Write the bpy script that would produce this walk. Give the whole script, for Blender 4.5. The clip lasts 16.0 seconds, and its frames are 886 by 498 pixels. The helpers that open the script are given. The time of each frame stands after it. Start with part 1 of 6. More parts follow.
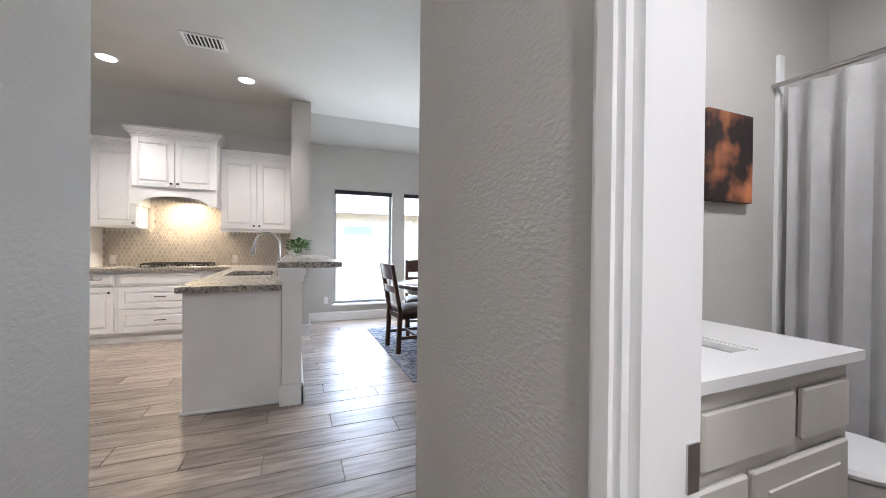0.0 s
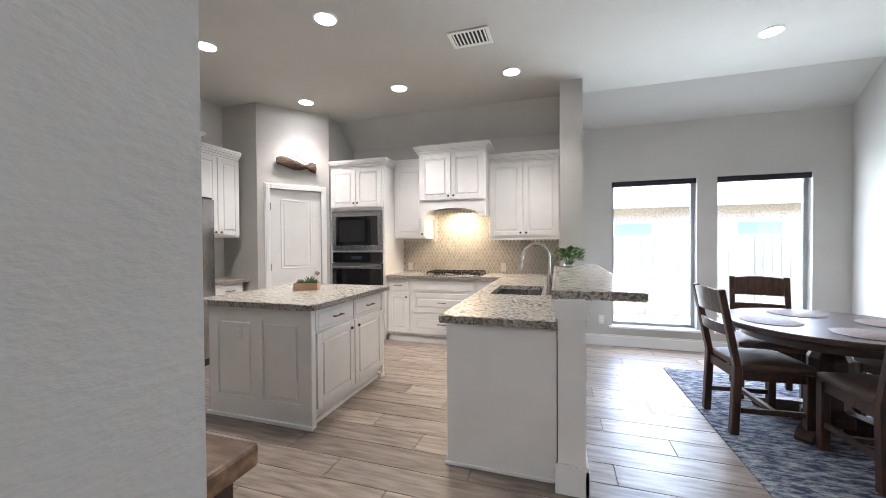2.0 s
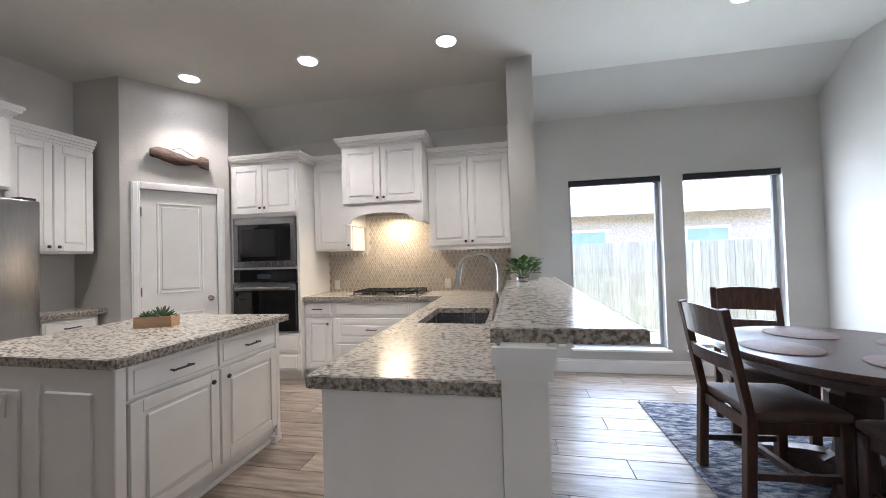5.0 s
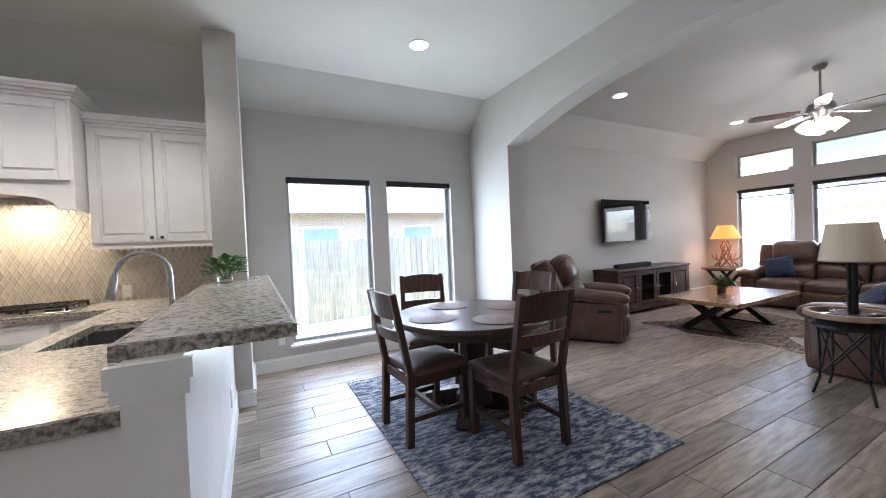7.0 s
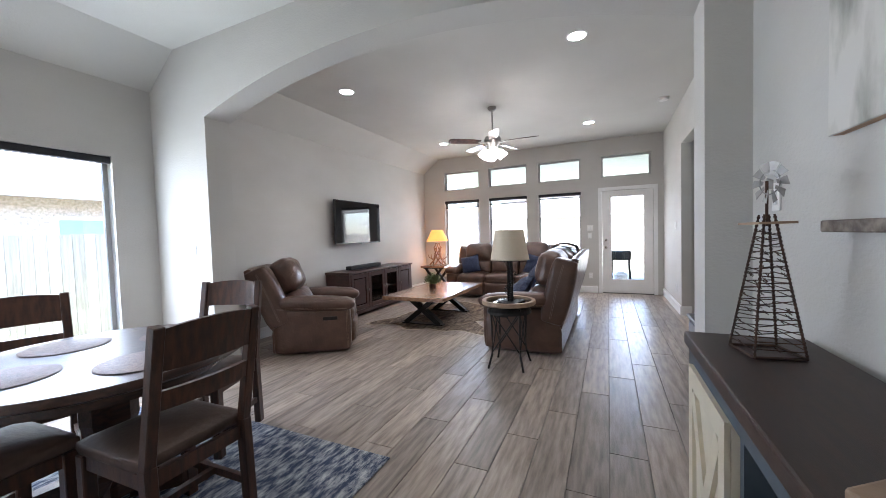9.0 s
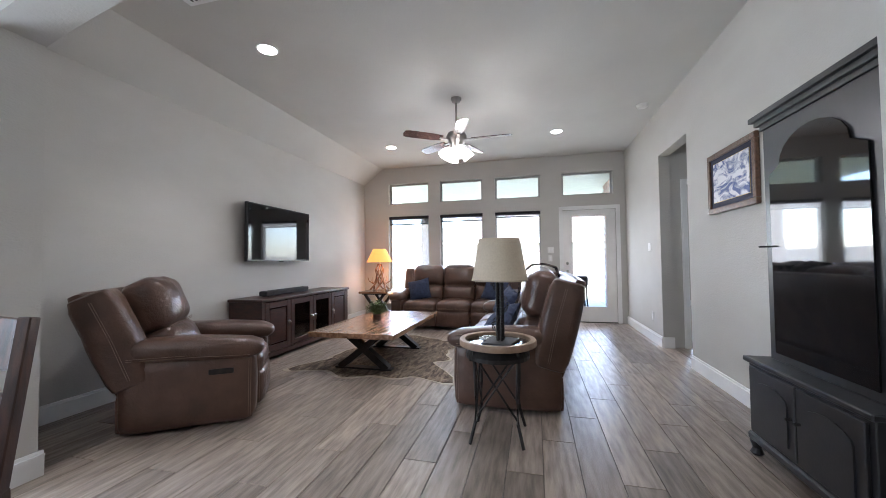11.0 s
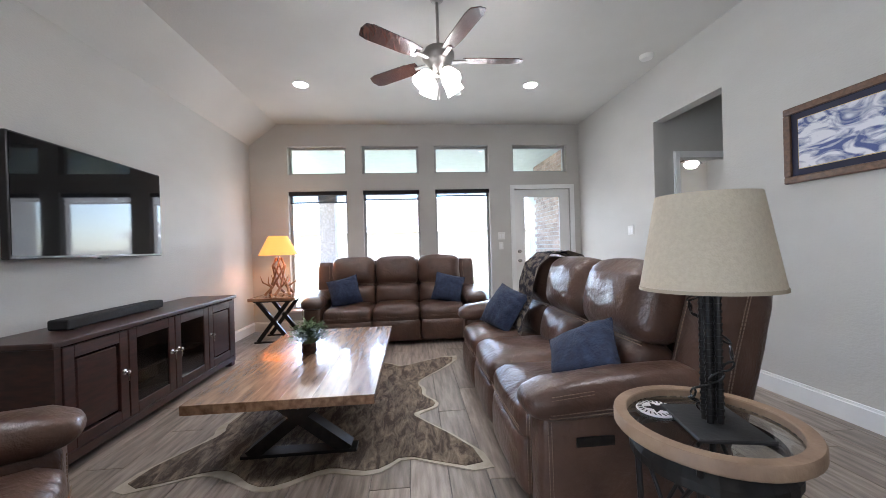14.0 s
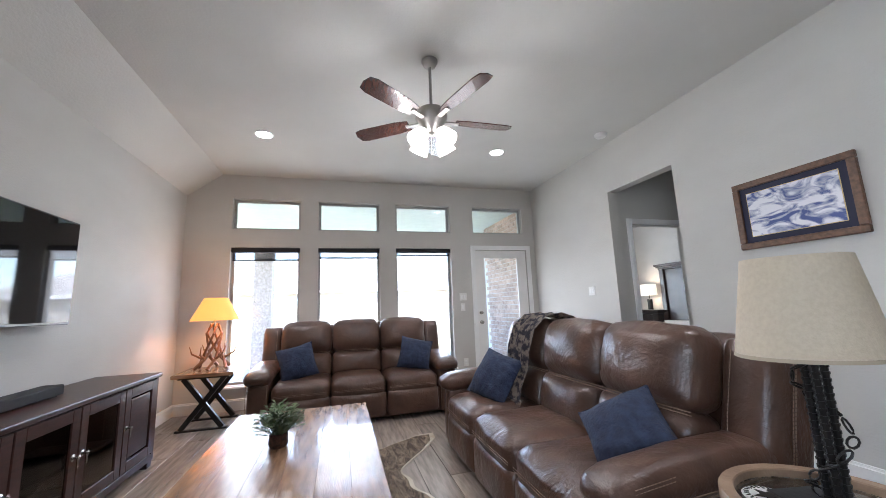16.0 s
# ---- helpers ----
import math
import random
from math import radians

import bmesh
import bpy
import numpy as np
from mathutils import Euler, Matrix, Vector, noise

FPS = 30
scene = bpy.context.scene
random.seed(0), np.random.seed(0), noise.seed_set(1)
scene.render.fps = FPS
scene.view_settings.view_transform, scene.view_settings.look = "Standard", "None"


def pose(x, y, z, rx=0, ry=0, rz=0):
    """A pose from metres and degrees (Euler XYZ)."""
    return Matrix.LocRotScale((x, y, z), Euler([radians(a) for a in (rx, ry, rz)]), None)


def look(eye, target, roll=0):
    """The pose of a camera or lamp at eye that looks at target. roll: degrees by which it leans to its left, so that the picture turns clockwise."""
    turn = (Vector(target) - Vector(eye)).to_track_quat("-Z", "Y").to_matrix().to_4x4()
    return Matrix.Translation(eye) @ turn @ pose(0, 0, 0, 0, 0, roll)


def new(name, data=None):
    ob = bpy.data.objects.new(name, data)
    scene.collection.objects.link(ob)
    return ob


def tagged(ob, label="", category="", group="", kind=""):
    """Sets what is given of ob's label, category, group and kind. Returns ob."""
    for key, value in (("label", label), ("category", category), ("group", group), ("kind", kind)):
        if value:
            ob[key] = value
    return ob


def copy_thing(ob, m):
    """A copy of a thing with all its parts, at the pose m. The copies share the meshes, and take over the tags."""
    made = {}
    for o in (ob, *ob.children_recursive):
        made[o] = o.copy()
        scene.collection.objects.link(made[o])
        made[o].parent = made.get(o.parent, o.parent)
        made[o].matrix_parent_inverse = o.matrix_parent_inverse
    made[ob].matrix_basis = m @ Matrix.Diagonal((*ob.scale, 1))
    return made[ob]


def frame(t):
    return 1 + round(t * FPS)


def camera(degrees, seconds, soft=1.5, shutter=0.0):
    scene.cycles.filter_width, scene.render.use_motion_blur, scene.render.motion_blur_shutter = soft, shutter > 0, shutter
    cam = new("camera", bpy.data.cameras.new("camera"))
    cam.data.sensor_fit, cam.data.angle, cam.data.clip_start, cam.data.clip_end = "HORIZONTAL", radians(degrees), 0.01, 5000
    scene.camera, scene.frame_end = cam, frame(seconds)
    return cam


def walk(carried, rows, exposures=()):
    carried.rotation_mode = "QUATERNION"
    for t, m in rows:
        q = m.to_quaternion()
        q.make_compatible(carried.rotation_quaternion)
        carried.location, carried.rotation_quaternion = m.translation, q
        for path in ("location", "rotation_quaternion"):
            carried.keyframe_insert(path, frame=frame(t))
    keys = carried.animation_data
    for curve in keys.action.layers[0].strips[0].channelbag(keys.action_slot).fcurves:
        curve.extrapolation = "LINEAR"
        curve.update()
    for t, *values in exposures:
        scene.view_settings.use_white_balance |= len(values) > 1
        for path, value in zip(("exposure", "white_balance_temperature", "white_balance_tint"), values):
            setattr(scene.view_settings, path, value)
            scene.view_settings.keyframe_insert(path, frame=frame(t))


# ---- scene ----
cam = camera(101.3, 16.0, 0.8)
PATH = [
    (0, (0.02, -0.087, 1.214), (0.773, 1.765, 1.202), 0.6),
    (0.5, (-0.019, 0.162, 1.253), (0.463, 2.102, 1.209), 0.3),
    (1, (-0.029, 0.435, 1.28), (0.215, 2.419, 1.227), 0.0),
    (1.5, (-0.027, 0.665, 1.313), (-0.191, 2.658, 1.269), -0.4),
    (2, (-0.071, 0.864, 1.345), (-0.671, 2.771, 1.315), -0.4),
    (2.3, (-0.099, 1.006, 1.357), (-0.828, 2.869, 1.334), -0.5),
    (2.5, (-0.099, 1.122, 1.361), (-0.864, 2.969, 1.344), -0.4),
    (3, (-0.171, 1.354, 1.377), (-1.002, 3.174, 1.365), -0.5),
    (3.2, (-0.171, 1.474, 1.396), (-1.065, 3.263, 1.383), -0.3),
    (5.3, (0.022, 1.764, 1.315), (-0.171, 3.754, 1.348), -2.1),
    (5.5, (0.05, 1.755, 1.337), (-0.002, 3.754, 1.346), -2.4),
    (6, (0.131, 1.731, 1.315), (0.431, 3.708, 1.307), -2.7),
    (6.5, (0.207, 1.7, 1.311), (0.803, 3.609, 1.288), -2.6),
    (7, (0.257, 1.674, 1.32), (1.181, 3.448, 1.287), -2.5),
    (7.5, (0.3, 1.629, 1.308), (1.564, 3.178, 1.268), -2.3),
    (8, (0.439, 1.662, 1.309), (1.973, 2.944, 1.251), -2.1),
    (8.5, (0.636, 1.719, 1.32), (2.363, 2.724, 1.246), -2.1),
    (9, (0.835, 1.82, 1.305), (2.654, 2.648, 1.228), -1.7),
    (9.5, (1.07, 1.967, 1.308), (2.959, 2.624, 1.283), -1.5),
    (9.7, (1.147, 2.015, 1.295), (3.053, 2.62, 1.326), -1.4),
    (11.8, (2.267, 2.91, 1.169), (4.239, 3.244, 1.155), -1.0),
    (12, (2.372, 3.036, 1.203), (4.353, 3.308, 1.173), -1.1),
    (12.5, (2.628, 3.204, 1.2), (4.617, 3.411, 1.182), -1.3),
    (13, (2.847, 3.34, 1.206), (4.847, 3.364, 1.191), -1.4),
    (13.5, (3.064, 3.478, 1.194), (5.061, 3.377, 1.186), -1.6),
    (14, (3.288, 3.61, 1.197), (5.281, 3.439, 1.19), -1.7),
    (14.5, (3.385, 3.741, 1.217), (5.374, 3.533, 1.215), -1.7),
    (15, (3.465, 3.887, 1.219), (5.439, 3.567, 1.228), -1.8),
    (15.5, (3.526, 3.989, 1.232), (5.468, 3.508, 1.242), -1.9),
    (16, (3.562, 4.037, 1.232), (5.462, 3.493, 1.54), -2.2),
]
walk(cam, [(t, look(eye, target, roll)) for t, eye, target, roll in PATH], [(0, 5.1, 5900, 14), (3, 5.0, 5950, 14), (6, 4.62, 5850, 14), (9, 4.95, 5900, 14), (12, 4.8, 5800, 13), (16, 4.85, 5800, 13)])

# ---- world and sun ----
world = bpy.data.worlds.new("sky")
scene.world = world
world.use_nodes = True
wn = world.node_tree
sky = wn.nodes.new("ShaderNodeTexSky")
sky.sky_type, sky.sun_disc = "NISHITA", False
sky.sun_elevation, sky.sun_rotation = radians(56), radians(264)
wn.links.new(sky.outputs[0], wn.nodes["Background"].inputs[0])
wn.nodes["Background"].inputs[1].default_value = 0.10
sun = new("sun", bpy.data.lights.new("sun", "SUN"))
sun.data.energy, sun.data.angle, sun.data.color = 1.9, radians(0.6), (1, 0.95, 0.88)
sun.matrix_world = look((-10, 1.0, 15), (0, 0, 0))


def disc_lamp(name, x, y, z, watts, radius, color=(1, 0.96, 0.92)):
    lamp = new(name, bpy.data.lights.new(name, "AREA"))
    lamp.data.shape, lamp.data.size, lamp.data.energy, lamp.data.color = "DISK", radius * 2, watts, color
    lamp.location = (x, y, z)
    return lamp


def bulb(name, x, y, z, watts, radius, color=(1, 0.8, 0.55)):
    lamp = new(name, bpy.data.lights.new(name, "POINT"))
    lamp.data.shadow_soft_size, lamp.data.energy, lamp.data.color = radius, watts, color
    lamp.location = (x, y, z)
    return lamp


CEIL = 3.165
CANS = [(-3.13, 3.41), (-1.85, 3.40), (-3.13, 4.80), (-1.83, 4.79), (-0.53, 4.79), (1.70, 4.75),
        (4.63, 4.83), (4.60, 2.07), (7.64, 2.10), (7.68, 4.85)]
for cx, cy in CANS:
    can = new("can_lamp", bpy.data.lights.new("can_lamp", "SPOT"))
    can.data.energy, can.data.color, can.data.shadow_soft_size = (3.0 if cx < 1 else 2.3), ((1, 0.90, 0.78) if cx < 1 else (1, 0.94, 0.87)), 0.06
    can.data.spot_size, can.data.spot_blend = radians(108), 0.8
    can.location = (cx, cy, CEIL - 0.075)
disc_lamp("hood_lamp", -1.38, 5.74, 1.80, 0.5, 0.20, (1, 0.78, 0.5))
# Added fill light over the bathroom; no fixture belongs to it.
disc_lamp("bath_lamp", 1.5, 0.0, 2.9, 1.15, 0.15)
# Fill added to brighten the side passage, without a visible ceiling light.
disc_lamp("side_hall_lamp", -5.2, 1.9, CEIL - 0.012, 0.9, 0.075)
# Unseen fill behind the first viewpoint, put in to lift the hall walls.
disc_lamp("hall_lamp", 0.0, -1.2, 2.9, 1.5, 0.09)


def sky_lamp(name, center, toward, width, height, watts, color=(0.90, 0.97, 1.0)):
    """The sky's light in a window opening, shining into the room."""
    lamp = new(name, bpy.data.lights.new(name, "AREA"))
    lamp.data.shape, lamp.data.size, lamp.data.size_y = "RECTANGLE", width, height
    lamp.data.energy, lamp.data.color = watts, color
    lamp.matrix_world = look(center, tuple(a + b for a, b in zip(center, toward)))


for wx in (1.08, 2.23):
    sky_lamp("dining_window_light", (wx, 6.075, 1.20), (0, -1, 0.0), 0.86, 1.75, 1.5)
for wy in (5.035, 3.905, 2.775):
    sky_lamp("living_window_light", (9.095, wy, 1.21), (-1, 0, 0.0), 0.82, 1.72, 0.60, (1, 0.98, 0.94))
sky_lamp("door_window_light", (9.075, 1.465, 1.14), (-1, 0, 0), 0.55, 1.6, 0.35, (1, 0.98, 0.94))
sky_lamp("bedroom_window_light", (11.97, -2.1, 1.25), (-1, 0, 0), 1.6, 1.6, 1.6)


# ---- materials ----
def material(name, color, rough=0.5, metal=0.0, second=None, scale=8.0, stretch=(1, 1, 1), bump=0.0, bump_scale=60.0,
             detail=6.0, per_object=0.0, ramp=(0.35, 0.65), coat=0.0, emit=0.0, emit_color=None, rough_var=0.0, island=False, coords="Object"):
    m = bpy.data.materials.new(name)
    m.use_nodes = True
    n, l = m.node_tree.nodes, m.node_tree.links
    b = n["Principled BSDF"]
    b.inputs["Roughness"].default_value, b.inputs["Metallic"].default_value = rough, metal
    b.inputs["Coat Weight"].default_value = coat
    b.inputs["Base Color"].default_value = (*color, 1)
    tc, mp = n.new("ShaderNodeTexCoord"), n.new("ShaderNodeMapping")
    mp.inputs["Scale"].default_value = stretch
    l.new(tc.outputs[coords], mp.inputs["Vector"])
    info = n.new("ShaderNodeObjectInfo")
    shift = n.new("ShaderNodeVectorMath")
    shift.operation = "SCALE"
    shift.inputs[0].default_value = (37, 53, 29)
    rnd = n.new("ShaderNodeNewGeometry").outputs["Random Per Island"] if island else info.outputs["Random"]
    if per_object or island:
        l.new(rnd, shift.inputs["Scale"])
        l.new(shift.outputs[0], mp.inputs["Location"])
    tex = n.new("ShaderNodeTexNoise")
    tex.inputs["Scale"].default_value, tex.inputs["Detail"].default_value = scale, detail
    l.new(mp.outputs[0], tex.inputs["Vector"])
    if second is None:
        second = tuple(c * 0.93 for c in color)
    rmp = n.new("ShaderNodeValToRGB")
    rmp.color_ramp.elements[0].position, rmp.color_ramp.elements[1].position = ramp
    rmp.color_ramp.elements[0].color, rmp.color_ramp.elements[1].color = (*color, 1), (*second, 1)
    l.new(tex.outputs["Fac"], rmp.inputs["Fac"])
    out = rmp.outputs[0]
    if per_object:
        hsv, mr = n.new("ShaderNodeHueSaturation"), n.new("ShaderNodeMapRange")
        mr.inputs["To Min"].default_value, mr.inputs["To Max"].default_value = 1 - per_object, 1 + per_object
        l.new(rnd, mr.inputs["Value"])
        l.new(mr.outputs[0], hsv.inputs["Value"])
        l.new(out, hsv.inputs["Color"])
        out = hsv.outputs[0]
    l.new(out, b.inputs["Base Color"])
    if rough_var:
        mr2 = n.new("ShaderNodeMapRange")
        mr2.inputs["To Min"].default_value, mr2.inputs["To Max"].default_value = rough - rough_var, rough + rough_var
        l.new(tex.outputs["Fac"], mr2.inputs["Value"])
        l.new(mr2.outputs[0], b.inputs["Roughness"])
    if bump:
        t2, bp = n.new("ShaderNodeTexNoise"), n.new("ShaderNodeBump")
        t2.inputs["Scale"].default_value, t2.inputs["Detail"].default_value = bump_scale, 4
        bp.inputs["Strength"].default_value, bp.inputs["Distance"].default_value = bump, 0.01
        l.new(mp.outputs[0], t2.inputs["Vector"])
        l.new(t2.outputs["Fac"], bp.inputs["Height"])
        l.new(bp.outputs[0], b.inputs["Normal"])
    if emit:
        b.inputs["Emission Color"].default_value, b.inputs["Emission Strength"].default_value = (*(emit_color or color), 1), emit
    return m


WALL = material("wall_paint", (0.52, 0.505, 0.475), 0.75, second=(0.49, 0.475, 0.445), scale=1.5, bump=0.26, bump_scale=50, stretch=(1, 1, 2.0))
CEILP = material("ceiling_paint", (0.58, 0.57, 0.535), 0.8, scale=1.2, bump=0.2, bump_scale=60)
WHITE = material("white_paint", (0.80, 0.79, 0.77), 0.35, scale=3, bump=0.02)
TRIM = material("trim_paint", (0.82, 0.82, 0.81), 0.35, scale=3)
PLANK = material("wood_look_tile", (0.36, 0.295, 0.245), 0.36, second=(0.135, 0.108, 0.089), scale=3.0, stretch=(1.4, 11, 11), bump=0.12, bump_scale=22,
                 detail=12, per_object=0.27, ramp=(0.34, 0.74), rough_var=0.08)
PLANKS = material("wood_look_tile_joined", (0.36, 0.295, 0.245), 0.36, second=(0.135, 0.108, 0.089), scale=3.0, stretch=(1.4, 11, 11), bump=0.12, bump_scale=22,
                  detail=12, per_object=0.27, ramp=(0.34, 0.74), rough_var=0.08, island=True)
GROUT = material("grout", (0.16, 0.14, 0.12), 0.9, scale=30)
BLACK = material("black_metal", (0.018, 0.017, 0.017), 0.45, 0.6, second=(0.03, 0.028, 0.026), scale=20, bump=0.05)
BLACKGLOSS = material("black_glass", (0.008, 0.008, 0.009), 0.05, 0.0, coat=0.5)
STEEL = material("stainless_steel", (0.42, 0.42, 0.43), 0.26, 1.0, second=(0.36, 0.36, 0.37), scale=6, stretch=(40, 40, 0.6), rough_var=0.05)
CHROME = material("brushed_nickel", (0.55, 0.54, 0.52), 0.22, 1.0)
BLIND = material("dark_blind", (0.02, 0.02, 0.024), 0.8, scale=60)
CARPET = material("beige_carpet", (0.32, 0.29, 0.26), 0.95, second=(0.24, 0.22, 0.20), scale=90, bump=0.5, bump_scale=300)
GRASS = material("grass", (0.18, 0.205, 0.11), 0.9, second=(0.26, 0.28, 0.18), scale=9, bump=0.6, bump_scale=80)
CONCRETE = material("concrete", (0.42, 0.41, 0.39), 0.85, second=(0.35, 0.34, 0.32), scale=4, bump=0.1)
FENCEW = material("fence_wood", (0.38, 0.345, 0.30), 0.8, second=(0.28, 0.25, 0.215), scale=3, stretch=(12, 12, 0.8), per_object=0.15, bump=0.15)
ROOFM = material("roof_shingle", (0.33, 0.31, 0.29), 0.9, second=(0.24, 0.22, 0.20), scale=14, bump=0.3)
BRICKM = material("brick_face", (0.42, 0.30, 0.24), 0.85, second=(0.30, 0.20, 0.16), scale=12, per_object=0.2, bump=0.2, island=True)
MORTAR = material("mortar", (0.45, 0.42, 0.38), 0.9, scale=30)


def glass_material(name, tint=(1, 1, 1), rough=0.0):
    m = bpy.data.materials.new(name)
    m.use_nodes = True
    b = m.node_tree.nodes["Principled BSDF"]
    b.inputs["Base Color"].default_value = (*tint, 1)
    b.inputs["Transmission Weight"].default_value, b.inputs["Roughness"].default_value, b.inputs["IOR"].default_value = 1, rough, 1.45
    return m


GLASS = glass_material("window_glass")


# ---- mesh helpers ----
def bx(bm, x0, x1, y0, y1, z0, z1, bevel=0.0, seg=1):
    r = bmesh.ops.create_cube(bm, size=1, matrix=Matrix.Translation(((x0 + x1) / 2, (y0 + y1) / 2, (z0 + z1) / 2)) @ Matrix.Diagonal((abs(x1 - x0), abs(y1 - y0), abs(z1 - z0), 1)))
    if bevel:
        es = list({e for v in r["verts"] for e in v.link_edges})
        bmesh.ops.bevel(bm, geom=es, offset=bevel, segments=seg, profile=0.5, affect="EDGES", clamp_overlap=True)
    return bm


def box(x0, x1, y0, y1, z0, z1, bevel=0.0, seg=1):
    return bx(bmesh.new(), x0, x1, y0, y1, z0, z1, bevel, seg)


def cyl(bm, p0, p1, r0, r1=None, n=12):
    p0, p1 = Vector(p0), Vector(p1)
    d = p1 - p0
    m = Matrix.Translation((p0 + p1) / 2) @ d.to_track_quat("Z", "Y").to_matrix().to_4x4()
    bmesh.ops.create_cone(bm, cap_ends=True, segments=n, radius1=r0, radius2=r0 if r1 is None else r1, depth=d.length, matrix=m)
    return bm


def rod(p0, p1, r0, r1=None, n=12):
    return cyl(bmesh.new(), p0, p1, r0, r1, n)


def beam(bm, p0, p1, w, h, bevel=0.0):
    """A straight bar of section w (across) by h between two points."""
    p0, p1 = Vector(p0), Vector(p1)
    d = p1 - p0
    m = Matrix.Translation((p0 + p1) / 2) @ d.to_track_quat("X", "Z").to_matrix().to_4x4() @ Matrix.Diagonal((d.length, w, h, 1))
    r = bmesh.ops.create_cube(bm, size=1, matrix=m)
    if bevel:
        bmesh.ops.bevel(bm, geom=list({e for v in r["verts"] for e in v.link_edges}), offset=bevel, segments=1, affect="EDGES")
    return bm


def lathe(profile, n=24, center=(0, 0, 0)):
    """A turned body from (radius, height) pairs."""
    bm = bmesh.new()
    rings = [[bm.verts.new((center[0] + r * math.cos(2 * math.pi * i / n), center[1] + r * math.sin(2 * math.pi * i / n), center[2] + z)) for i in range(n)] for r, z in profile]
    for a, b in zip(rings, rings[1:]):
        for i in range(n):
            bm.faces.new((a[i], a[(i + 1) % n], b[(i + 1) % n], b[i]))
    (ra, za), (rb, zb) = profile[0], profile[-1]
    shell = abs(ra - rb) < 0.02 and abs(za - zb) < 0.012
    if shell:
        for i in range(n):
            if (ra, za) != (rb, zb):
                bm.faces.new((rings[-1][i], rings[-1][(i + 1) % n], rings[0][(i + 1) % n], rings[0][i]))
        bmesh.ops.remove_doubles(bm, verts=bm.verts, dist=1e-6)
        bmesh.ops.recalc_face_normals(bm, faces=bm.faces)
        return bm
    if profile[0][0] > 1e-4:
        bm.faces.new(list(reversed(rings[0])))
    if profile[-1][0] > 1e-4:
        bm.faces.new(rings[-1])
    return bm


def tube(points, r, n=8, r1=None):
    """A bent round bar through the points."""
    bm = bmesh.new()
    pts = [Vector(p) for p in points]
    rings = []
    for i, p in enumerate(pts):
        d = (pts[min(i + 1, len(pts) - 1)] - pts[max(i - 1, 0)]).normalized()
        q = d.to_track_quat("Z", "Y")
        rr = r if r1 is None else r + (r1 - r) * i / (len(pts) - 1)
        rings.append([bm.verts.new(p + q @ Vector((rr * math.cos(2 * math.pi * k / n), rr * math.sin(2 * math.pi * k / n), 0))) for k in range(n)])
    for a, b in zip(rings, rings[1:]):
        for k in range(n):
            bm.faces.new((a[k], a[(k + 1) % n], b[(k + 1) % n], b[k]))
    bm.faces.new(list(reversed(rings[0])))
    bm.faces.new(rings[-1])
    return bm


def extrude_profile(points, depth, frame_matrix=None, bevel=0.0):
    """A flat outline in x and y, given depth along z, then set by the matrix."""
    bm = bmesh.new()
    f = bm.faces.new([bm.verts.new((x, y, 0)) for x, y in points])
    r = bmesh.ops.extrude_face_region(bm, geom=[f])
    bmesh.ops.translate(bm, vec=(0, 0, depth), verts=[v for v in r["geom"] if isinstance(v, bmesh.types.BMVert)])
    bmesh.ops.recalc_face_normals(bm, faces=bm.faces)
    if bevel:
        bmesh.ops.bevel(bm, geom=list(bm.edges), offset=bevel, segments=2, affect="EDGES", clamp_overlap=True)
    if frame_matrix is not None:
        bmesh.ops.transform(bm, matrix=frame_matrix, verts=bm.verts)
    return bm


def part(name, bm, mat, parent=None, label="", smooth=False, kind=""):
    me = bpy.data.meshes.new(name)
    bm.normal_update()
    if smooth:
        for f in bm.faces:
            f.smooth = True
        for e in bm.edges:
            if len(e.link_faces) == 2 and e.calc_face_angle() > 0.7:
                e.smooth = False
    bm.to_mesh(me)
    bm.free()
    me.materials.append(mat)
    ob = new(name, me)
    ob.parent = parent
    return tagged(ob, label, kind=kind)


def thing(name, label, category, x=0, y=0, z=0, rz=0, group=""):
    ob = new(name)
    ob.empty_display_size = 0.1
    ob.matrix_world = pose(x, y, z, 0, 0, rz)
    return tagged(ob, label, category, group)


def setting(name, bm, mat, label="", category="", smooth=False):
    return tagged(part(name, bm, mat, smooth=smooth), label, category, kind="structure")



def wall(name, axis, v0, v1, u0, u1, z0, z1, holes=(), mat=None, label="", category="wall"):
    """A wall whose thickness runs along the axis from v0 to v1, with holes (u0, u1, z0, z1) right through it."""
    bm = bmesh.new()
    us = sorted({u0, u1, *(h[0] for h in holes), *(h[1] for h in holes)})
    zs = sorted({z0, z1, *(h[2] for h in holes), *(h[3] for h in holes)})
    for a, b in zip(us, us[1:]):
        solid = []
        for c, d in zip(zs, zs[1:]):
            cu, cz = (a + b) / 2, (c + d) / 2
            if any(h[0] < cu < h[1] and h[2] < cz < h[3] for h in holes):
                solid.append(None)
            elif solid and solid[-1]:
                solid[-1] = (solid[-1][0], d)
            else:
                solid.append((c, d))
        for s in solid:
            if s:
                if axis == "y":
                    bx(bm, a, b, v0, v1, *s)
                else:
                    bx(bm, v0, v1, a, b, *s)
    return setting(name, bm, mat or WALL, label or "smooth greige painted wall with fine texture", category)


def baseboard(axis, at, u0, u1, side, parent_name="baseboard", h=0.14):
    """A moulded skirting along a wall face; side is the way that it stands proud."""
    bm = bmesh.new()
    for t, z0, z1 in ((0.018, 0, h - 0.03), (0.024, h - 0.03, h - 0.018), (0.012, h - 0.018, h)):
        a, b = sorted((at, at + side * t))
        if axis == "y":
            bx(bm, u0, u1, a, b, z0, z1)
        else:
            bx(bm, a, b, u0, u1, z0, z1)
    return setting(parent_name, bm, TRIM, "white moulded baseboard along the wall", "baseboard")


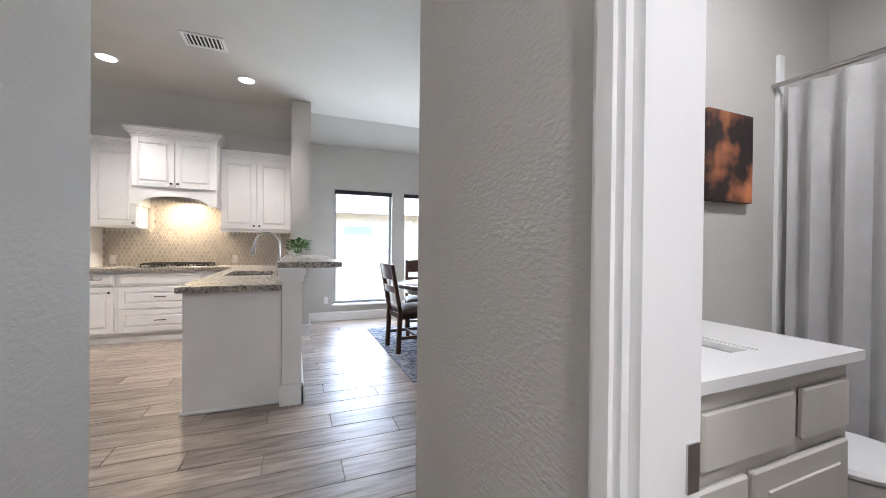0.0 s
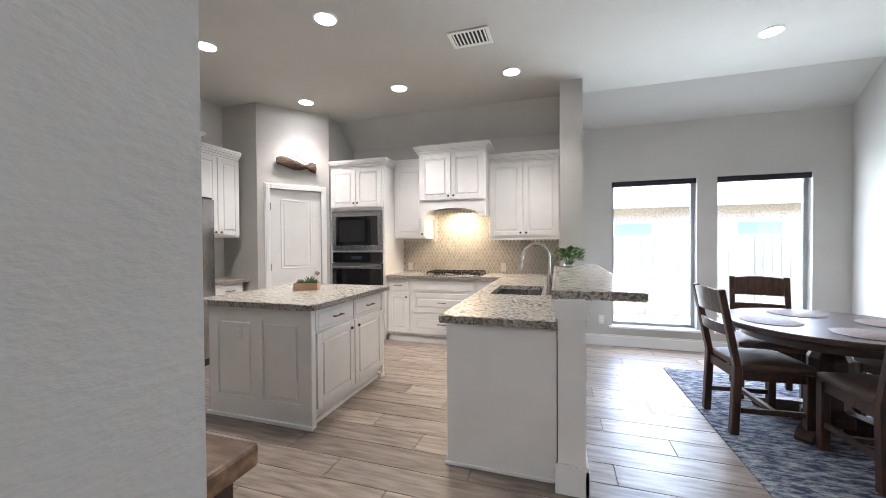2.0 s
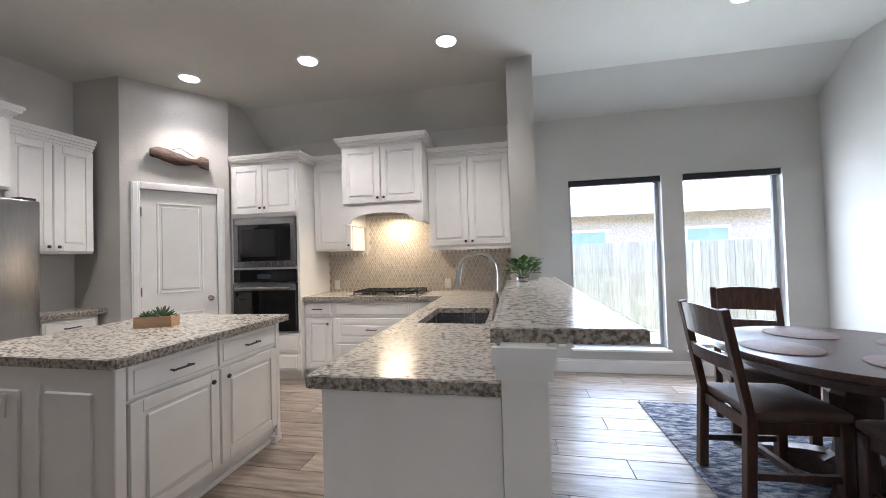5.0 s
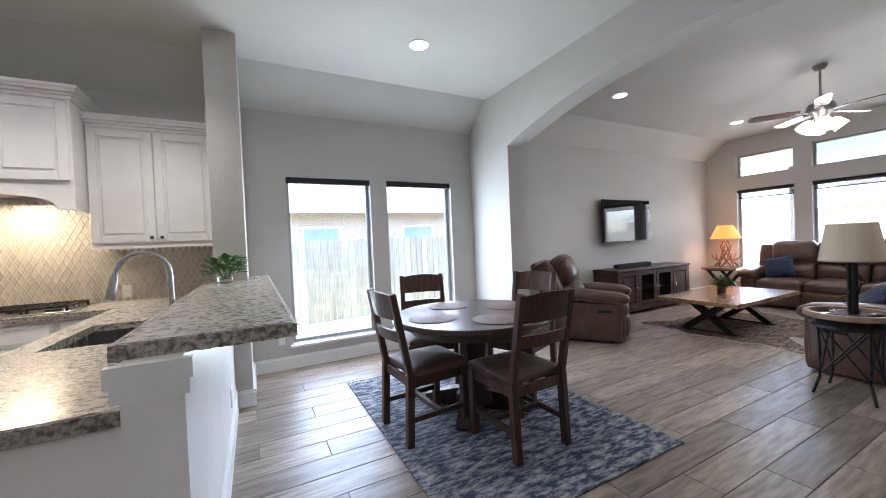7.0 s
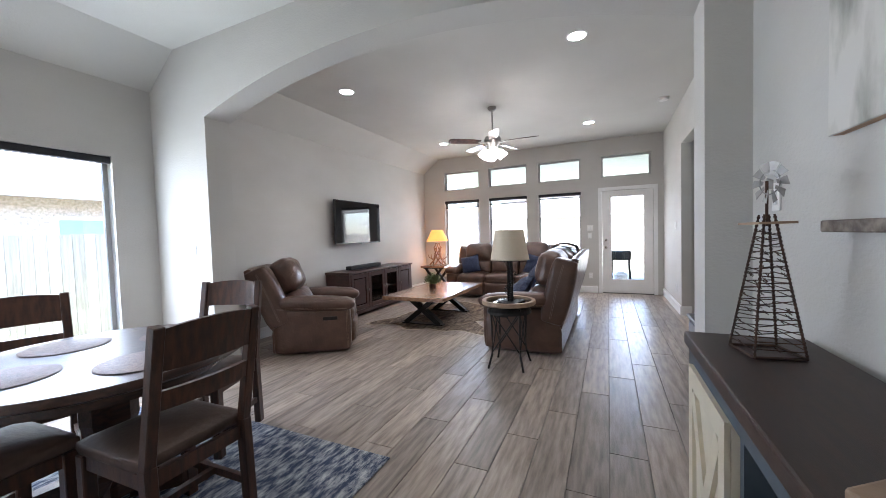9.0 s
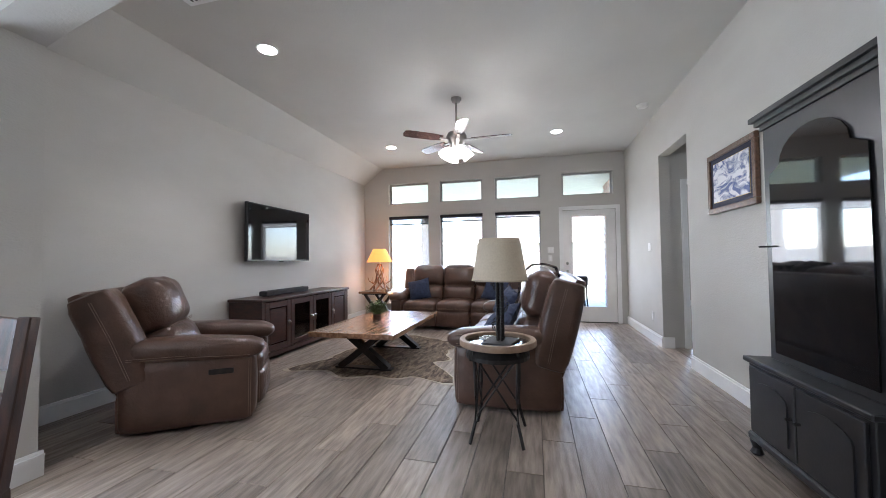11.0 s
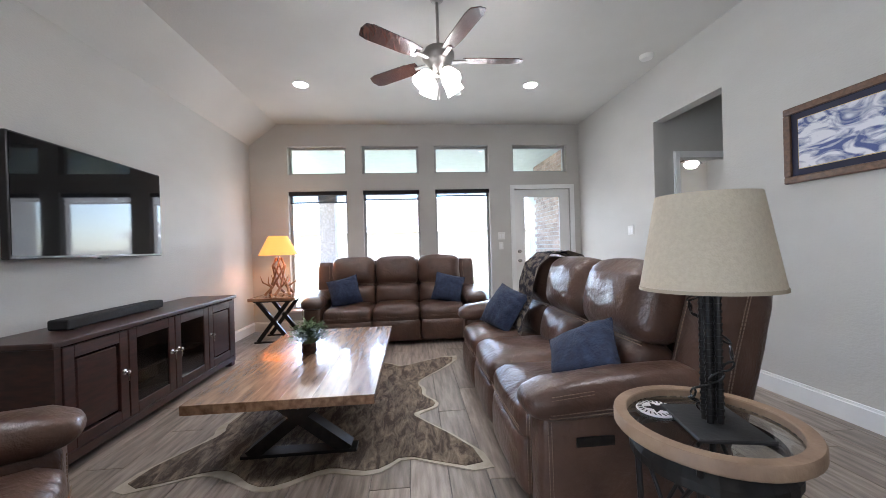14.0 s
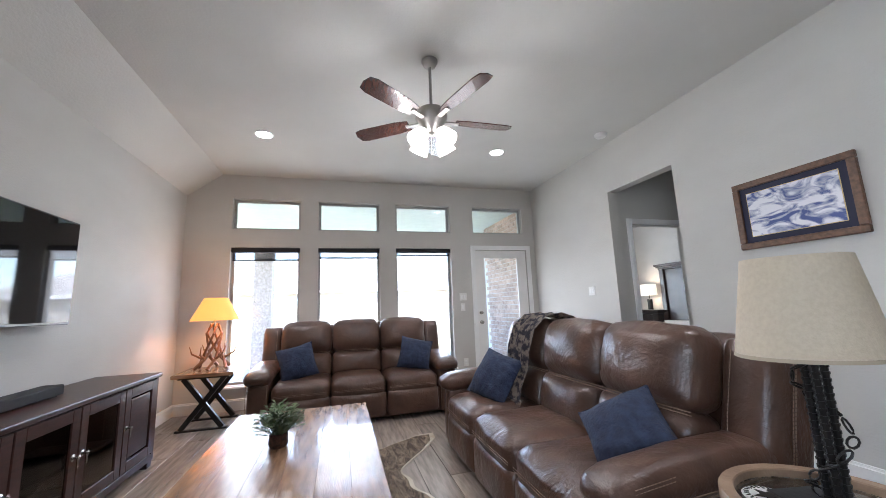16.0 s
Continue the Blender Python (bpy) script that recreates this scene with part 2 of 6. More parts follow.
# ---- large structure ----
NORTH, EAST, SOUTH = 6.04, 9.06, 0.83
SILL, HEAD = 0.262, 2.13
DIN_WIN = [(0.605, 1.56), (1.77, 2.685)]
LIV_WIN = [(4.59, 5.48), (3.46, 4.35), (2.335, 3.215)]
TRANSOM = LIV_WIN + [(1.035, 1.94)]
wall("wall_north", "y", NORTH, NORTH + 0.16, -4.8, EAST, 0, 3.3, [(a, b, SILL, HEAD) for a, b in DIN_WIN])
wall("wall_east", "x", EAST, EAST + 0.16, SOUTH - 0.13, NORTH, 0, 3.3,
     [(a, b, 0.30, 2.13) for a, b in LIV_WIN] + [(a, b, 2.385, 2.825) for a, b in TRANSOM] + [(1.0, 1.93, 0, 2.11)])
wall("wall_south_living", "y", SOUTH - 0.13, SOUTH, 3.15, EAST, 0, 3.2, [(6.29, 7.21, 0, 2.55)])
wall("wall_south_dining", "y", 1.05, 1.19, 0.44, 3.03, 0, 3.2)
wall("wall_south_kitchen", "y", 1.05, 1.22, -5.6, -0.51, 0, 3.2)
wall("wall_hall_left", "x", -0.66, -0.51, -2.2, 1.05, 0, 3.2)
wall("wall_hall_right", "x", 0.44, 0.56, -2.2, 1.05, 0, 3.2, [(-0.56, 0.272, 0, 2.08)])
wall("wall_hall_end", "y", -2.35, -2.2, -0.66, 0.62, 0, 3.2)
wall("wall_bath_east", "x", 2.93, 3.03, -1.4, 1.05, 0, 3.2)
wall("wall_bath_south", "y", -1.5, -1.4, 0.56, 3.03, 0, 3.2)
wall("wall_kitchen_west", "x", -4.45, -4.30, 2.65, NORTH, 0, 3.2)
wall("wall_fridge_side", "y", 2.65, 3.0, -4.30, -3.86, 0, 3.2)
# vestibule and bedroom beyond the opening in the south wall
wall("wall_vestibule_west", "x", 6.14, 6.29, -1.2, 0.70, 0, 3.2)
wall("wall_vestibule_south", "y", -1.35, -1.2, 6.14, 7.4, 0, 3.2)
wall("wall_bedroom_west", "x", 7.24, 7.36, -4.0, 0.70, 0, 3.2, [(-0.36, 0.50, 0, 2.16)])
wall("wall_bedroom_north", "y", 0.58, 0.70, 7.36, 12.0, 0, 3.2)
BED_WIN = [(-2.10, -1.30), (-2.95, -2.18)]
wall("wall_bedroom_east", "x", 12.0, 12.14, -4.0, 0.70, 0, 3.2, [(a, b, c, d) for a, b in BED_WIN for c, d in ((0.42, 2.08), (2.33, 2.71))])
wall("wall_bedroom_south", "y", -4.14, -4.0, 7.24, 12.14, 0, 3.2)
# side hall behind the kitchen arch
wall("wall_side_hall_north", "y", 2.65, 2.78, -6.6, -4.45, 0, 3.2, [(-5.4, -4.6, 0, 2.06)])
wall("wall_side_hall_west", "x", -6.75, -6.6, 1.05, 2.78, 0, 3.2)
wall("wall_side_hall_south", "y", 1.05, 1.22, -6.6, -5.6, 0, 3.2)


def arch_outline(u0, u1, spring, peak, a, b, top, n=20):
    """The outline of a wall from a to b with an arched way through it from u0 to u1."""
    half, mid = (u1 - u0) / 2, (u0 + u1) / 2
    rise = peak - spring
    rad = (half * half + rise * rise) / (2 * rise)
    cz = peak - rad
    out = [(a, 0), (u0, 0)]
    for i in range(n + 1):
        u = u0 + (u1 - u0) * i / n
        out.append((u, cz + math.sqrt(max(rad * rad - (u - mid) ** 2, 0))))
    out += [(u1, 0), (b, 0), (b, top), (a, top)]
    return out


to_x = Matrix(((0, 0, 1, 0), (1, 0, 0, 0), (0, 1, 0, 0), (0, 0, 0, 1)))
setting("arch_wall_living", extrude_profile(arch_outline(1.38, 5.2, 2.46, 2.77, 0.70, NORTH, 3.2), 0.24, Matrix.Translation((3.03, 0, 0)) @ to_x), WALL,
        "painted wall with a wide flat arch into the living room", "arch")
setting("arch_wall_kitchen", extrude_profile(arch_outline(1.30, 2.64, 2.36, 2.98, 1.22, 2.65, 3.2), 0.14, Matrix.Translation((-4.0, 0, 0)) @ to_x), WALL,
        "painted wall with an arched passage beside the refrigerator", "arch")
# pantry corner: a return, a diagonal face with the door, and a side
bm = bmesh.new()
PA, PB = Vector((-3.74, 4.60)), Vector((-3.17, 5.33))
along = (PB - PA).normalized()
inward = Vector((-along.y, along.x))
bx(bm, -4.30, -3.74, 4.60, 4.72, 0, 3.2)
bx(bm, -3.31, -3.195, 5.36, NORTH, 0, 3.2)
setting("wall_pantry_sides", bm, WALL, "painted returns of the corner pantry", "wall")
m_diag = Matrix.Translation((PA.x, PA.y, 0)) @ Matrix.Rotation(math.atan2(along.y, along.x), 4, "Z")
L = (PB - PA).length
D0, D1, DH = 0.15, 0.81, 2.08
bm = bmesh.new()
for a, b, c, d in ((0, D0, 0, 3.2), (D1, L, 0, 3.2), (D0, D1, DH, 3.2)):
    bx(bm, a, b, 0, 0.11, c, d)
bmesh.ops.transform(bm, matrix=m_diag, verts=bm.verts)
setting("wall_pantry_diagonal", bm, WALL, "painted diagonal wall with the pantry door", "wall")
# wing wall at the end of the kitchen, and the half wall under the bar
setting("wall_wing", box(-0.04, 0.20, 5.2, NORTH, 0, 3.3), WALL, "painted wing wall between kitchen and dining area", "wall")
setting("half_wall", box(-0.07, 0.07, 2.9, 5.2, 0, 1.04), WHITE, "white painted half wall under the raised bar", "half wall")
bm = box(-0.085, 0.085, 2.885, 2.90, 0, 0.14)
bx(bm, 0.07, 0.088, 2.885, 5.2, 0, 0.14)
bx(bm, 0.07, 0.082, 2.885, 5.2, 0.14, 0.16)
bx(bm, -0.085, 0.085, 2.888, 2.90, 0.14, 0.16)
bx(bm, -0.085, 0.085, 2.882, 2.90, 0.94, 0.985)
bx(bm, -0.095, 0.095, 2.872, 2.90, 0.985, 1.04)
setting("half_wall_trim", bm, TRIM, "white baseboard and cap moulding of the half wall", "trim")

# floors, ceilings
setting("floor", box(-6.75, EAST + 0.16, -2.35, NORTH + 0.16, -0.20, -0.012), GROUT, "dark grout bed under the wood-look floor tiles", "floor")
setting("floor_bedroom", box(7.30, 12.1, -4.1, 0.64, -0.01, 0.006), CARPET, "beige bedroom carpet", "floor")
bm = box(-6.75, EAST + 0.16, -2.35, 5.62, CEIL, CEIL + 0.12)
setting("ceiling", bm, CEILP, "painted ceiling, light greige", "ceiling")
setting("ceiling_slope", extrude_profile([(5.62, CEIL), (NORTH + 0.02, 2.82), (NORTH + 0.16, 2.82), (NORTH + 0.16, CEIL + 0.12), (5.62, CEIL + 0.12)], EAST + 4.8, Matrix.Translation((-4.8, 0, 0)) @ to_x), CEILP,
        "sloped painted ceiling strip over the window wall", "ceiling")
setting("ceiling_bedroom", box(7.24, 12.14, -4.14, 0.7, 3.2, 3.3), CEILP, "bedroom ceiling", "ceiling")
setting("roof", box(-7.2, 12.6, -4.6, 7.0, 3.34, 3.5), ROOFM, "flat roof over the house", "roof")

# baseboards
baseboard("y", NORTH, 0.20, 3.03, -1)
baseboard("y", NORTH, 3.27, EAST, -1)
baseboard("x", EAST, 2.02, NORTH, -1)
baseboard("y", SOUTH, 7.21, EAST, 1)
baseboard("y", SOUTH, 3.27, 6.29, 1)
baseboard("x", 3.03, 5.2, NORTH, -1)
baseboard("y", 5.2, 3.01, 3.29, -1)
baseboard("x", 3.27, 5.2, NORTH, 1)
baseboard("x", 0.20, 5.2, NORTH, 1)
baseboard("y", 5.2, -0.04, 0.22, -1)
baseboard("y", 1.19, 0.44, 3.03, 1)
baseboard("x", 3.03, 1.19, 1.38, -1)
baseboard("y", 1.38, 3.01, 3.29, 1)
baseboard("x", -3.86, 2.65, 3.0, 1)
baseboard("y", 2.65, -6.6, -3.84, -1)
baseboard("x", 7.21, 0.70, 0.83, -1)
baseboard("x", 12.0, -4.0, 0.58, -1)


# ---- windows ----
# White vinyl coloured grey: the frames' backlit shade is in this colour.
BACKLITFRAME = material("window_frame_vinyl", (0.40, 0.40, 0.39), 0.4)
VOID = [0]
SCREEN = bpy.data.materials.new("sheer_screen_cloth")
SCREEN.use_nodes = True
SCREEN.node_tree.nodes["Principled BSDF"].inputs["Base Color"].default_value = (0.05, 0.05, 0.07, 1)
SCREEN.node_tree.nodes["Principled BSDF"].inputs["Alpha"].default_value = 0.62


def window(axis, v_in, v_out, u0, u1, z0, z1, blind=True, sill=True, rail=0.0, drop=0.0):
    VOID[0] += 1
    root = tagged(new("window_%d" % VOID[0]), "white vinyl window in a drywall recess", "window", kind="structure")
    p = v_in + (v_out - v_in) * 0.72

    def bar(bm, a, b, c, d, depth=0.045, at=None):
        q = p if at is None else at
        if axis == "y":
            bx(bm, a, b, q - depth / 2, q + depth / 2, c, d)
        else:
            bx(bm, q - depth / 2, q + depth / 2, a, b, c, d)
        return bm
    f = 0.035
    bm = bmesh.new()
    bar(bm, u0, u0 + f, z0, z1), bar(bm, u1 - f, u1, z0, z1), bar(bm, u0 + f, u1 - f, z0, z0 + f), bar(bm, u0 + f, u1 - f, z1 - f, z1)
    if rail:
        bar(bm, u0 + f, u1 - f, rail - 0.02, rail + 0.02)
    part("window_frame", bm, BACKLITFRAME, root)
    pane = part("pane", bar(bmesh.new(), u0 + f, u1 - f, z0 + f, z1 - f, 0.006), GLASS, root, "clear glass pane")
    pane.visible_shadow = False
    side = 1 if v_out > v_in else -1
    if blind:
        at = v_in + side * 0.045
        part("blind_cassette", bar(bmesh.new(), u0 + 0.004, u1 - 0.004, z1 - 0.065, z1 - 0.004, 0.06, at), BLIND, root, "rolled-up dark roller blind")
        if drop:
            part("blind_cloth", bar(bmesh.new(), u0 + 0.02, u1 - 0.02, z1 - 0.065 - drop, z1 - 0.065, 0.003, at), SCREEN, root, "lowered strip of sheer dark screen cloth")
            part("blind_bar", bar(bmesh.new(), u0 + 0.02, u1 - 0.02, z1 - 0.085 - drop, z1 - 0.065 - drop, 0.018, at), BLIND, root, "dark hem bar")
    if sill:
        part("window_sill", bar(bmesh.new(), u0 - 0.03, u1 + 0.03, z0 - 0.025, z0 - 0.002, 0.05, v_in - side * 0.026), TRIM, root, "white painted sill")
        part("sill_board", bar(bmesh.new(), u0, u1, z0, z0 + 0.004, abs(v_out - v_in) * 0.6, v_in + side * abs(v_out - v_in) * 0.3), TRIM, root)
    return root


for a, b in DIN_WIN:
    window("y", NORTH, NORTH + 0.16, a, b, SILL, HEAD)
for (a, b), low in zip(LIV_WIN, (0.10, 0.07, 0.03)):
    window("x", EAST, EAST + 0.16, a, b, 0.30, 2.13, drop=low)
for a, b in TRANSOM:
    window("x", EAST, EAST + 0.16, a, b, 2.385, 2.825, blind=False, sill=False)
for a, b in BED_WIN:
    window("x", 12.0, 12.14, a, b, 0.42, 2.08, blind=False, rail=1.25)
    window("x", 12.0, 12.14, a, b, 2.33, 2.71, blind=False, sill=False)

# ---- outside ----
setting("ground", box(-400, 400, -400, 400, -0.5, -0.26), GRASS, "mown green lawn round the house", "ground")
setting("patio", box(EAST + 0.16, 13.4, 0.7, 6.3, -0.26, -0.04), CONCRETE, "pale concrete patio slab", "patio")
setting("patio_roof", box(EAST + 0.16, 13.4, 0.5, 6.5, 2.95, 3.1), material("soffit_paint", (0.55, 0.58, 0.53), 0.6), "pale painted soffit over the patio", "roof")

# ---- kitchen ----
GRANITE = material("granite", (0.52, 0.48, 0.42), 0.2, second=(0.10, 0.085, 0.075), scale=66, detail=12, ramp=(0.46, 0.66), stretch=(0.7, 1, 1))
GRANITE_EDGE = material("chiseled_granite", (0.40, 0.36, 0.31), 0.45, second=(0.10, 0.085, 0.075), scale=60, detail=8, ramp=(0.42, 0.62), bump=0.8, bump_scale=70)
SPLASH = material("splash_tile", (0.50, 0.455, 0.39), 0.25, second=(0.42, 0.38, 0.33), scale=10, per_object=0.08, island=True)
GROUTW = material("pale_grout", (0.66, 0.63, 0.58), 0.8)
LEAF = material("leaf_green", (0.06, 0.16, 0.035), 0.5, second=(0.11, 0.24, 0.06), scale=12, per_object=0.2)
SUCC = material("succulent_green", (0.05, 0.10, 0.05), 0.5, second=(0.09, 0.16, 0.07), scale=20)
OAK = material("pale_wood", (0.50, 0.33, 0.20), 0.55, second=(0.38, 0.24, 0.14), scale=4, stretch=(2, 14, 14), bump=0.1)
PLASTIC = material("white_plastic", (0.75, 0.74, 0.71), 0.4)
BRONZE = material("dark_pull", (0.10, 0.09, 0.085), 0.35, 0.9)
CAB = "white painted cabinet "


def panel_door(parent, x0, x1, z0, z1, y=0.0, handle=None, pull=False, name="door", raised=True):
    """A raised-panel front facing -y at the plane y, with its knob or bar pull."""
    d = part(name, box(x0, x1, y - 0.016, y, z0, z1, 0.002), WHITE, parent)
    rail = min(0.06, (z1 - z0) * 0.25)
    if raised and z1 - z0 > 0.2:
        for kind, a, b, c, e in (("stile", x0, x0 + rail, z0, z1), ("stile", x1 - rail, x1, z0, z1), ("rail", x0 + rail, x1 - rail, z0, z0 + rail), ("rail", x0 + rail, x1 - rail, z1 - rail, z1)):
            part(kind, box(a, b, y - 0.026, y - 0.0155, c, e, 0.003), WHITE, d)
        i = rail + 0.016
        part("raised_panel", box(x0 + i, x1 - i, y - 0.027, y - 0.010, z0 + i, z1 - i, 0.013), WHITE, d)
    elif z1 - z0 > 0.1:
        part("raised_panel", box(x0 + 0.02, x1 - 0.02, y - 0.022, y - 0.012, z0 + 0.02, z1 - 0.02, 0.005), WHITE, d)
    if handle:
        hx, hz = handle
        if pull:
            bm = rod((hx - 0.06, y - 0.05, hz), (hx + 0.06, y - 0.05, hz), 0.006, n=8)
            cyl(bm, (hx - 0.05, y - 0.05, hz), (hx - 0.05, y - 0.012, hz), 0.005, n=6)
            cyl(bm, (hx + 0.05, y - 0.05, hz), (hx + 0.05, y - 0.012, hz), 0.005, n=6)
            part("pull", bm, BRONZE, d, "dark metal bar pull", smooth=True)
        else:
            bm = lathe([(0.005, 0), (0.005, 0.015), (0.014, 0.020), (0.014, 0.026), (0.008, 0.032)], 10)
            bmesh.ops.transform(bm, matrix=Matrix.Translation((hx, y - 0.014, hz)) @ Matrix.Rotation(radians(90), 4, "X"), verts=bm.verts)
            part("knob", bm, BRONZE, d, "small dark knob", smooth=True)
    return d


def crown(parent, x0, x1, y0, y1, z, left=True, right=True):
    """A stepped crown moulding that flares out round a cabinet's top."""
    bm = bmesh.new()
    for t, a, b in ((0.012, 0, 0.025), (0.03, 0.025, 0.05), (0.05, 0.05, 0.075), (0.06, 0.075, 0.10)):
        bx(bm, x0 - (t if left else 0), x1 + (t if right else 0), y0 - t, y1, z + a, z + b)
    part("crown", bm, WHITE, parent)


def upper_cabinet(label, x, y, rz, w, depth, z0, z1, doors, crown_ends=(True, True), crown_h=True):
    t = thing("wall_cabinet", label, "cabinet", x, y, z0, rz, "kitchen wall cabinets")
    h = z1 - z0
    part("body", box(0, w, 0.0, depth, 0, h, 0.002), WHITE, t)
    n = doors
    g = 0.012
    dw = (w - g * (n + 1)) / n
    for i in range(n):
        a = g + i * (dw + g)
        if n == 1:
            k = a + dw - 0.03
        else:
            k = a + dw - 0.03 if i == 0 else a + 0.03
        panel_door(t, a, a + dw, 0.02, h - 0.02, 0, (k, 0.06))
    crown(t, 0, w, 0, depth, h, *crown_ends)
    return t


# back run, facing the room
upper_cabinet("narrow white wall cabinet with one raised panel door", -2.33, 5.71, 0, 0.48, 0.33, 1.42, 2.44, 1, (False, False))
u = upper_cabinet("wide white wall cabinet with two raised panel doors", -0.94, 5.71, 0, 0.90, 0.33, 1.42, 2.42, 2, (False, False))
part("light_rail", box(-0.0, 0.90, -0.01, 0.02, -0.03, 0), WHITE, u)
hood = thing("range_hood_cabinet", "white range hood cabinet with two doors and arched valance", "range hood", -1.85, 5.46, 1.70)
part("body", box(0, 0.91, 0, 0.58, 0.2, 0.84, 0.002), WHITE, hood)
panel_door(hood, 0.02, 0.45, 0.22, 0.82, 0, (0.42, 0.27))
panel_door(hood, 0.46, 0.89, 0.22, 0.82, 0, (0.49, 0.27))
outline = [(0, 0), (0.10, 0)] + [(0.455 - 0.355 * math.cos(math.pi * i / 14), 0.115 * math.sin(math.pi * i / 14) ** 0.8) for i in range(1, 14)] + [(0.81, 0), (0.91, 0), (0.91, 0.2), (0, 0.2)]
part("valance", extrude_profile(outline, 0.03, Matrix(((1, 0, 0, 0), (0, 0, 1, -0.005), (0, 1, 0, 0), (0, 0, 0, 1)))), WHITE, hood, "arched white valance")
part("side_panel", box(0, 0.03, 0.026, 0.58, 0, 0.2), WHITE, hood)
part("side_panel", box(0.88, 0.91, 0.026, 0.58, 0, 0.2), WHITE, hood)
part("vent_insert", box(0.06, 0.85, 0.06, 0.55, 0.145, 0.2), STEEL, hood, "steel vent insert")
crown(hood, 0, 0.91, 0, 0.58, 0.84)

tower = thing("oven_cabinet", "tall white oven cabinet with crown moulding", "cabinet", -3.19, 5.38, 0)
bm = box(0, 0.86, 0, 0.66, 1.82, 2.42)
bx(bm, 0, 0.03, 0, 0.66, 0.1, 1.82), bx(bm, 0.83, 0.86, 0, 0.66, 0.1, 1.82), bx(bm, 0.03, 0.83, 0, 0.66, 0.1, 0.53)
bx(bm, 0.03, 0.83, 0.05, 0.66, 0.53, 1.82), bx(bm, 0.03, 0.83, 0, 0.05, 1.235, 1.255), bx(bm, 0.03, 0.83, 0.06, 0.66, 0, 0.1)
part("body", bm, WHITE, tower)
panel_door(tower, 0.03, 0.425, 1.86, 2.40, 0, (0.40, 1.92))
panel_door(tower, 0.435, 0.83, 1.86, 2.40, 0, (0.46, 1.92))
panel_door(tower, 0.03, 0.83, 0.32, 0.51, 0, (0.43, 0.42), True, "drawer")
panel_door(tower, 0.03, 0.83, 0.12, 0.30, 0, (0.43, 0.21), True, "drawer")
crown(tower, 0, 0.86, 0, 0.66, 2.42)
mw = thing("built_in_microwave", "stainless steel built-in microwave with black door", "microwave", -3.15, 5.38, 1.255)
bm = bmesh.new()
for a, b, c, d in ((0, 0.78, 0, 0.07), (0, 0.78, 0.48, 0.555), (0, 0.06, 0.07, 0.48), (0.72, 0.78, 0.07, 0.48)):
    bx(bm, a, b, -0.02, 0.04, c, d, 0.003)
part("trim_frame", bm, STEEL, mw)
part("door", box(0.06, 0.58, -0.012, 0.03, 0.07, 0.48, 0.003), BLACKGLOSS, mw, "black glass door")
part("door_window", box(0.11, 0.53, -0.015, -0.011, 0.12, 0.43), material("dark_window", (0.02, 0.02, 0.022), 0.08), mw)
part("control_panel", box(0.582, 0.72, -0.012, 0.03, 0.07, 0.48, 0.003), BLACKGLOSS, mw, "black control panel")
ov = thing("wall_oven", "black glass wall oven with steel handle", "oven", -3.15, 5.38, 0.53)
part("control_panel", box(0, 0.78, -0.018, 0.04, 0.56, 0.70, 0.003), BLACKGLOSS, ov, "black control strip")
part("display", box(0.30, 0.48, -0.021, -0.017, 0.60, 0.65), material("oven_display", (0.03, 0.04, 0.05), 0.1), ov)
dr = part("door", box(0, 0.78, -0.03, 0.04, 0.02, 0.545, 0.004), BLACKGLOSS, ov, "black glass oven door")
bm = box(0, 0.78, -0.034, -0.028, 0.47, 0.545)
part("door_trim", bm, STEEL, dr, "steel top trim")
bm = rod((0.04, -0.075, 0.50), (0.74, -0.075, 0.50), 0.011)
cyl(bm, (0.08, -0.075, 0.50), (0.08, -0.03, 0.50), 0.008), cyl(bm, (0.70, -0.075, 0.50), (0.70, -0.03, 0.50), 0.008)
part("handle", bm, CHROME, dr, "steel bar handle", smooth=True)


def base_unit(label, x, y, rz, w, depth, fronts, h=0.875):
    t = thing("base_cabinet", label, "cabinet", x, y, 0, rz, "kitchen base cabinets")
    bm = box(0, w, 0, depth, 0.10, h)
    bx(bm, 0, w, 0.05, depth, 0, 0.10)
    part("body", bm, WHITE, t)
    for kind, x0, x1, z0, z1, hd in fronts:
        panel_door(t, x0, x1, z0, z1, 0, hd, kind == "drawer", kind, raised=True)
    return t


base_unit("narrow white base cabinet with a drawer and a door", -2.33, 5.46, 0, 0.35, 0.57,
          [("drawer", 0.02, 0.33, 0.70, 0.85, (0.175, 0.78)), ("door", 0.02, 0.33, 0.13, 0.68, (0.29, 0.62))])
base_unit("white base cabinet with wide drawers under the cooktop", -1.98, 5.46, 0, 0.90, 0.57,
          [("panel", 0.02, 0.88, 0.70, 0.85, None), ("drawer", 0.02, 0.88, 0.42, 0.68, (0.45, 0.56)), ("drawer", 0.02, 0.88, 0.13, 0.40, (0.45, 0.27))])
base_unit("white corner base cabinet beside the peninsula", -1.08, 5.46, 0, 0.36, 0.57, [("door", 0.02, 0.34, 0.13, 0.85, None)])
bm = box(-2.33, -0.72, 5.485, 5.50, 0.0, 0.07)
bx(bm, -2.33, -0.72, 5.475, 5.485, 0.0, 0.03)
setting("toe_kick", bm, TRIM, "white toe board of the back cabinets", "trim")
pen = thing("peninsula_cabinet", "white painted sink peninsula with plain end panel", "cabinet", -0.70, 2.97, 0)
bm = bmesh.new()
bx(bm, 0, 0.60, 0.02, 0.94, 0, 0.875), bx(bm, 0, 0.60, 1.62, 2.46, 0, 0.875), bx(bm, 0.0, 0.60, 0.94, 1.62, 0, 0.66)
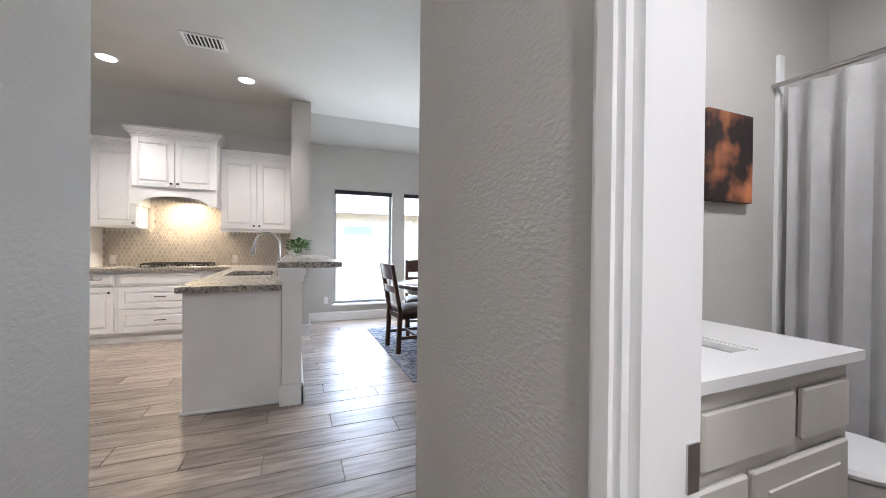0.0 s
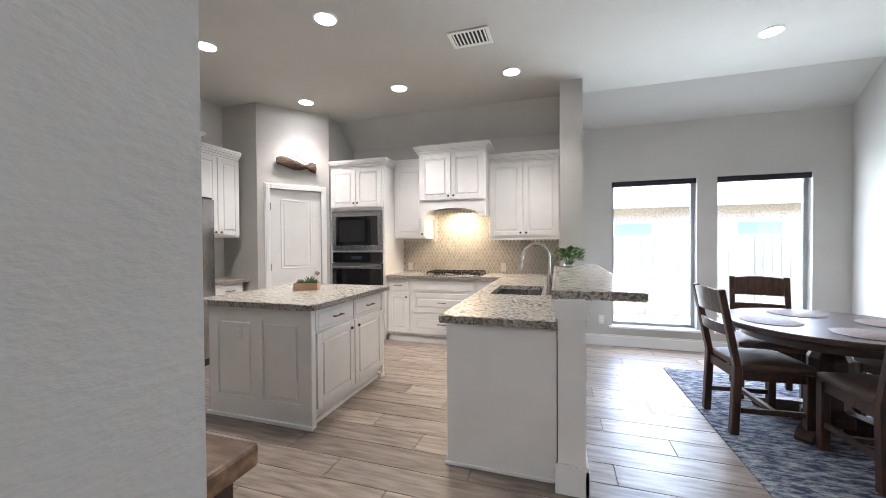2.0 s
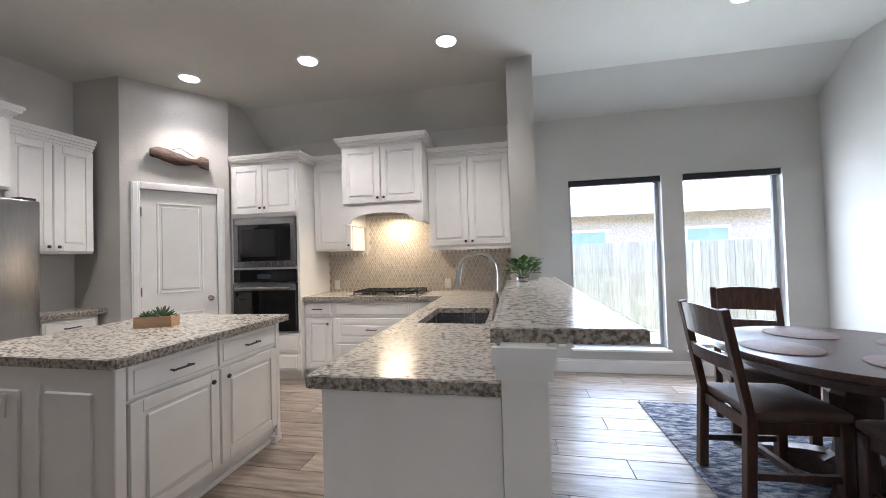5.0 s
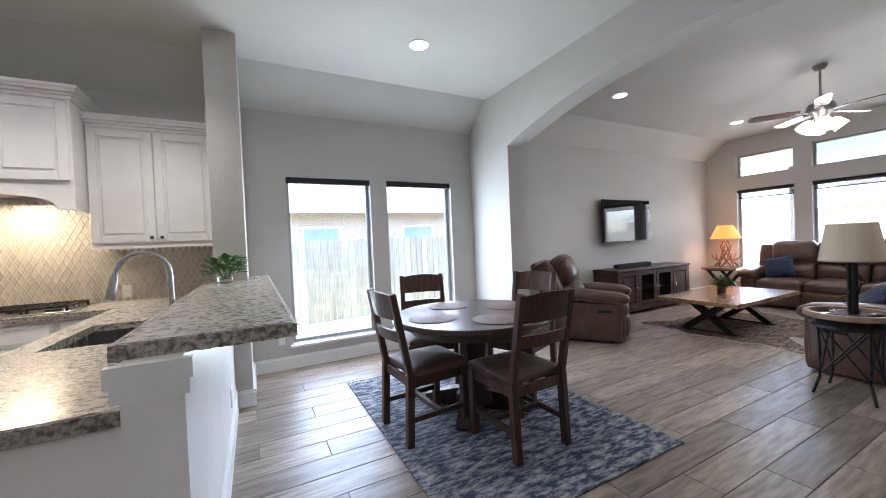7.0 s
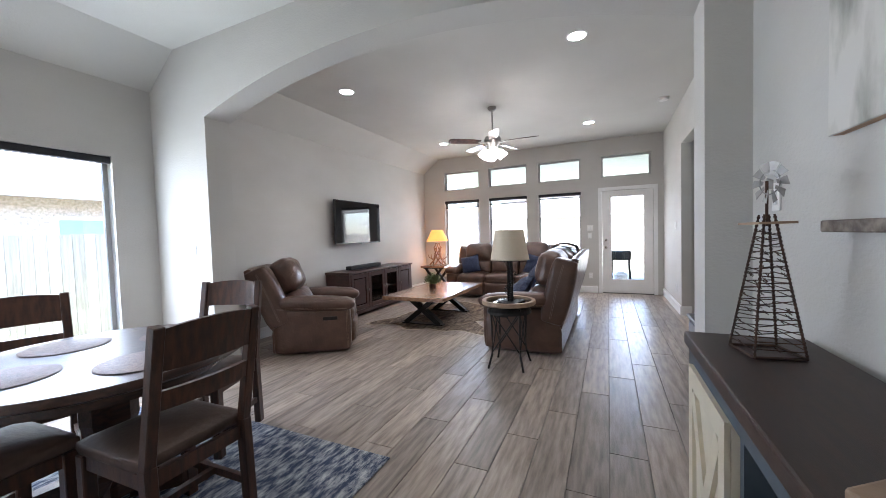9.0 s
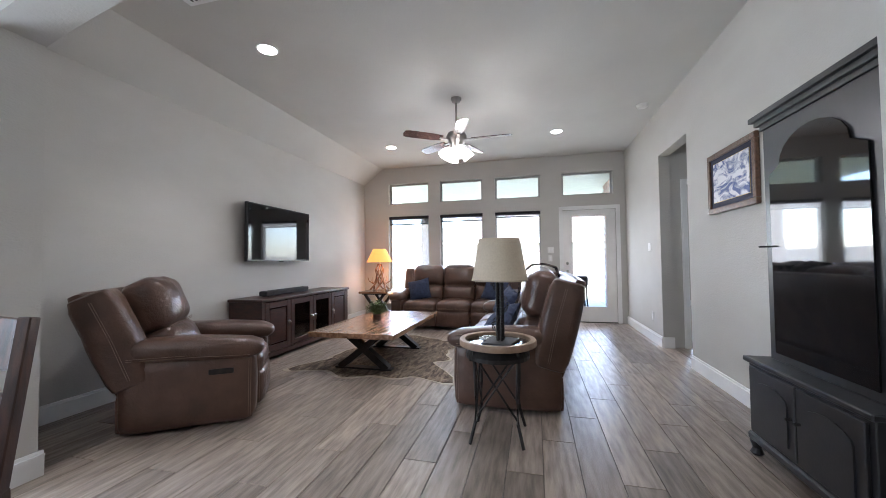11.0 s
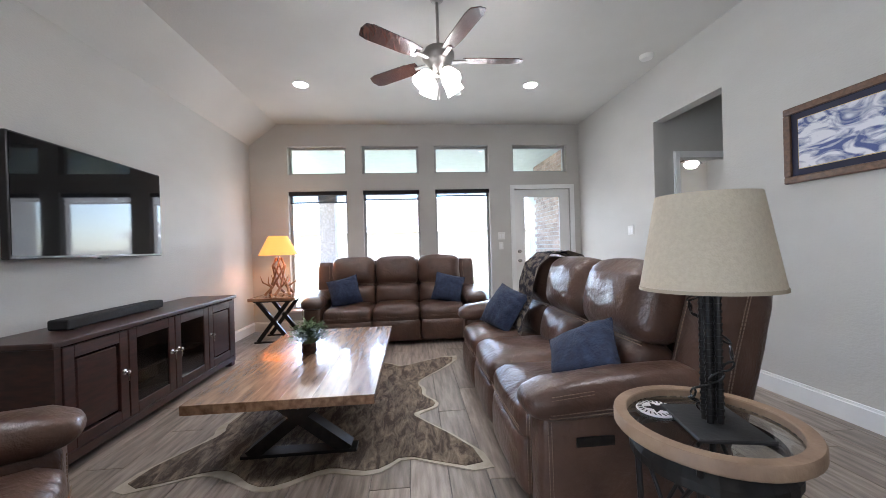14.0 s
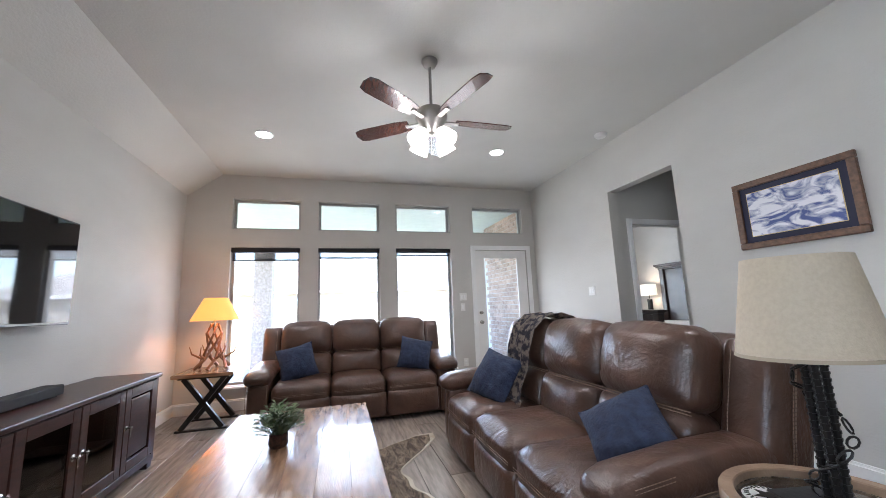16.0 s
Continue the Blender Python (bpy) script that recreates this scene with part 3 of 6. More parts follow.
bx(bm, 0.0, 0.05, 0.94, 1.62, 0.66, 0.875), bx(bm, 0.55, 0.60, 0.94, 1.62, 0.66, 0.875)
part("body", bm, WHITE, pen)
part("end_panel", box(-0.015, 0.625, 0, 0.018, 0.0, 0.873, 0.002), WHITE, pen)
part("shoe_moulding", box(-0.03, 0.61, -0.012, 0.0, 0, 0.022, 0.004), TRIM, pen)


def slab(name, label, pieces, z0, z1, edges):
    """A stone worktop of butted pieces with a rough edge strip along its open sides."""
    t = thing(name, label, "worktop")
    for a, b, c, d in pieces:
        part("slab", box(a, b, c, d, z0, z1), GRANITE, t)
    for a, b, c, d in edges:
        bm = box(a, b, c, d, z0 - 0.004, z1 - 0.002)
        bmesh.ops.subdivide_edges(bm, edges=[e for e in bm.edges if e.calc_length() > 0.2], cuts=70)
        for v in bm.verts:
            k = 0.004 * noise.noise(v.co * 45)
            v.co += Vector((k, k, 0.4 * k))
        part("edge", bm, GRANITE_EDGE, t, "chiseled rough granite edge")
    return t


slab("kitchen_worktop", "beige speckled granite worktop with chiseled edges",
     [(-2.33, -0.74, 5.43, NORTH), (-0.74, -0.07, 4.58, NORTH), (-0.74, -0.62, 3.93, 4.58), (-0.20, -0.07, 3.93, 4.58), (-0.74, -0.07, 2.94, 3.93)], 0.875, 0.915,
     [(-2.33, -0.74, 5.418, 5.431), (-0.752, -0.739, 2.94, 5.42), (-0.752, -0.07, 2.928, 2.941)])
slab("bar_top", "raised granite bar top with chiseled edges on the half wall", [(-0.09, 0.36, 2.96, 5.2), (0.201, 0.36, 5.2, 5.55)], 1.042, 1.084,
     [(-0.09, 0.36, 2.948, 2.961), (0.359, 0.372, 2.948, 5.55), (-0.102, -0.089, 2.948, 5.2)])
setting("bar_riser", box(-0.085, -0.0705, 2.97, 5.2, 0.915, 1.04), GRANITE, "granite riser behind the sink", "trim")

sink = thing("kitchen_sink", "stainless steel undermount sink in the granite", "sink", -0.41, 4.255, 0.70)
bm = bmesh.new()
for a, b, c, d, e, f in ((-0.21, 0.21, -0.325, 0.325, 0, 0.008), (-0.21, -0.20, -0.325, 0.325, 0.008, 0.178), (0.20, 0.21, -0.325, 0.325, 0.008, 0.178),
                         (-0.20, 0.20, -0.325, -0.315, 0.008, 0.178), (-0.20, 0.20, 0.315, 0.325, 0.008, 0.178)):
    bx(bm, a, b, c, d, e, f)
part("basin", bm, STEEL, sink)
part("drain", lathe([(0.045, 0.008), (0.045, 0.012), (0.03, 0.010)], 16), CHROME, sink)
fa = thing("kitchen_faucet", "brushed nickel high-arc pull-down faucet", "faucet", -0.135, 4.02, 0.915)
part("base", lathe([(0.03, 0), (0.028, 0.02), (0.022, 0.05), (0.019, 0.14)], 14), CHROME, fa, smooth=True)
pts = [(0, 0, 0.13), (0, 0, 0.30)] + [(-0.11 + 0.11 * math.cos(a), 0, 0.31 + 0.11 * math.sin(a)) for a in [math.pi * i / 10 for i in range(0, 10)]] + [(-0.225, 0, 0.30)]
part("spout", tube(pts, 0.013, 10), CHROME, fa, smooth=True)
part("spray_head", rod((-0.225, 0, 0.31), (-0.245, 0, 0.20), 0.016, 0.022), CHROME, fa, smooth=True)
part("lever", rod((0.015, 0, 0.08), (0.05, -0.05, 0.115), 0.008, 0.006, 8), CHROME, fa, smooth=True)

ct = thing("gas_cooktop", "stainless gas cooktop with black cast-iron grates", "cooktop", -1.40, 5.71, 0.915)
part("plate", box(-0.40, 0.40, -0.24, 0.24, 0, 0.012, 0.004), STEEL, ct)
for cx in (-0.25, 0, 0.25):
    for cy in ((-0.11, 0.11) if cx else (0.0,)):
        b = part("burner", lathe([(0.05, 0.012), (0.05, 0.022), (0.035, 0.03), (0.0, 0.03)], 14, (cx, cy, 0)), BLACK, ct, smooth=True)
    bm = bmesh.new()
    for yy in (-0.20, 0.20):
        bx(bm, cx - 0.115, cx + 0.115, yy - 0.006, yy + 0.006, 0.036, 0.05)
    for xx in (-0.11, -0.035, 0.035, 0.11):
        bx(bm, cx + xx - 0.006, cx + xx + 0.006, -0.194, 0.194, 0.036, 0.05)
    for xx in (-0.11, 0.11):
        for yy in (-0.2, 0.2):
            bx(bm, cx + xx - 0.007, cx + xx + 0.007, yy - 0.007, yy + 0.007, 0.012, 0.036)
    part("grate", bm, BLACK, ct, "black cast-iron grate")
for i in range(5):
    part("control_knob", lathe([(0.018, 0.012), (0.016, 0.035), (0, 0.035)], 12, (0.34, -0.18 + i * 0.09, 0)), CHROME, ct, smooth=True)

# backsplash of small pointed tiles
setting("backsplash_bed", box(-2.33, -0.041, NORTH - 0.008, NORTH - 0.0005, 0.915, 1.42), GROUTW, "pale grout of the backsplash", "backsplash")
setting("backsplash_bed", box(-1.82, -0.97, NORTH - 0.008, NORTH - 0.0005, 1.42, 1.84), GROUTW, "pale grout of the backsplash under the hood", "backsplash")
bm = bmesh.new()
TW, TH = 0.052, 0.105
for r in range(0, 20):
    for c in range(0, 46):
        cx = -2.31 + c * TW + (TW / 2 if r % 2 else 0)
        cz = 0.94 + r * TH / 2
        if cx > -0.06 or cz > 1.82 or (cz > 1.40 and not -1.79 < cx < -1.0):
            continue
        w, h, y0, y1 = TW / 2 - 0.0022, TH / 2 - 0.004, NORTH - 0.008, NORTH - 0.0135
        ring = [(-w, 0), (-w * 0.35, h * 0.55), (0, h), (w * 0.35, h * 0.55), (w, 0), (w * 0.35, -h * 0.55), (0, -h), (-w * 0.35, -h * 0.55)]
        back = [bm.verts.new((cx + a, y0, cz + b)) for a, b in ring]
        front = [bm.verts.new((cx + a * 0.9, y1, cz + b * 0.9)) for a, b in ring]
        bm.faces.new(list(front))
        for i in range(8):
            bm.faces.new((back[i], back[(i + 1) % 8], front[(i + 1) % 8], front[i]))
bmesh.ops.recalc_face_normals(bm, faces=bm.faces)
tagged(part("backsplash_tile", bm, SPLASH), "small pointed beige ceramic backsplash tiles", "tile", kind="stuff")


def outlet(x, y, z, rz, label="white duplex wall outlet", switch=False, gang=1, name="wall_outlet"):
    """A cover plate facing -y before the turn."""
    t = thing("light_switch" if switch else name, label, "switch" if switch else "outlet", x, y, z, rz)
    w = 0.036 + 0.023 * (gang - 1)
    part("plate", box(-w, w, -0.008, 0, -0.058, 0.058, 0.003), PLASTIC, t)
    for i in range(gang):
        cx = (i - (gang - 1) / 2) * 0.046
        if switch:
            part("rocker", box(cx - 0.015, cx + 0.015, -0.012, -0.007, -0.032, 0.032, 0.002), TRIM, t)
        else:
            for zz in (-0.022, 0.022):
                part("socket", box(cx - 0.016, cx + 0.016, -0.010, -0.007, zz - 0.014, zz + 0.014, 0.002), TRIM, t)
    return t


outlet(-2.22, NORTH - 0.014, 1.0, 0), outlet(-0.80, NORTH - 0.014, 1.0, 0)
outlet(0.48, NORTH, 0.33, 0), outlet(-3.86, 2.805, 1.345, 90, "white rocker wall switch", True)

# left run
LW = -4.30
upper_cabinet("white cabinet above the refrigerator with two doors", -3.86, 3.03, 90, 0.86, 0.44, 1.93, 2.50, 2, (False, True))
upper_cabinet("white wall cabinet beside the pantry with two doors", -3.98, 3.90, 90, 0.64, 0.32, 1.44, 2.42, 2, (False, False))
base_unit("white base cabinet between refrigerator and pantry", -3.93, 4.09, 90, 0.45, 0.37,
          [("drawer", 0.02, 0.43, 0.70, 0.85, (0.225, 0.78)), ("door", 0.02, 0.43, 0.13, 0.68, (0.06, 0.62))])
slab("side_worktop", "short granite worktop beside the refrigerator", [(LW, -3.90, 4.08, 4.60)], 0.875, 0.915, [(-3.901, -3.888, 4.08, 4.60)])
fr = thing("refrigerator", "stainless side-by-side refrigerator with ice dispenser", "refrigerator", -3.78, 3.10, 0, 90)
part("body", box(0, 0.93, 0.075, 0.50, 0.03, 1.85, 0.006), material("fridge_black", (0.02, 0.02, 0.021), 0.5, bump=0.05, bump_scale=200), fr, "black textured side")
part("toe_grille", box(0.01, 0.92, 0.03, 0.10, 0.0, 0.075), BLACK, fr)
d1 = part("door", box(0.004, 0.385, 0, 0.07, 0.08, 1.86, 0.012, 3), STEEL, fr, smooth=True)
d2 = part("door", box(0.393, 0.926, 0, 0.07, 0.08, 1.86, 0.012, 3), STEEL, fr, smooth=True)
part("dispenser", box(0.07, 0.32, -0.004, 0.002, 0.90, 1.30, 0.004), BLACKGLOSS, d1, "black ice and water dispenser")
bm = box(0.09, 0.30, -0.010, -0.003, 1.19, 1.28, 0.003)
part("dispenser_display", bm, BLACKGLOSS, d1)
bm = box(0.09, 0.30, -0.03, -0.003, 0.92, 0.935)
for k in range(5):
    bx(bm, 0.13 + k * 0.03, 0.14 + k * 0.03, -0.028, -0.004, 0.985, 1.05)
part("dispenser_tray", bm, CHROME, d1)
for dd, hx in ((d1, 0.345), (d2, 0.435)):
    part("handle", tube([(hx, -0.002, 0.72), (hx, -0.05, 0.76), (hx, -0.062, 1.1), (hx, -0.05, 1.46), (hx, -0.002, 1.50)], 0.014, 10), CHROME, dd, "curved steel handle", smooth=True)
part("hinge_cover", box(0.02, 0.12, 0.02, 0.12, 1.861, 1.88), BLACK, fr)
part("hinge_cover", box(0.81, 0.91, 0.02, 0.12, 1.861, 1.88), BLACK, fr)

# island
isl = thing("kitchen_island", "white painted kitchen island with panelled ends", "kitchen island", -1.77, 3.09, 0, 90)
part("body", box(0, 1.10, 0.012, 0.94, 0.09, 0.875), WHITE, isl)
part("plinth", box(0.03, 1.10, 0.045, 0.92, 0, 0.09), WHITE, isl)
for i in range(2):
    a = 0.035 + i * 0.525
    panel_door(isl, a, a + 0.51, 0.70, 0.855, 0.012, (a + 0.255, 0.78), True, "drawer")
    panel_door(isl, a, a + 0.51, 0.125, 0.685, 0.012, (a + 0.46 if i == 0 else a + 0.05, 0.63))
bm = box(-0.018, 0.0, 0.0, 0.96, 0.0, 0.875)
for a, b, c, d in ((0, 0.09, 0.0, 0.87), (0.43, 0.52, 0, 0.87), (0.87, 0.96, 0, 0.87), (0.09, 0.43, 0.78, 0.87), (0.52, 0.87, 0.78, 0.87), (0.09, 0.43, 0, 0.17), (0.52, 0.87, 0, 0.17)):
    bx(bm, -0.026, -0.017, a, b, c, d)
bx(bm, -0.027, -0.012, 0.12, 0.40, 0.20, 0.75, 0.01), bx(bm, -0.027, -0.012, 0.55, 0.84, 0.20, 0.75, 0.01)
part("end_panel", bm, WHITE, isl)
bm = box(-0.045, -0.026, -0.02, 0.98, 0, 0.03, 0.004)
bx(bm, -0.026, 1.10, 0.03, 0.045, 0, 0.03)
bx(bm, 1.05, 1.12, -0.01, 0.045, 0, 0.045)
part("shoe_moulding", bm, TRIM, isl)
part("corner_post", box(-0.03, 0.02, -0.012, 0.012, 0, 0.875, 0.004), WHITE, isl)
part("corner_post", box(1.07, 1.11, -0.012, 0.012, 0, 0.875, 0.004), WHITE, isl)
slab("island_worktop", "granite island worktop with chiseled edges", [(-2.84, -1.73, 3.04, 4.26)], 0.875, 0.915,
     [(-2.84, -1.73, 3.028, 3.041), (-1.731, -1.718, 3.04, 4.26), (-2.852, -2.839, 3.04, 4.26)])
outlet(-2.43, 3.063, 0.675, 0)


def leafy(parent, n, r, h, leaf, mat, seed, z=0.0, droop=0.3):
    """Many small folded leaves on a short clump of stems."""
    rnd = random.Random(seed)
    bm, stems = bmesh.new(), bmesh.new()
    for i in range(n):
        a, k = rnd.uniform(0, 6.283), rnd.random() ** 0.6
        base = Vector((math.cos(a) * r * k, math.sin(a) * r * k, z + h * (0.25 + 0.75 * rnd.random()) * (1 - droop * k)))
        out = Vector((math.cos(a), math.sin(a), rnd.uniform(-0.2, 0.9))).normalized()
        s = leaf * rnd.uniform(0.7, 1.3)
        side = out.cross(Vector((0, 0, 1))).normalized() * s * 0.28
        mid, tip = base + out * s * 0.5 + Vector((0, 0, 0.1 * s)), base + out * s
        v = [bm.verts.new(p) for p in (base, mid + side, tip, mid - side, mid - Vector((0, 0, 0.08 * s)))]
        bm.faces.new((v[0], v[1], v[4])), bm.faces.new((v[1], v[2], v[4])), bm.faces.new((v[2], v[3], v[4])), bm.faces.new((v[3], v[0], v[4]))
        if i % 4 == 0:
            cyl(stems, (base.x * 0.2, base.y * 0.2, z), base, 0.0018, 0.001, 5)
    part("leaves", bm, mat, parent)
    part("stems", stems, mat, parent)


pl = thing("potted_plant", "small leafy green plant on the granite bar", "plant", 0.05, 4.98, 1.084)
part("pot", lathe([(0.035, 0), (0.05, 0.01), (0.055, 0.05), (0.048, 0.052), (0.045, 0.045), (0.0, 0.045)], 16), glass_material("clear_pot"), pl, "clear glass pot", smooth=True)
leafy(pl, 170, 0.12, 0.20, 0.07, LEAF, 3, 0.03)
sp = thing("succulent_planter", "pale wooden box planter with succulents", "planter", -2.33, 3.75, 0.915, 20)
bm = bmesh.new()
for a, b, c, d, e, f in ((-0.11, 0.11, -0.05, -0.042, 0, 0.07), (-0.11, 0.11, 0.042, 0.05, 0, 0.07), (-0.11, -0.102, -0.042, 0.042, 0, 0.07), (0.102, 0.11, -0.042, 0.042, 0, 0.07), (-0.102, 0.102, -0.042, 0.042, 0, 0.055)):
    bx(bm, a, b, c, d, e, f)
part("box", bm, OAK, sp)
bm = bmesh.new()
rnd = random.Random(5)
for cx, s in ((-0.06, 0.8), (0.03, 1.25), (0.075, 0.7)):
    for i in range(22):
        a, e = i * 2.4, 0.25 + 1.1 * (i / 22)
        o = Vector((math.cos(a) * math.cos(e), math.sin(a) * math.cos(e), math.sin(e))) * 0.065 * s
        cyl(bm, (cx, 0, 0.055), Vector((cx, 0, 0.055)) + o, 0.011 * s, 0.002, 6)
part("succulents", bm, SUCC, sp)

# pantry door
pd = tagged(new("door_1"), "white two-panel pantry door, closed, in white casing", "door", kind="structure")
pd.matrix_world = m_diag
bm = bmesh.new()
for a, b, c, d in ((D0 - 0.07, D0, 0, DH + 0.07), (D1, D1 + 0.07, 0, DH + 0.07), (D0, D1, DH, DH + 0.07)):
    bx(bm, a, b, -0.018, 0.0, c, d, 0.004)
    bx(bm, a + 0.015, b - 0.015 if b - a < 0.1 else b, -0.024, -0.017, c, d - 0.012, 0.003)
part("casing", bm, TRIM, pd)
bm = box(D0 + 0.003, D1 - 0.003, 0.02, 0.055, 0.008, DH - 0.004)
lf = part("leaf", bm, WHITE, pd)
for z0, z1 in ((0.20, 0.82), (1.02, 1.95)):
    bm = bmesh.new()
    a, b = D0 + 0.13, D1 - 0.13
    for q in ((a, a + 0.02, z0, z1), (b - 0.02, b, z0, z1), (a + 0.02, b - 0.02, z0, z0 + 0.02), (a + 0.02, b - 0.02, z1 - 0.02, z1)):
        bx(bm, q[0], q[1], 0.012, 0.021, q[2], q[3], 0.004)
    bx(bm, a + 0.04, b - 0.04, 0.010, 0.021, z0 + 0.04, z1 - 0.04, 0.009)
    part("door_panel", bm, WHITE, lf)
bm = lathe([(0.03, 0), (0.03, 0.008), (0.012, 0.012), (0.012, 0.035), (0.027, 0.045), (0.027, 0.06), (0.01, 0.068)], 14)
bmesh.ops.transform(bm, matrix=Matrix.Translation((D1 - 0.07, 0.02, 0.94)) @ Matrix.Rotation(radians(90), 4, "X"), verts=bm.verts)
part("door_knob", bm, CHROME, lf, "satin nickel knob", smooth=True)
for z in (0.25, 1.05, 1.85):
    part("hinge", box(D0 - 0.004, D0 + 0.012, 0.004, 0.02, z - 0.045, z + 0.045), CHROME, lf)
lg = thing("driftwood_fish", "dark driftwood piece carved like a fish", "wall decor")
lg.matrix_world = m_diag @ pose(0.48, -0.003, 2.40)
DRIFT = material("driftwood", (0.12, 0.055, 0.03), 0.6, second=(0.025, 0.014, 0.010), scale=6, stretch=(2, 14, 14), bump=0.5, bump_scale=16)
bm = bmesh.new()
rings = []
for i in range(15):
    t = i / 14
    w = 0.06 * (0.55 + 0.6 * math.sin(math.pi * min(1, t * 1.25 + 0.1))) if t < 0.8 else 0.06
    c = Vector((-0.25 + 0.5 * t, -0.04, 0.05 - 0.07 * t + 0.01 * math.sin(9 * t)))
    rings.append([bm.verts.new(c + Vector((0, 0.038 * math.cos(k * 0.785), w * (1 + 0.25 * noise.noise(Vector((k * 1.3, t * 7, 2)))) * math.sin(k * 0.785)))) for k in range(8)])
for a, b in zip(rings, rings[1:]):
    for k in range(8):
        bm.faces.new((a[k], a[(k + 1) % 8], b[(k + 1) % 8], b[k]))
bm.faces.new(rings[0]), bm.faces.new(rings[-1])
bmesh.ops.recalc_face_normals(bm, faces=bm.faces)
part("log", bm, DRIFT, lg, smooth=True)
part("hanging_wire", tube([(-0.12, -0.03, 0.08), (0.0, -0.012, 0.14), (0.12, -0.03, 0.06)], 0.003, 5), BLACK, lg)

# ---- dining area ----
DARKWOOD = material("dark_stained_wood", (0.066, 0.029, 0.017), 0.40, second=(0.030, 0.015, 0.010), scale=5, stretch=(1, 12, 12), bump=0.12, bump_scale=18, coat=0.1)
CHAIRWOOD = material("dark_chair_wood", (0.080, 0.033, 0.019), 0.42, second=(0.034, 0.017, 0.012), scale=6, stretch=(8, 8, 1.2), bump=0.1, per_object=0.1)
SEATL = material("worn_brown_suede", (0.10, 0.062, 0.045), 0.6, second=(0.055, 0.032, 0.024), scale=7, bump=0.25, bump_scale=40)
MAT = material("placemat_weave", (0.20, 0.13, 0.11), 0.55, second=(0.13, 0.085, 0.075), scale=60, bump=0.4, bump_scale=150)
RUG = material("blue_rug_pile", (0.030, 0.048, 0.10), 0.95, second=(0.52, 0.53, 0.54), scale=9, detail=15, ramp=(0.44, 0.64), bump=0.6, bump_scale=180, stretch=(1.0, 3.0, 1))

for nd in RUG.node_tree.nodes:
    if nd.bl_idname == "ShaderNodeTexNoise":
        nd.inputs["Roughness"].default_value = 0.75


def rounded(x0, x1, y0, y1, z0, z1, r=0.05, bulge=(0, 0, 0), cuts=9, wrinkle=0.0, seed=0.0, turn=None):
    """A stuffed block: a box with round edges, swollen on its faces, with soft wrinkles."""
    bm = bmesh.new()
    bmesh.ops.create_cube(bm, size=2)
    bmesh.ops.subdivide_edges(bm, edges=bm.edges, cuts=cuts, use_grid_fill=True)
    h = Vector(((x1 - x0) / 2, (y1 - y0) / 2, (z1 - z0) / 2))
    c = Vector(((x0 + x1) / 2, (y0 + y1) / 2, (z0 + z1) / 2))
    r = min(r, h.x * 0.98, h.y * 0.98, h.z * 0.98)
    for v in bm.verts:
        u = v.co.copy()
        p = Vector((u.x * h.x, u.y * h.y, u.z * h.z))
        q = Vector([max(-h[i] + r, min(h[i] - r, p[i])) for i in range(3)])
        d = p - q
        if d.length > 1e-6:
            p = q + d.normalized() * r
        f = [1 - u[i] ** 2 for i in range(3)]
        p.x += bulge[0] * u.x * f[1] * f[2]
        p.y += bulge[1] * u.y * f[0] * f[2]
        p.z += bulge[2] * u.z * f[0] * f[1]
        p += c
        if wrinkle:
            k = noise.noise(Vector((p.x * 7 + seed, p.y * 7, p.z * 7)))
            p += (p - c).normalized() * wrinkle * k
        v.co = p
    if turn is not None:
        bmesh.ops.transform(bm, matrix=turn, verts=bm.verts)
    return bm


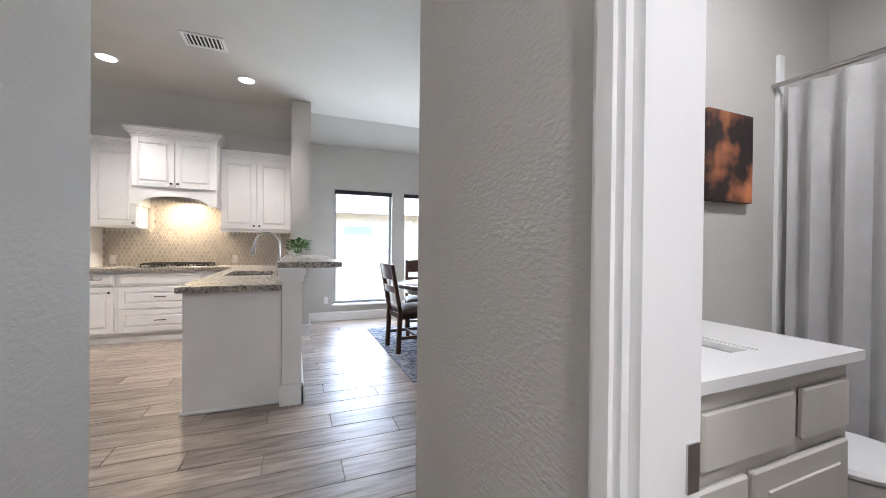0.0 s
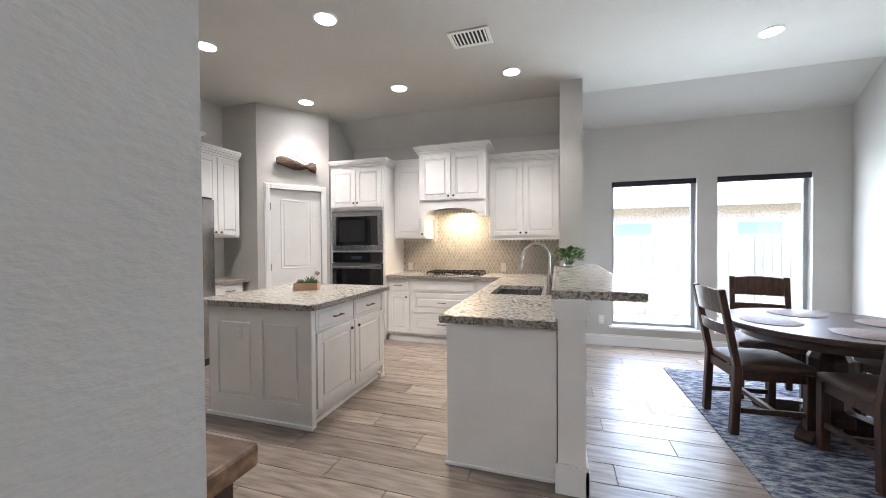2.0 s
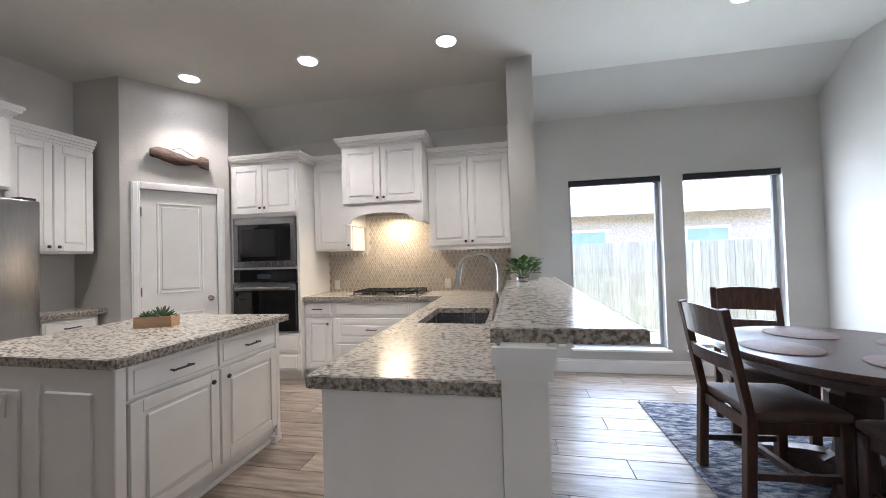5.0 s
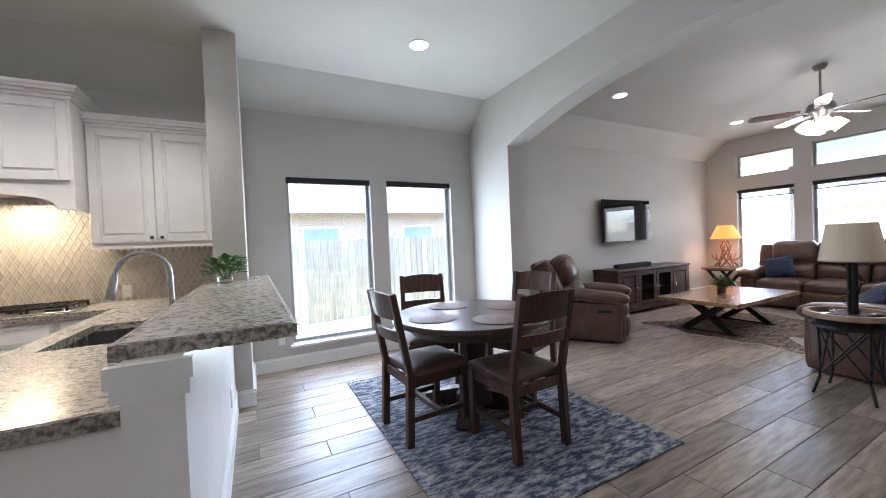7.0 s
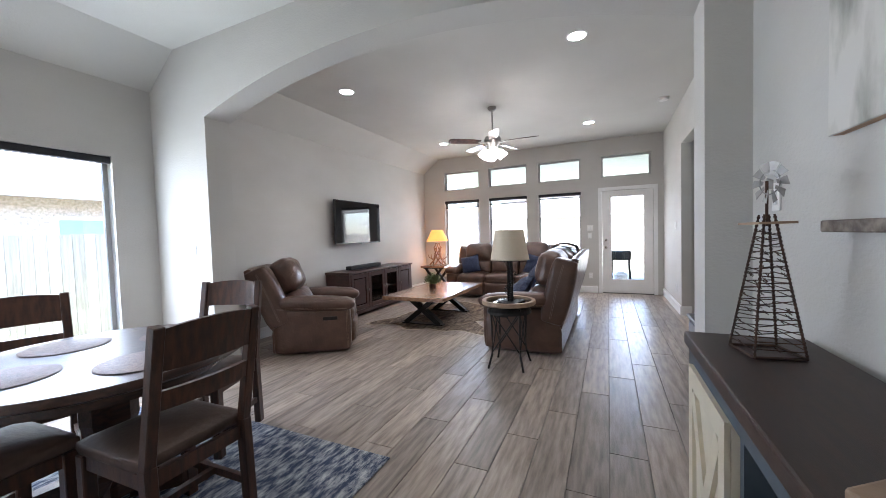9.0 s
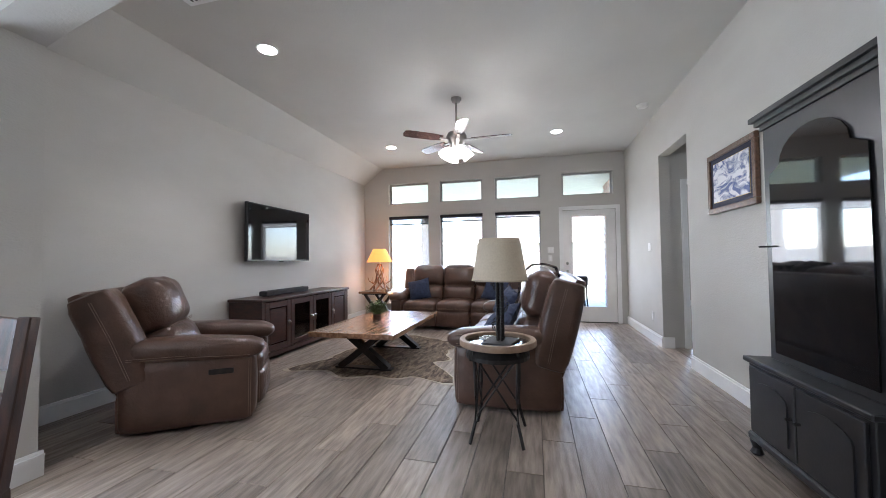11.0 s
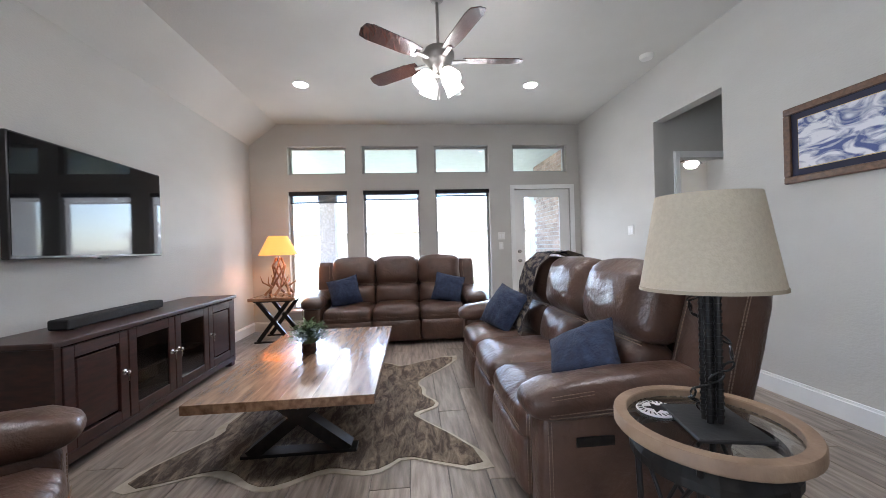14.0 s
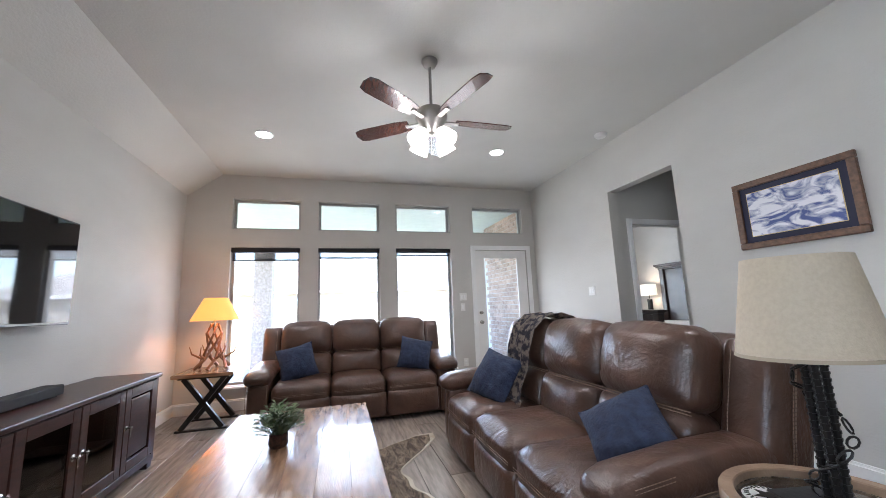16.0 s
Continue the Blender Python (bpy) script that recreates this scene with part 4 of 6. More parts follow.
def dining_chair():
    """Faces +y, feet on z = 0."""
    t = thing("dining_chair", "dark wooden dining chair with brown suede seat on rug", "chair", group="chairs round the table")
    for x in (-0.2, 0.2):
        bm = bmesh.new()
        beam(bm, (x, -0.22, 0), (x, -0.20, 0.47), 0.045, 0.05, 0.004)
        beam(bm, (x, -0.20, 0.46), (x * 0.98, -0.30, 1.0), 0.042, 0.042, 0.004)
        part("back_leg", bm, CHAIRWOOD, t)
        part("front_leg", box(x - 0.025, x + 0.025, 0.19, 0.24, 0, 0.44, 0.004), CHAIRWOOD, t)
        part("side_stretcher", beam(bmesh.new(), (x, -0.20, 0.17), (x, 0.2, 0.17), 0.022, 0.035), CHAIRWOOD, t)
        part("side_rail", beam(bmesh.new(), (x, -0.19, 0.41), (x, 0.2, 0.41), 0.022, 0.06), CHAIRWOOD, t)
    part("cross_stretcher", beam(bmesh.new(), (-0.19, 0.02, 0.17), (0.19, 0.02, 0.17), 0.03, 0.03), CHAIRWOOD, t)
    part("front_rail", box(-0.175, 0.175, 0.20, 0.225, 0.38, 0.44), CHAIRWOOD, t)
    part("back_rail", box(-0.175, 0.175, -0.205, -0.185, 0.38, 0.44), CHAIRWOOD, t)
    part("seat", rounded(-0.225, 0.225, -0.185, 0.26, 0.435, 0.50, 0.03, (0, 0, 0.02), 7, 0.004), SEATL, t, "worn brown suede seat pad", smooth=True)

    def slat(z0, z1, name, arch=0.0):
        n = 8
        bm = bmesh.new()
        rows = []
        for i in range(n + 1):
            u = -1 + 2 * i / n
            bow = -0.03 * (1 - u * u)
            col = []
            for z in (z0, z1 + arch * (1 - u * u)):
                yb = -0.20 - 0.10 * (z - 0.46) / 0.54
                col += [bm.verts.new((u * 0.2, yb + bow + 0.011, z)), bm.verts.new((u * 0.2, yb + bow - 0.011, z))]
            rows.append(col)
        for a, b in zip(rows, rows[1:]):
            for i, j in ((0, 2), (2, 3), (3, 1), (1, 0)):
                bm.faces.new((a[i], a[j], b[j], b[i]))
        for r in (rows[0], rows[-1]):
            bm.faces.new((r[0], r[1], r[3], r[2]))
        bmesh.ops.recalc_face_normals(bm, faces=bm.faces)
        part(name, bm, CHAIRWOOD, t)
    slat(0.83, 0.985, "top_slat", 0.02)
    slat(0.68, 0.755, "lower_slat")
    return t


rug = thing("area_rug", "distressed blue and cream area rug under the table", "rug", 1.0, 3.0, 0)
bm = box(0, 1.59, 0, 2.22, 0.001, 0.011, 0.003)
part("woven_sheet", bm, RUG, rug)
tb = thing("dining_table", "round dark wooden pedestal dining table", "table", 1.78, 4.15, 0.011)
bm = bmesh.new()
top = part("tabletop", lathe([(0.0, 0.70), (0.60, 0.70), (0.625, 0.715), (0.625, 0.735), (0.615, 0.748), (0.0, 0.748)], 64), DARKWOOD, tb, smooth=True)
part("apron", lathe([(0.0, 0.635), (0.50, 0.635), (0.50, 0.70), (0.0, 0.70)], 48), DARKWOOD, tb, smooth=True)
part("pedestal", lathe([(0.16, 0.06), (0.16, 0.12), (0.10, 0.16), (0.085, 0.28), (0.12, 0.42), (0.12, 0.50), (0.09, 0.56), (0.15, 0.635)], 10), DARKWOOD, tb)
for a in range(4):
    m = Matrix.Rotation(radians(45 + 90 * a), 4, "Z")
    bm = extrude_profile([(0.08, 0.0), (0.42, 0.0), (0.44, 0.03), (0.40, 0.075), (0.20, 0.13), (0.08, 0.15)], 0.09, m @ Matrix(((1, 0, 0, 0), (0, 0, 1, -0.045), (0, 1, 0, 0), (0, 0, 0, 1))))
    part("foot", bm, DARKWOOD, tb)
ch = dining_chair()
ch.matrix_world = pose(1.755, 3.58, 0.011, 0, 0, 2)
copy_thing(ch, pose(1.30, 4.07, 0.011, 0, 0, -86))
copy_thing(ch, pose(1.66, 4.72, 0.011, 0, 0, 166))
copy_thing(ch, pose(2.33, 4.22, 0.011, 0, 0, 112))
pm = thing("placemat", "round woven brown placemat on the dining table", "placemat", 1.42, 4.12, 0.76, 0, "placemats")
part("weave", lathe([(0.0, 0), (0.175, 0), (0.18, 0.003), (0.175, 0.005), (0, 0.005)], 36), MAT, pm, smooth=True)
for px, py in ((1.78, 3.80), (1.76, 4.50), (2.14, 4.18)):
    copy_thing(pm, pose(px, py, 0.76))

# ---- living room ----
LEATHER = material("brown_leather", (0.115, 0.062, 0.043), 0.31, second=(0.066, 0.036, 0.026), scale=5, bump=0.22, bump_scale=55, rough_var=0.07)


def add_folds(mat, scale, depth, distortion=1.2):
    """Soft irregular folds under the fine grain of a hide or cloth."""
    n, l = mat.node_tree.nodes, mat.node_tree.links
    tc, tex, bp = n.new("ShaderNodeTexCoord"), n.new("ShaderNodeTexNoise"), n.new("ShaderNodeBump")
    tex.inputs["Scale"].default_value, tex.inputs["Detail"].default_value, tex.inputs["Distortion"].default_value = scale, 5, distortion
    tex.inputs["Roughness"].default_value = 0.6
    bp.inputs["Strength"].default_value, bp.inputs["Distance"].default_value = 0.7, depth
    l.new(tc.outputs["Object"], tex.inputs["Vector"])
    l.new(tex.outputs["Fac"], bp.inputs["Height"])
    top = n["Principled BSDF"].inputs["Normal"].links[0].from_node
    l.new(bp.outputs[0], top.inputs["Normal"])


add_folds(LEATHER, 5.5, 0.020, 0.6)
SEAM = material("leather_seam", (0.26, 0.18, 0.13), 0.6)
NAVY = material("navy_velvet", (0.010, 0.017, 0.048), 0.85, second=(0.022, 0.036, 0.080), scale=26, bump=0.7, bump_scale=90, detail=10)
NAVY.node_tree.nodes["Principled BSDF"].inputs["Sheen Weight"].default_value = 0.05
add_folds(NAVY, 5, 0.03)
TOPWOOD = material("rustic_tabletop", (0.36, 0.215, 0.125), 0.24, second=(0.17, 0.09, 0.05), scale=3.2, stretch=(1.2, 8, 8), bump=0.15, bump_scale=25, per_object=0.18, coat=0.35)
CONSOLEW = material("cherry_dark_wood", (0.060, 0.021, 0.015), 0.36, second=(0.030, 0.013, 0.010), scale=4, stretch=(2, 2, 10), bump=0.06, coat=0.05)
SHADE = material("linen_shade", (0.62, 0.53, 0.40), 0.85, second=(0.57, 0.48, 0.36), scale=80, bump=0.2, bump_scale=200)


def seam(parent, pts, r=0.006):
    bm = bmesh.new()
    ps = [Vector(p) for p in pts]
    for off in (-0.007, 0.007):
        for a, b in zip(ps, ps[1:]):
            d = b - a
            n = max(1, int(d.length / 0.016))
            lift = Vector((0, 0, off)) if abs(d.normalized().z) < 0.7 else Vector((0, off, 0))
            for k in range(n):
                cyl(bm, a + d * (k + 0.12) / n + lift, a + d * (k + 0.88) / n + lift, r * 0.45, n=5)
    part("seam", bm, SEAM, parent, "pale double stitching")


def cushion_back(t, x0, x1, seed, lean=12):
    """A lower roll and a tall head cushion that lean back."""
    m = Matrix.Translation((0, -0.14, 0.42)) @ Matrix.Rotation(radians(lean), 4, "X")
    w = x1 - x0
    part("back_cushion", rounded(x0 + 0.004, x1 - 0.004, -0.13, 0.09, 0.0, 0.30, 0.07, (0, 0.05, 0.01), 8, 0.010, seed, m), LEATHER, t, smooth=True)
    part("head_cushion", rounded(x0 + 0.004, x1 - 0.004, -0.15, 0.10, 0.285, 0.68, 0.09, (0, 0.05, 0.02), 8, 0.012, seed + 3, m), LEATHER, t, smooth=True)
    seam(t, [m @ Vector((x0 + w * k / 6, 0.085 + 0.02 * math.sin(math.pi * k / 6), 0.292)) for k in range(7)])


def reclining_seat(name, label, category, seats, seat_w, arm_w=0.24, tip=12):
    """A leather recliner or sofa that faces +y; its middle front foot line is the origin's x axis."""
    t = thing(name, label, category)
    w = seats * seat_w
    h = w / 2
    part("base", rounded(-h - arm_w + 0.03, h + arm_w - 0.03, -0.42, 0.40, 0.03, 0.30, 0.03, cuts=5), LEATHER, t, smooth=True)
    for i in range(seats):
        a = -h + i * seat_w
        part("seat_cushion", rounded(a + 0.003, a + seat_w - 0.003, -0.30, 0.46, 0.27, 0.475, 0.075, (0, 0.01, 0.03), 9, 0.010, i * 5.0), LEATHER, t, smooth=True)
        part("foot_panel", rounded(a + 0.004, a + seat_w - 0.004, 0.36, 0.47, 0.05, 0.33, 0.05, (0, 0.015, 0), 7, 0.006, i * 2.0 + 9), LEATHER, t, smooth=True)
        cushion_back(t, a, a + seat_w, i * 7.0 + 1, tip)
        seam(t, [(a + 0.03, 0.462 + 0.004, 0.36), (a + seat_w / 2, 0.475, 0.365), (a + seat_w - 0.03, 0.466, 0.36)], 0.004)
    lean = Matrix.Translation((0, -0.30, 0.30)) @ Matrix.Rotation(radians(tip + 2), 4, "X")
    part("back_shell", rounded(-h - 0.17, h + 0.17, -0.13, -0.02, 0.0, 0.78, 0.05, (0, 0.02, 0), 7, 0.006, 4.0, lean), LEATHER, t, smooth=True)
    for s in (-1, 1):
        part("back_wing", rounded(*sorted((s * (h - 0.01), s * (h + 0.22))), -0.12, 0.13, 0.05, 0.74, 0.05, (0, 0.02, 0), 7, 0.006, s * 2.0, lean), LEATHER, t, smooth=True)
        a, b = sorted((s * h, s * (h + arm_w)))
        arm = part("arm", rounded(a + 0.01, b - 0.01, -0.40, 0.43, 0.02, 0.52, 0.05, (0.01, 0.01, 0), 8, 0.005, s), LEATHER, t, smooth=True)
        m = Matrix.Translation((0, 0, 0.50)) @ Matrix.Rotation(radians(-3), 4, "X")
        part("arm_pad", rounded(a - 0.015, b + 0.02, -0.36, 0.47, 0.0, 0.135, 0.065, (0, 0.02, 0.025), 9, 0.008, s * 3.0, m), LEATHER, t, smooth=True)
        xo = s * (h + arm_w + 0.012)
        seam(t, [(xo, -0.34, 0.535), (xo, 0.05, 0.53), (xo, 0.40, 0.515), (s * (h + arm_w / 2), 0.475, 0.51)], 0.005)
        seam(t, [(s * (h + arm_w - 0.008), 0.40, 0.05), (s * (h + arm_w - 0.004), 0.405, 0.49)], 0.004)
        seam(t, [(s * (h + 0.03), 0.438, 0.06), (s * (h + 0.03), 0.442, 0.47)], 0.004)
        seam(t, [(xo - s * 0.006, 0.22, 0.60), (xo - s * 0.004, 0.40, 0.585)], 0.004)
        seam(t, [lean @ Vector((s * (h + 0.055), 0.135, 0.10)), lean @ Vector((s * (h + 0.055), 0.145, 0.40)), lean @ Vector((s * (h + 0.055), 0.135, 0.68))], 0.005)
        seam(t, [lean @ Vector((s * (h + 0.222), 0.02, 0.10)), lean @ Vector((s * (h + 0.225), 0.03, 0.40)), lean @ Vector((s * (h + 0.222), 0.02, 0.68))], 0.005)
        xs = s * (h + arm_w - 0.004)
        part("switch_plate", rounded(*sorted((xs, xs + s * 0.012)), 0.14, 0.30, 0.385, 0.425, 0.005, cuts=3), BLACK, t, "black power recline switch")
    return t


rc = reclining_seat("recliner", "brown leather power recliner armchair, upright", "armchair", 1, 0.54, 0.21, 20)
rc.matrix_world = pose(4.27, 5.13, 0, 0, 0, -146)
s1 = reclining_seat("reclining_sofa", "brown leather three-seat reclining sofa before the windows", "sofa", 3, 0.60)
s1.matrix_world = pose(8.27, 3.83, 0, 0, 0, 90)
s2 = reclining_seat("reclining_sofa", "brown leather three-seat sofa with throw and navy pillows", "sofa", 3, 0.63, 0.20)
s2.matrix_world = pose(5.83, 2.68, 0, 0, 0, 0)


def pillow(x, y, z, rx, rz, s=0.42, seed=0, tilt=0):
    t = thing("throw_pillow", "navy blue velvety throw pillow leaning on the sofa", "pillow", group="navy throw pillows")
    bm = bmesh.new()
    bmesh.ops.create_grid(bm, x_segments=14, y_segments=14, size=1)
    bmesh.ops.create_grid(bm, x_segments=14, y_segments=14, size=1)
    half = len(bm.verts) // 2
    bm.verts.ensure_lookup_table()
    for i, v in enumerate(bm.verts):
        u, w = v.co.x, v.co.y
        pinch = 1 - 0.07 * (1 - abs(u) ** 2) * abs(w) - 0.07 * (1 - abs(w) ** 2) * abs(u)
        k = ((1 - u ** 2) * (1 - w ** 2)) ** 0.45 * 0.085 * (1 if i < half else -1)
        v.co = Vector((u * s / 2 * pinch, k + 0.012 * noise.noise(Vector((u * 2 + seed, w * 2, i // half))), w * s / 2 * pinch))
    bmesh.ops.remove_doubles(bm, verts=bm.verts, dist=0.0015)
    bmesh.ops.recalc_face_normals(bm, faces=bm.faces)
    part("cover", bm, NAVY, t, smooth=True)
    t.matrix_world = pose(x, y, z) @ pose(0, 0, 0, 0, 0, rz) @ pose(0, 0, 0, rx, 0, 0) @ pose(0, 0, 0, 0, tilt, 0)
    return t


pillow(5.05, 2.77, 0.635, 46, 22, 0.37, seed=1, tilt=38)
pillow(6.42, 2.82, 0.65, 32, 30, 0.40, seed=2, tilt=-14)
pillow(8.12, 4.50, 0.66, 26, 92, 0.40, seed=3, tilt=14)
pillow(8.12, 3.14, 0.66, 26, 88, 0.40, seed=4, tilt=-14)
# fur throw over the far back corner of the sofa
THROW = material("patterned_fur_throw", (0.30, 0.25, 0.21), 0.95, second=(0.05, 0.045, 0.06), scale=22, detail=10, ramp=(0.44, 0.56), bump=0.8, bump_scale=120)
th = thing("throw_blanket", "grey brown patterned fur throw draped over sofa back", "blanket", 6.29, 2.68, 0)
bm = bmesh.new()
path = [(0.06, 0.50), (0.02, 0.60), (-0.045, 0.72), (-0.055, 0.86), (-0.10, 1.02), (-0.20, 1.105), (-0.34, 1.12), (-0.47, 1.08), (-0.53, 0.92), (-0.54, 0.80)]
cols = []
for i in range(13):
    u = i / 12
    cols.append([bm.verts.new((-0.17 + 0.36 * u + 0.02 * math.sin(j), py + 0.012 * math.sin(u * 19 + j * 0.6) + 0.02, pz + 0.012 * math.cos(u * 15 + j) + 0.015)) for j, (py, pz) in enumerate(path)])
for a, b in zip(cols, cols[1:]):
    for j in range(len(path) - 1):
        bm.faces.new((a[j], b[j], b[j + 1], a[j + 1]))
r = bmesh.ops.solidify(bm, geom=bm.faces[:], thickness=0.012)
part("cloth", bm, THROW, th, smooth=True)
bm = bmesh.new()
for i in range(26):
    x = -0.17 + 0.36 * i / 25
    cyl(bm, (x, 0.075, 0.515), (x + 0.006, 0.085, 0.475), 0.005, 0.002, 5)
part("fringe", bm, THROW, th)

# coffee table
cf = thing("coffee_table", "rustic plank coffee table with black X-shaped steel legs", "coffee table", 6.01, 4.30, 0.0)
for i in range(6):
    y0 = -0.475 + i * 0.1585
    part("top_plank", box(-0.83, 0.83, y0, y0 + 0.158, 0.405, 0.455, 0.0012), TOPWOOD, cf)
for x in (-0.50, 0.48):
    bm = bmesh.new()
    beam(bm, (x, -0.28, 0.02), (x, 0.20, 0.39), 0.09, 0.07), beam(bm, (x, 0.28, 0.02), (x, -0.20, 0.39), 0.0898, 0.0698)
    bx(bm, x - 0.046, x + 0.046, -0.33, 0.33, 0.012, 0.03), bx(bm, x - 0.046, x + 0.046, -0.30, 0.30, 0.388, 0.404)
    part("x_leg", bm, BLACK, cf, "black steel X leg")
cp = thing("potted_plant", "small green herb plant in a bark pot on the table", "plant", 6.02, 4.38, 0.455)
part("pot", lathe([(0.045, 0), (0.055, 0.02), (0.05, 0.075), (0.042, 0.077), (0.04, 0.06), (0, 0.06)], 12), DRIFT, cp, "rough bark pot")
HERB = material("herb_green", (0.06, 0.11, 0.035), 0.7, second=(0.12, 0.17, 0.07), scale=30)
leafy(cp, 560, 0.12, 0.19, 0.034, HERB, 8, 0.06, 0.35)

# cowhide
HIDE = material("brindle_cowhide", (0.055, 0.034, 0.022), 0.8, second=(0.36, 0.28, 0.20), scale=6.0, detail=15, ramp=(0.42, 0.70), bump=0.7, bump_scale=150, stretch=(1, 3.2, 1))
for nd in HIDE.node_tree.nodes:
    if nd.bl_idname == "ShaderNodeTexNoise":
        nd.inputs["Roughness"].default_value, nd.inputs["Distortion"].default_value = 0.68, 0.8
HIDEW = material("hide_cream", (0.55, 0.50, 0.42), 0.85, second=(0.42, 0.36, 0.28), scale=10, bump=0.4, bump_scale=120)
hd = thing("cowhide_rug", "brindle brown cowhide rug with cream edges", "rug", 6.22, 4.22, 0.0)


def hide_outline(k, z):
    pts = []
    for i in range(96):
        a = 2 * math.pi * i / 96
        k2 = k * (1 + (1 - k) * 1.2 * noise.noise(Vector((math.cos(a) * 3, math.sin(a) * 3, 5))))
        r = k2 / k * 0.80 + 0.16 * math.cos(2 * a) + 0.50 * max(0, math.cos(4 * a - math.pi)) ** 5 + 0.05 * math.sin(7 * a + 1) + 0.03 * math.sin(13 * a)
        pts.append(Vector((1.08 * r * k * math.cos(a), 1.10 * r * k * math.sin(a), z)))
    return pts


def sheet(pts, depth):
    bm = bmesh.new()
    f = bm.faces.new([bm.verts.new(p) for p in pts])
    r = bmesh.ops.extrude_face_region(bm, geom=[f])
    bmesh.ops.translate(bm, vec=(0, 0, depth), verts=[v for v in r["geom"] if isinstance(v, bmesh.types.BMVert)])
    bmesh.ops.recalc_face_normals(bm, faces=bm.faces)
    return bm


part("border", sheet(hide_outline(1.0, 0.001), 0.005), HIDEW, hd, "cream hair along the edge")
part("hide", sheet(hide_outline(0.955, 0.006), 0.004), HIDE, hd)

# console, soundbar, television
cs = thing("media_console", "dark cherry wood media console with panel and glass doors", "media console", 5.42, 5.56, 0.0)
CW, CD, CH = 1.98, 0.46, 0.75
part("top", box(-0.03, CW + 0.03, -0.03, CD, CH - 0.035, CH, 0.008, 2), CONSOLEW, cs)
bm = box(0, 0.03, 0, CD, 0.06, CH - 0.035)
bx(bm, CW - 0.03, CW, 0, CD, 0.06, CH - 0.035), bx(bm, 0.03, CW - 0.03, 0, CD, 0.06, 0.10), bx(bm, 0.03, CW - 0.03, CD - 0.02, CD, 0.10, CH - 0.035)
bx(bm, 0.5, 0.52, 0.02, CD - 0.02, 0.10, CH - 0.035), bx(bm, CW - 0.52, CW - 0.5, 0.02, CD - 0.02, 0.10, CH - 0.035), bx(bm, 0.52, CW - 0.52, 0.04, CD - 0.02, 0.36, 0.38)
part("carcass", bm, CONSOLEW, cs)
part("plinth_rail", box(-0.005, CW + 0.005, -0.012, 0.02, 0.05, 0.105, 0.003), CONSOLEW, cs)
for x in (0.0, CW - 0.07):
    for y in (-0.005, CD - 0.07):
        part("foot", box(x, x + 0.07, y, y + 0.07, 0, 0.06, 0.004), CONSOLEW, cs)
part("corner_stile", box(-0.004, 0.035, -0.012, 0.02, 0.105, CH - 0.035), CONSOLEW, cs)
part("corner_stile", box(CW - 0.035, CW + 0.004, -0.012, 0.02, 0.105, CH - 0.035), CONSOLEW, cs)
SMOKE = glass_material("dark_cabinet_glass", (0.25, 0.25, 0.26))
for i, (a, b) in enumerate(((0.04, 0.50), (0.51, 0.985), (0.995, 1.47), (1.48, 1.94))):
    bm = bmesh.new()
    for q in ((a, a + 0.07, 0.115, 0.705), (b - 0.07, b, 0.115, 0.705), (a + 0.07, b - 0.07, 0.115, 0.185), (a + 0.07, b - 0.07, 0.635, 0.705)):
        bx(bm, q[0], q[1], -0.018, 0.004, q[2], q[3], 0.003)
    d = part("door", bm, CONSOLEW, cs)
    if i in (0, 3):
        part("door_panel", box(a + 0.085, b - 0.085, -0.012, 0.002, 0.20, 0.62, 0.01), CONSOLEW, d)
    else:
        part("door_glass", box(a + 0.07, b - 0.07, -0.009, -0.005, 0.185, 0.635), SMOKE, d, "dark glass")
    hx = b - 0.035 if i in (0, 1) else a + 0.035
    bm = lathe([(0.02, 0), (0.008, 0.006), (0.008, 0.022), (0.014, 0.03), (0.0, 0.036)], 10)
    bmesh.ops.transform(bm, matrix=Matrix.Translation((hx, -0.018, 0.43)) @ Matrix.Rotation(radians(90), 4, "X"), verts=bm.verts)
    cyl(bm, (hx, -0.04, 0.43), (hx, -0.045, 0.37), 0.008, 0.004, 8)
    part("handle", bm, CHROME, d, "pewter drop handle", smooth=True)
sb = thing("soundbar", "black fabric soundbar on the console", "soundbar", 5.72, 5.80, 0.75, 2)
part("bar", box(0, 0.92, -0.06, 0.06, 0.006, 0.07, 0.012, 3), material("speaker_cloth", (0.018, 0.018, 0.02), 0.8, bump=0.3, bump_scale=300), sb)
part("foot", box(0.05, 0.12, -0.05, 0.05, 0, 0.006), BLACK, sb)
part("foot", box(0.80, 0.87, -0.05, 0.05, 0, 0.006), BLACK, sb)
TVSCREEN = material("tv_screen", (0.006, 0.006, 0.007), 0.04)
TVSCREEN.node_tree.nodes["Principled BSDF"].inputs["Specular IOR Level"].default_value = 0.28
tv = thing("television", "large flat black television on a wall mount", "television", 5.54, 5.90, 1.20, 2.2)
part("panel", box(0, 1.34, -0.025, 0.02, 0, 0.745, 0.006, 2), material("tv_bezel", (0.012, 0.012, 0.013), 0.3), tv)
part("screen", box(0.012, 1.328, -0.029, -0.024, 0.02, 0.733), TVSCREEN, tv, "glossy dark screen")
part("wall_mount", box(0.45, 0.90, 0.02, 0.10, 0.2, 0.55), BLACK, tv)
part("sensor", box(0.64, 0.70, -0.026, 0.0, -0.012, 0.002), BLACK, tv)


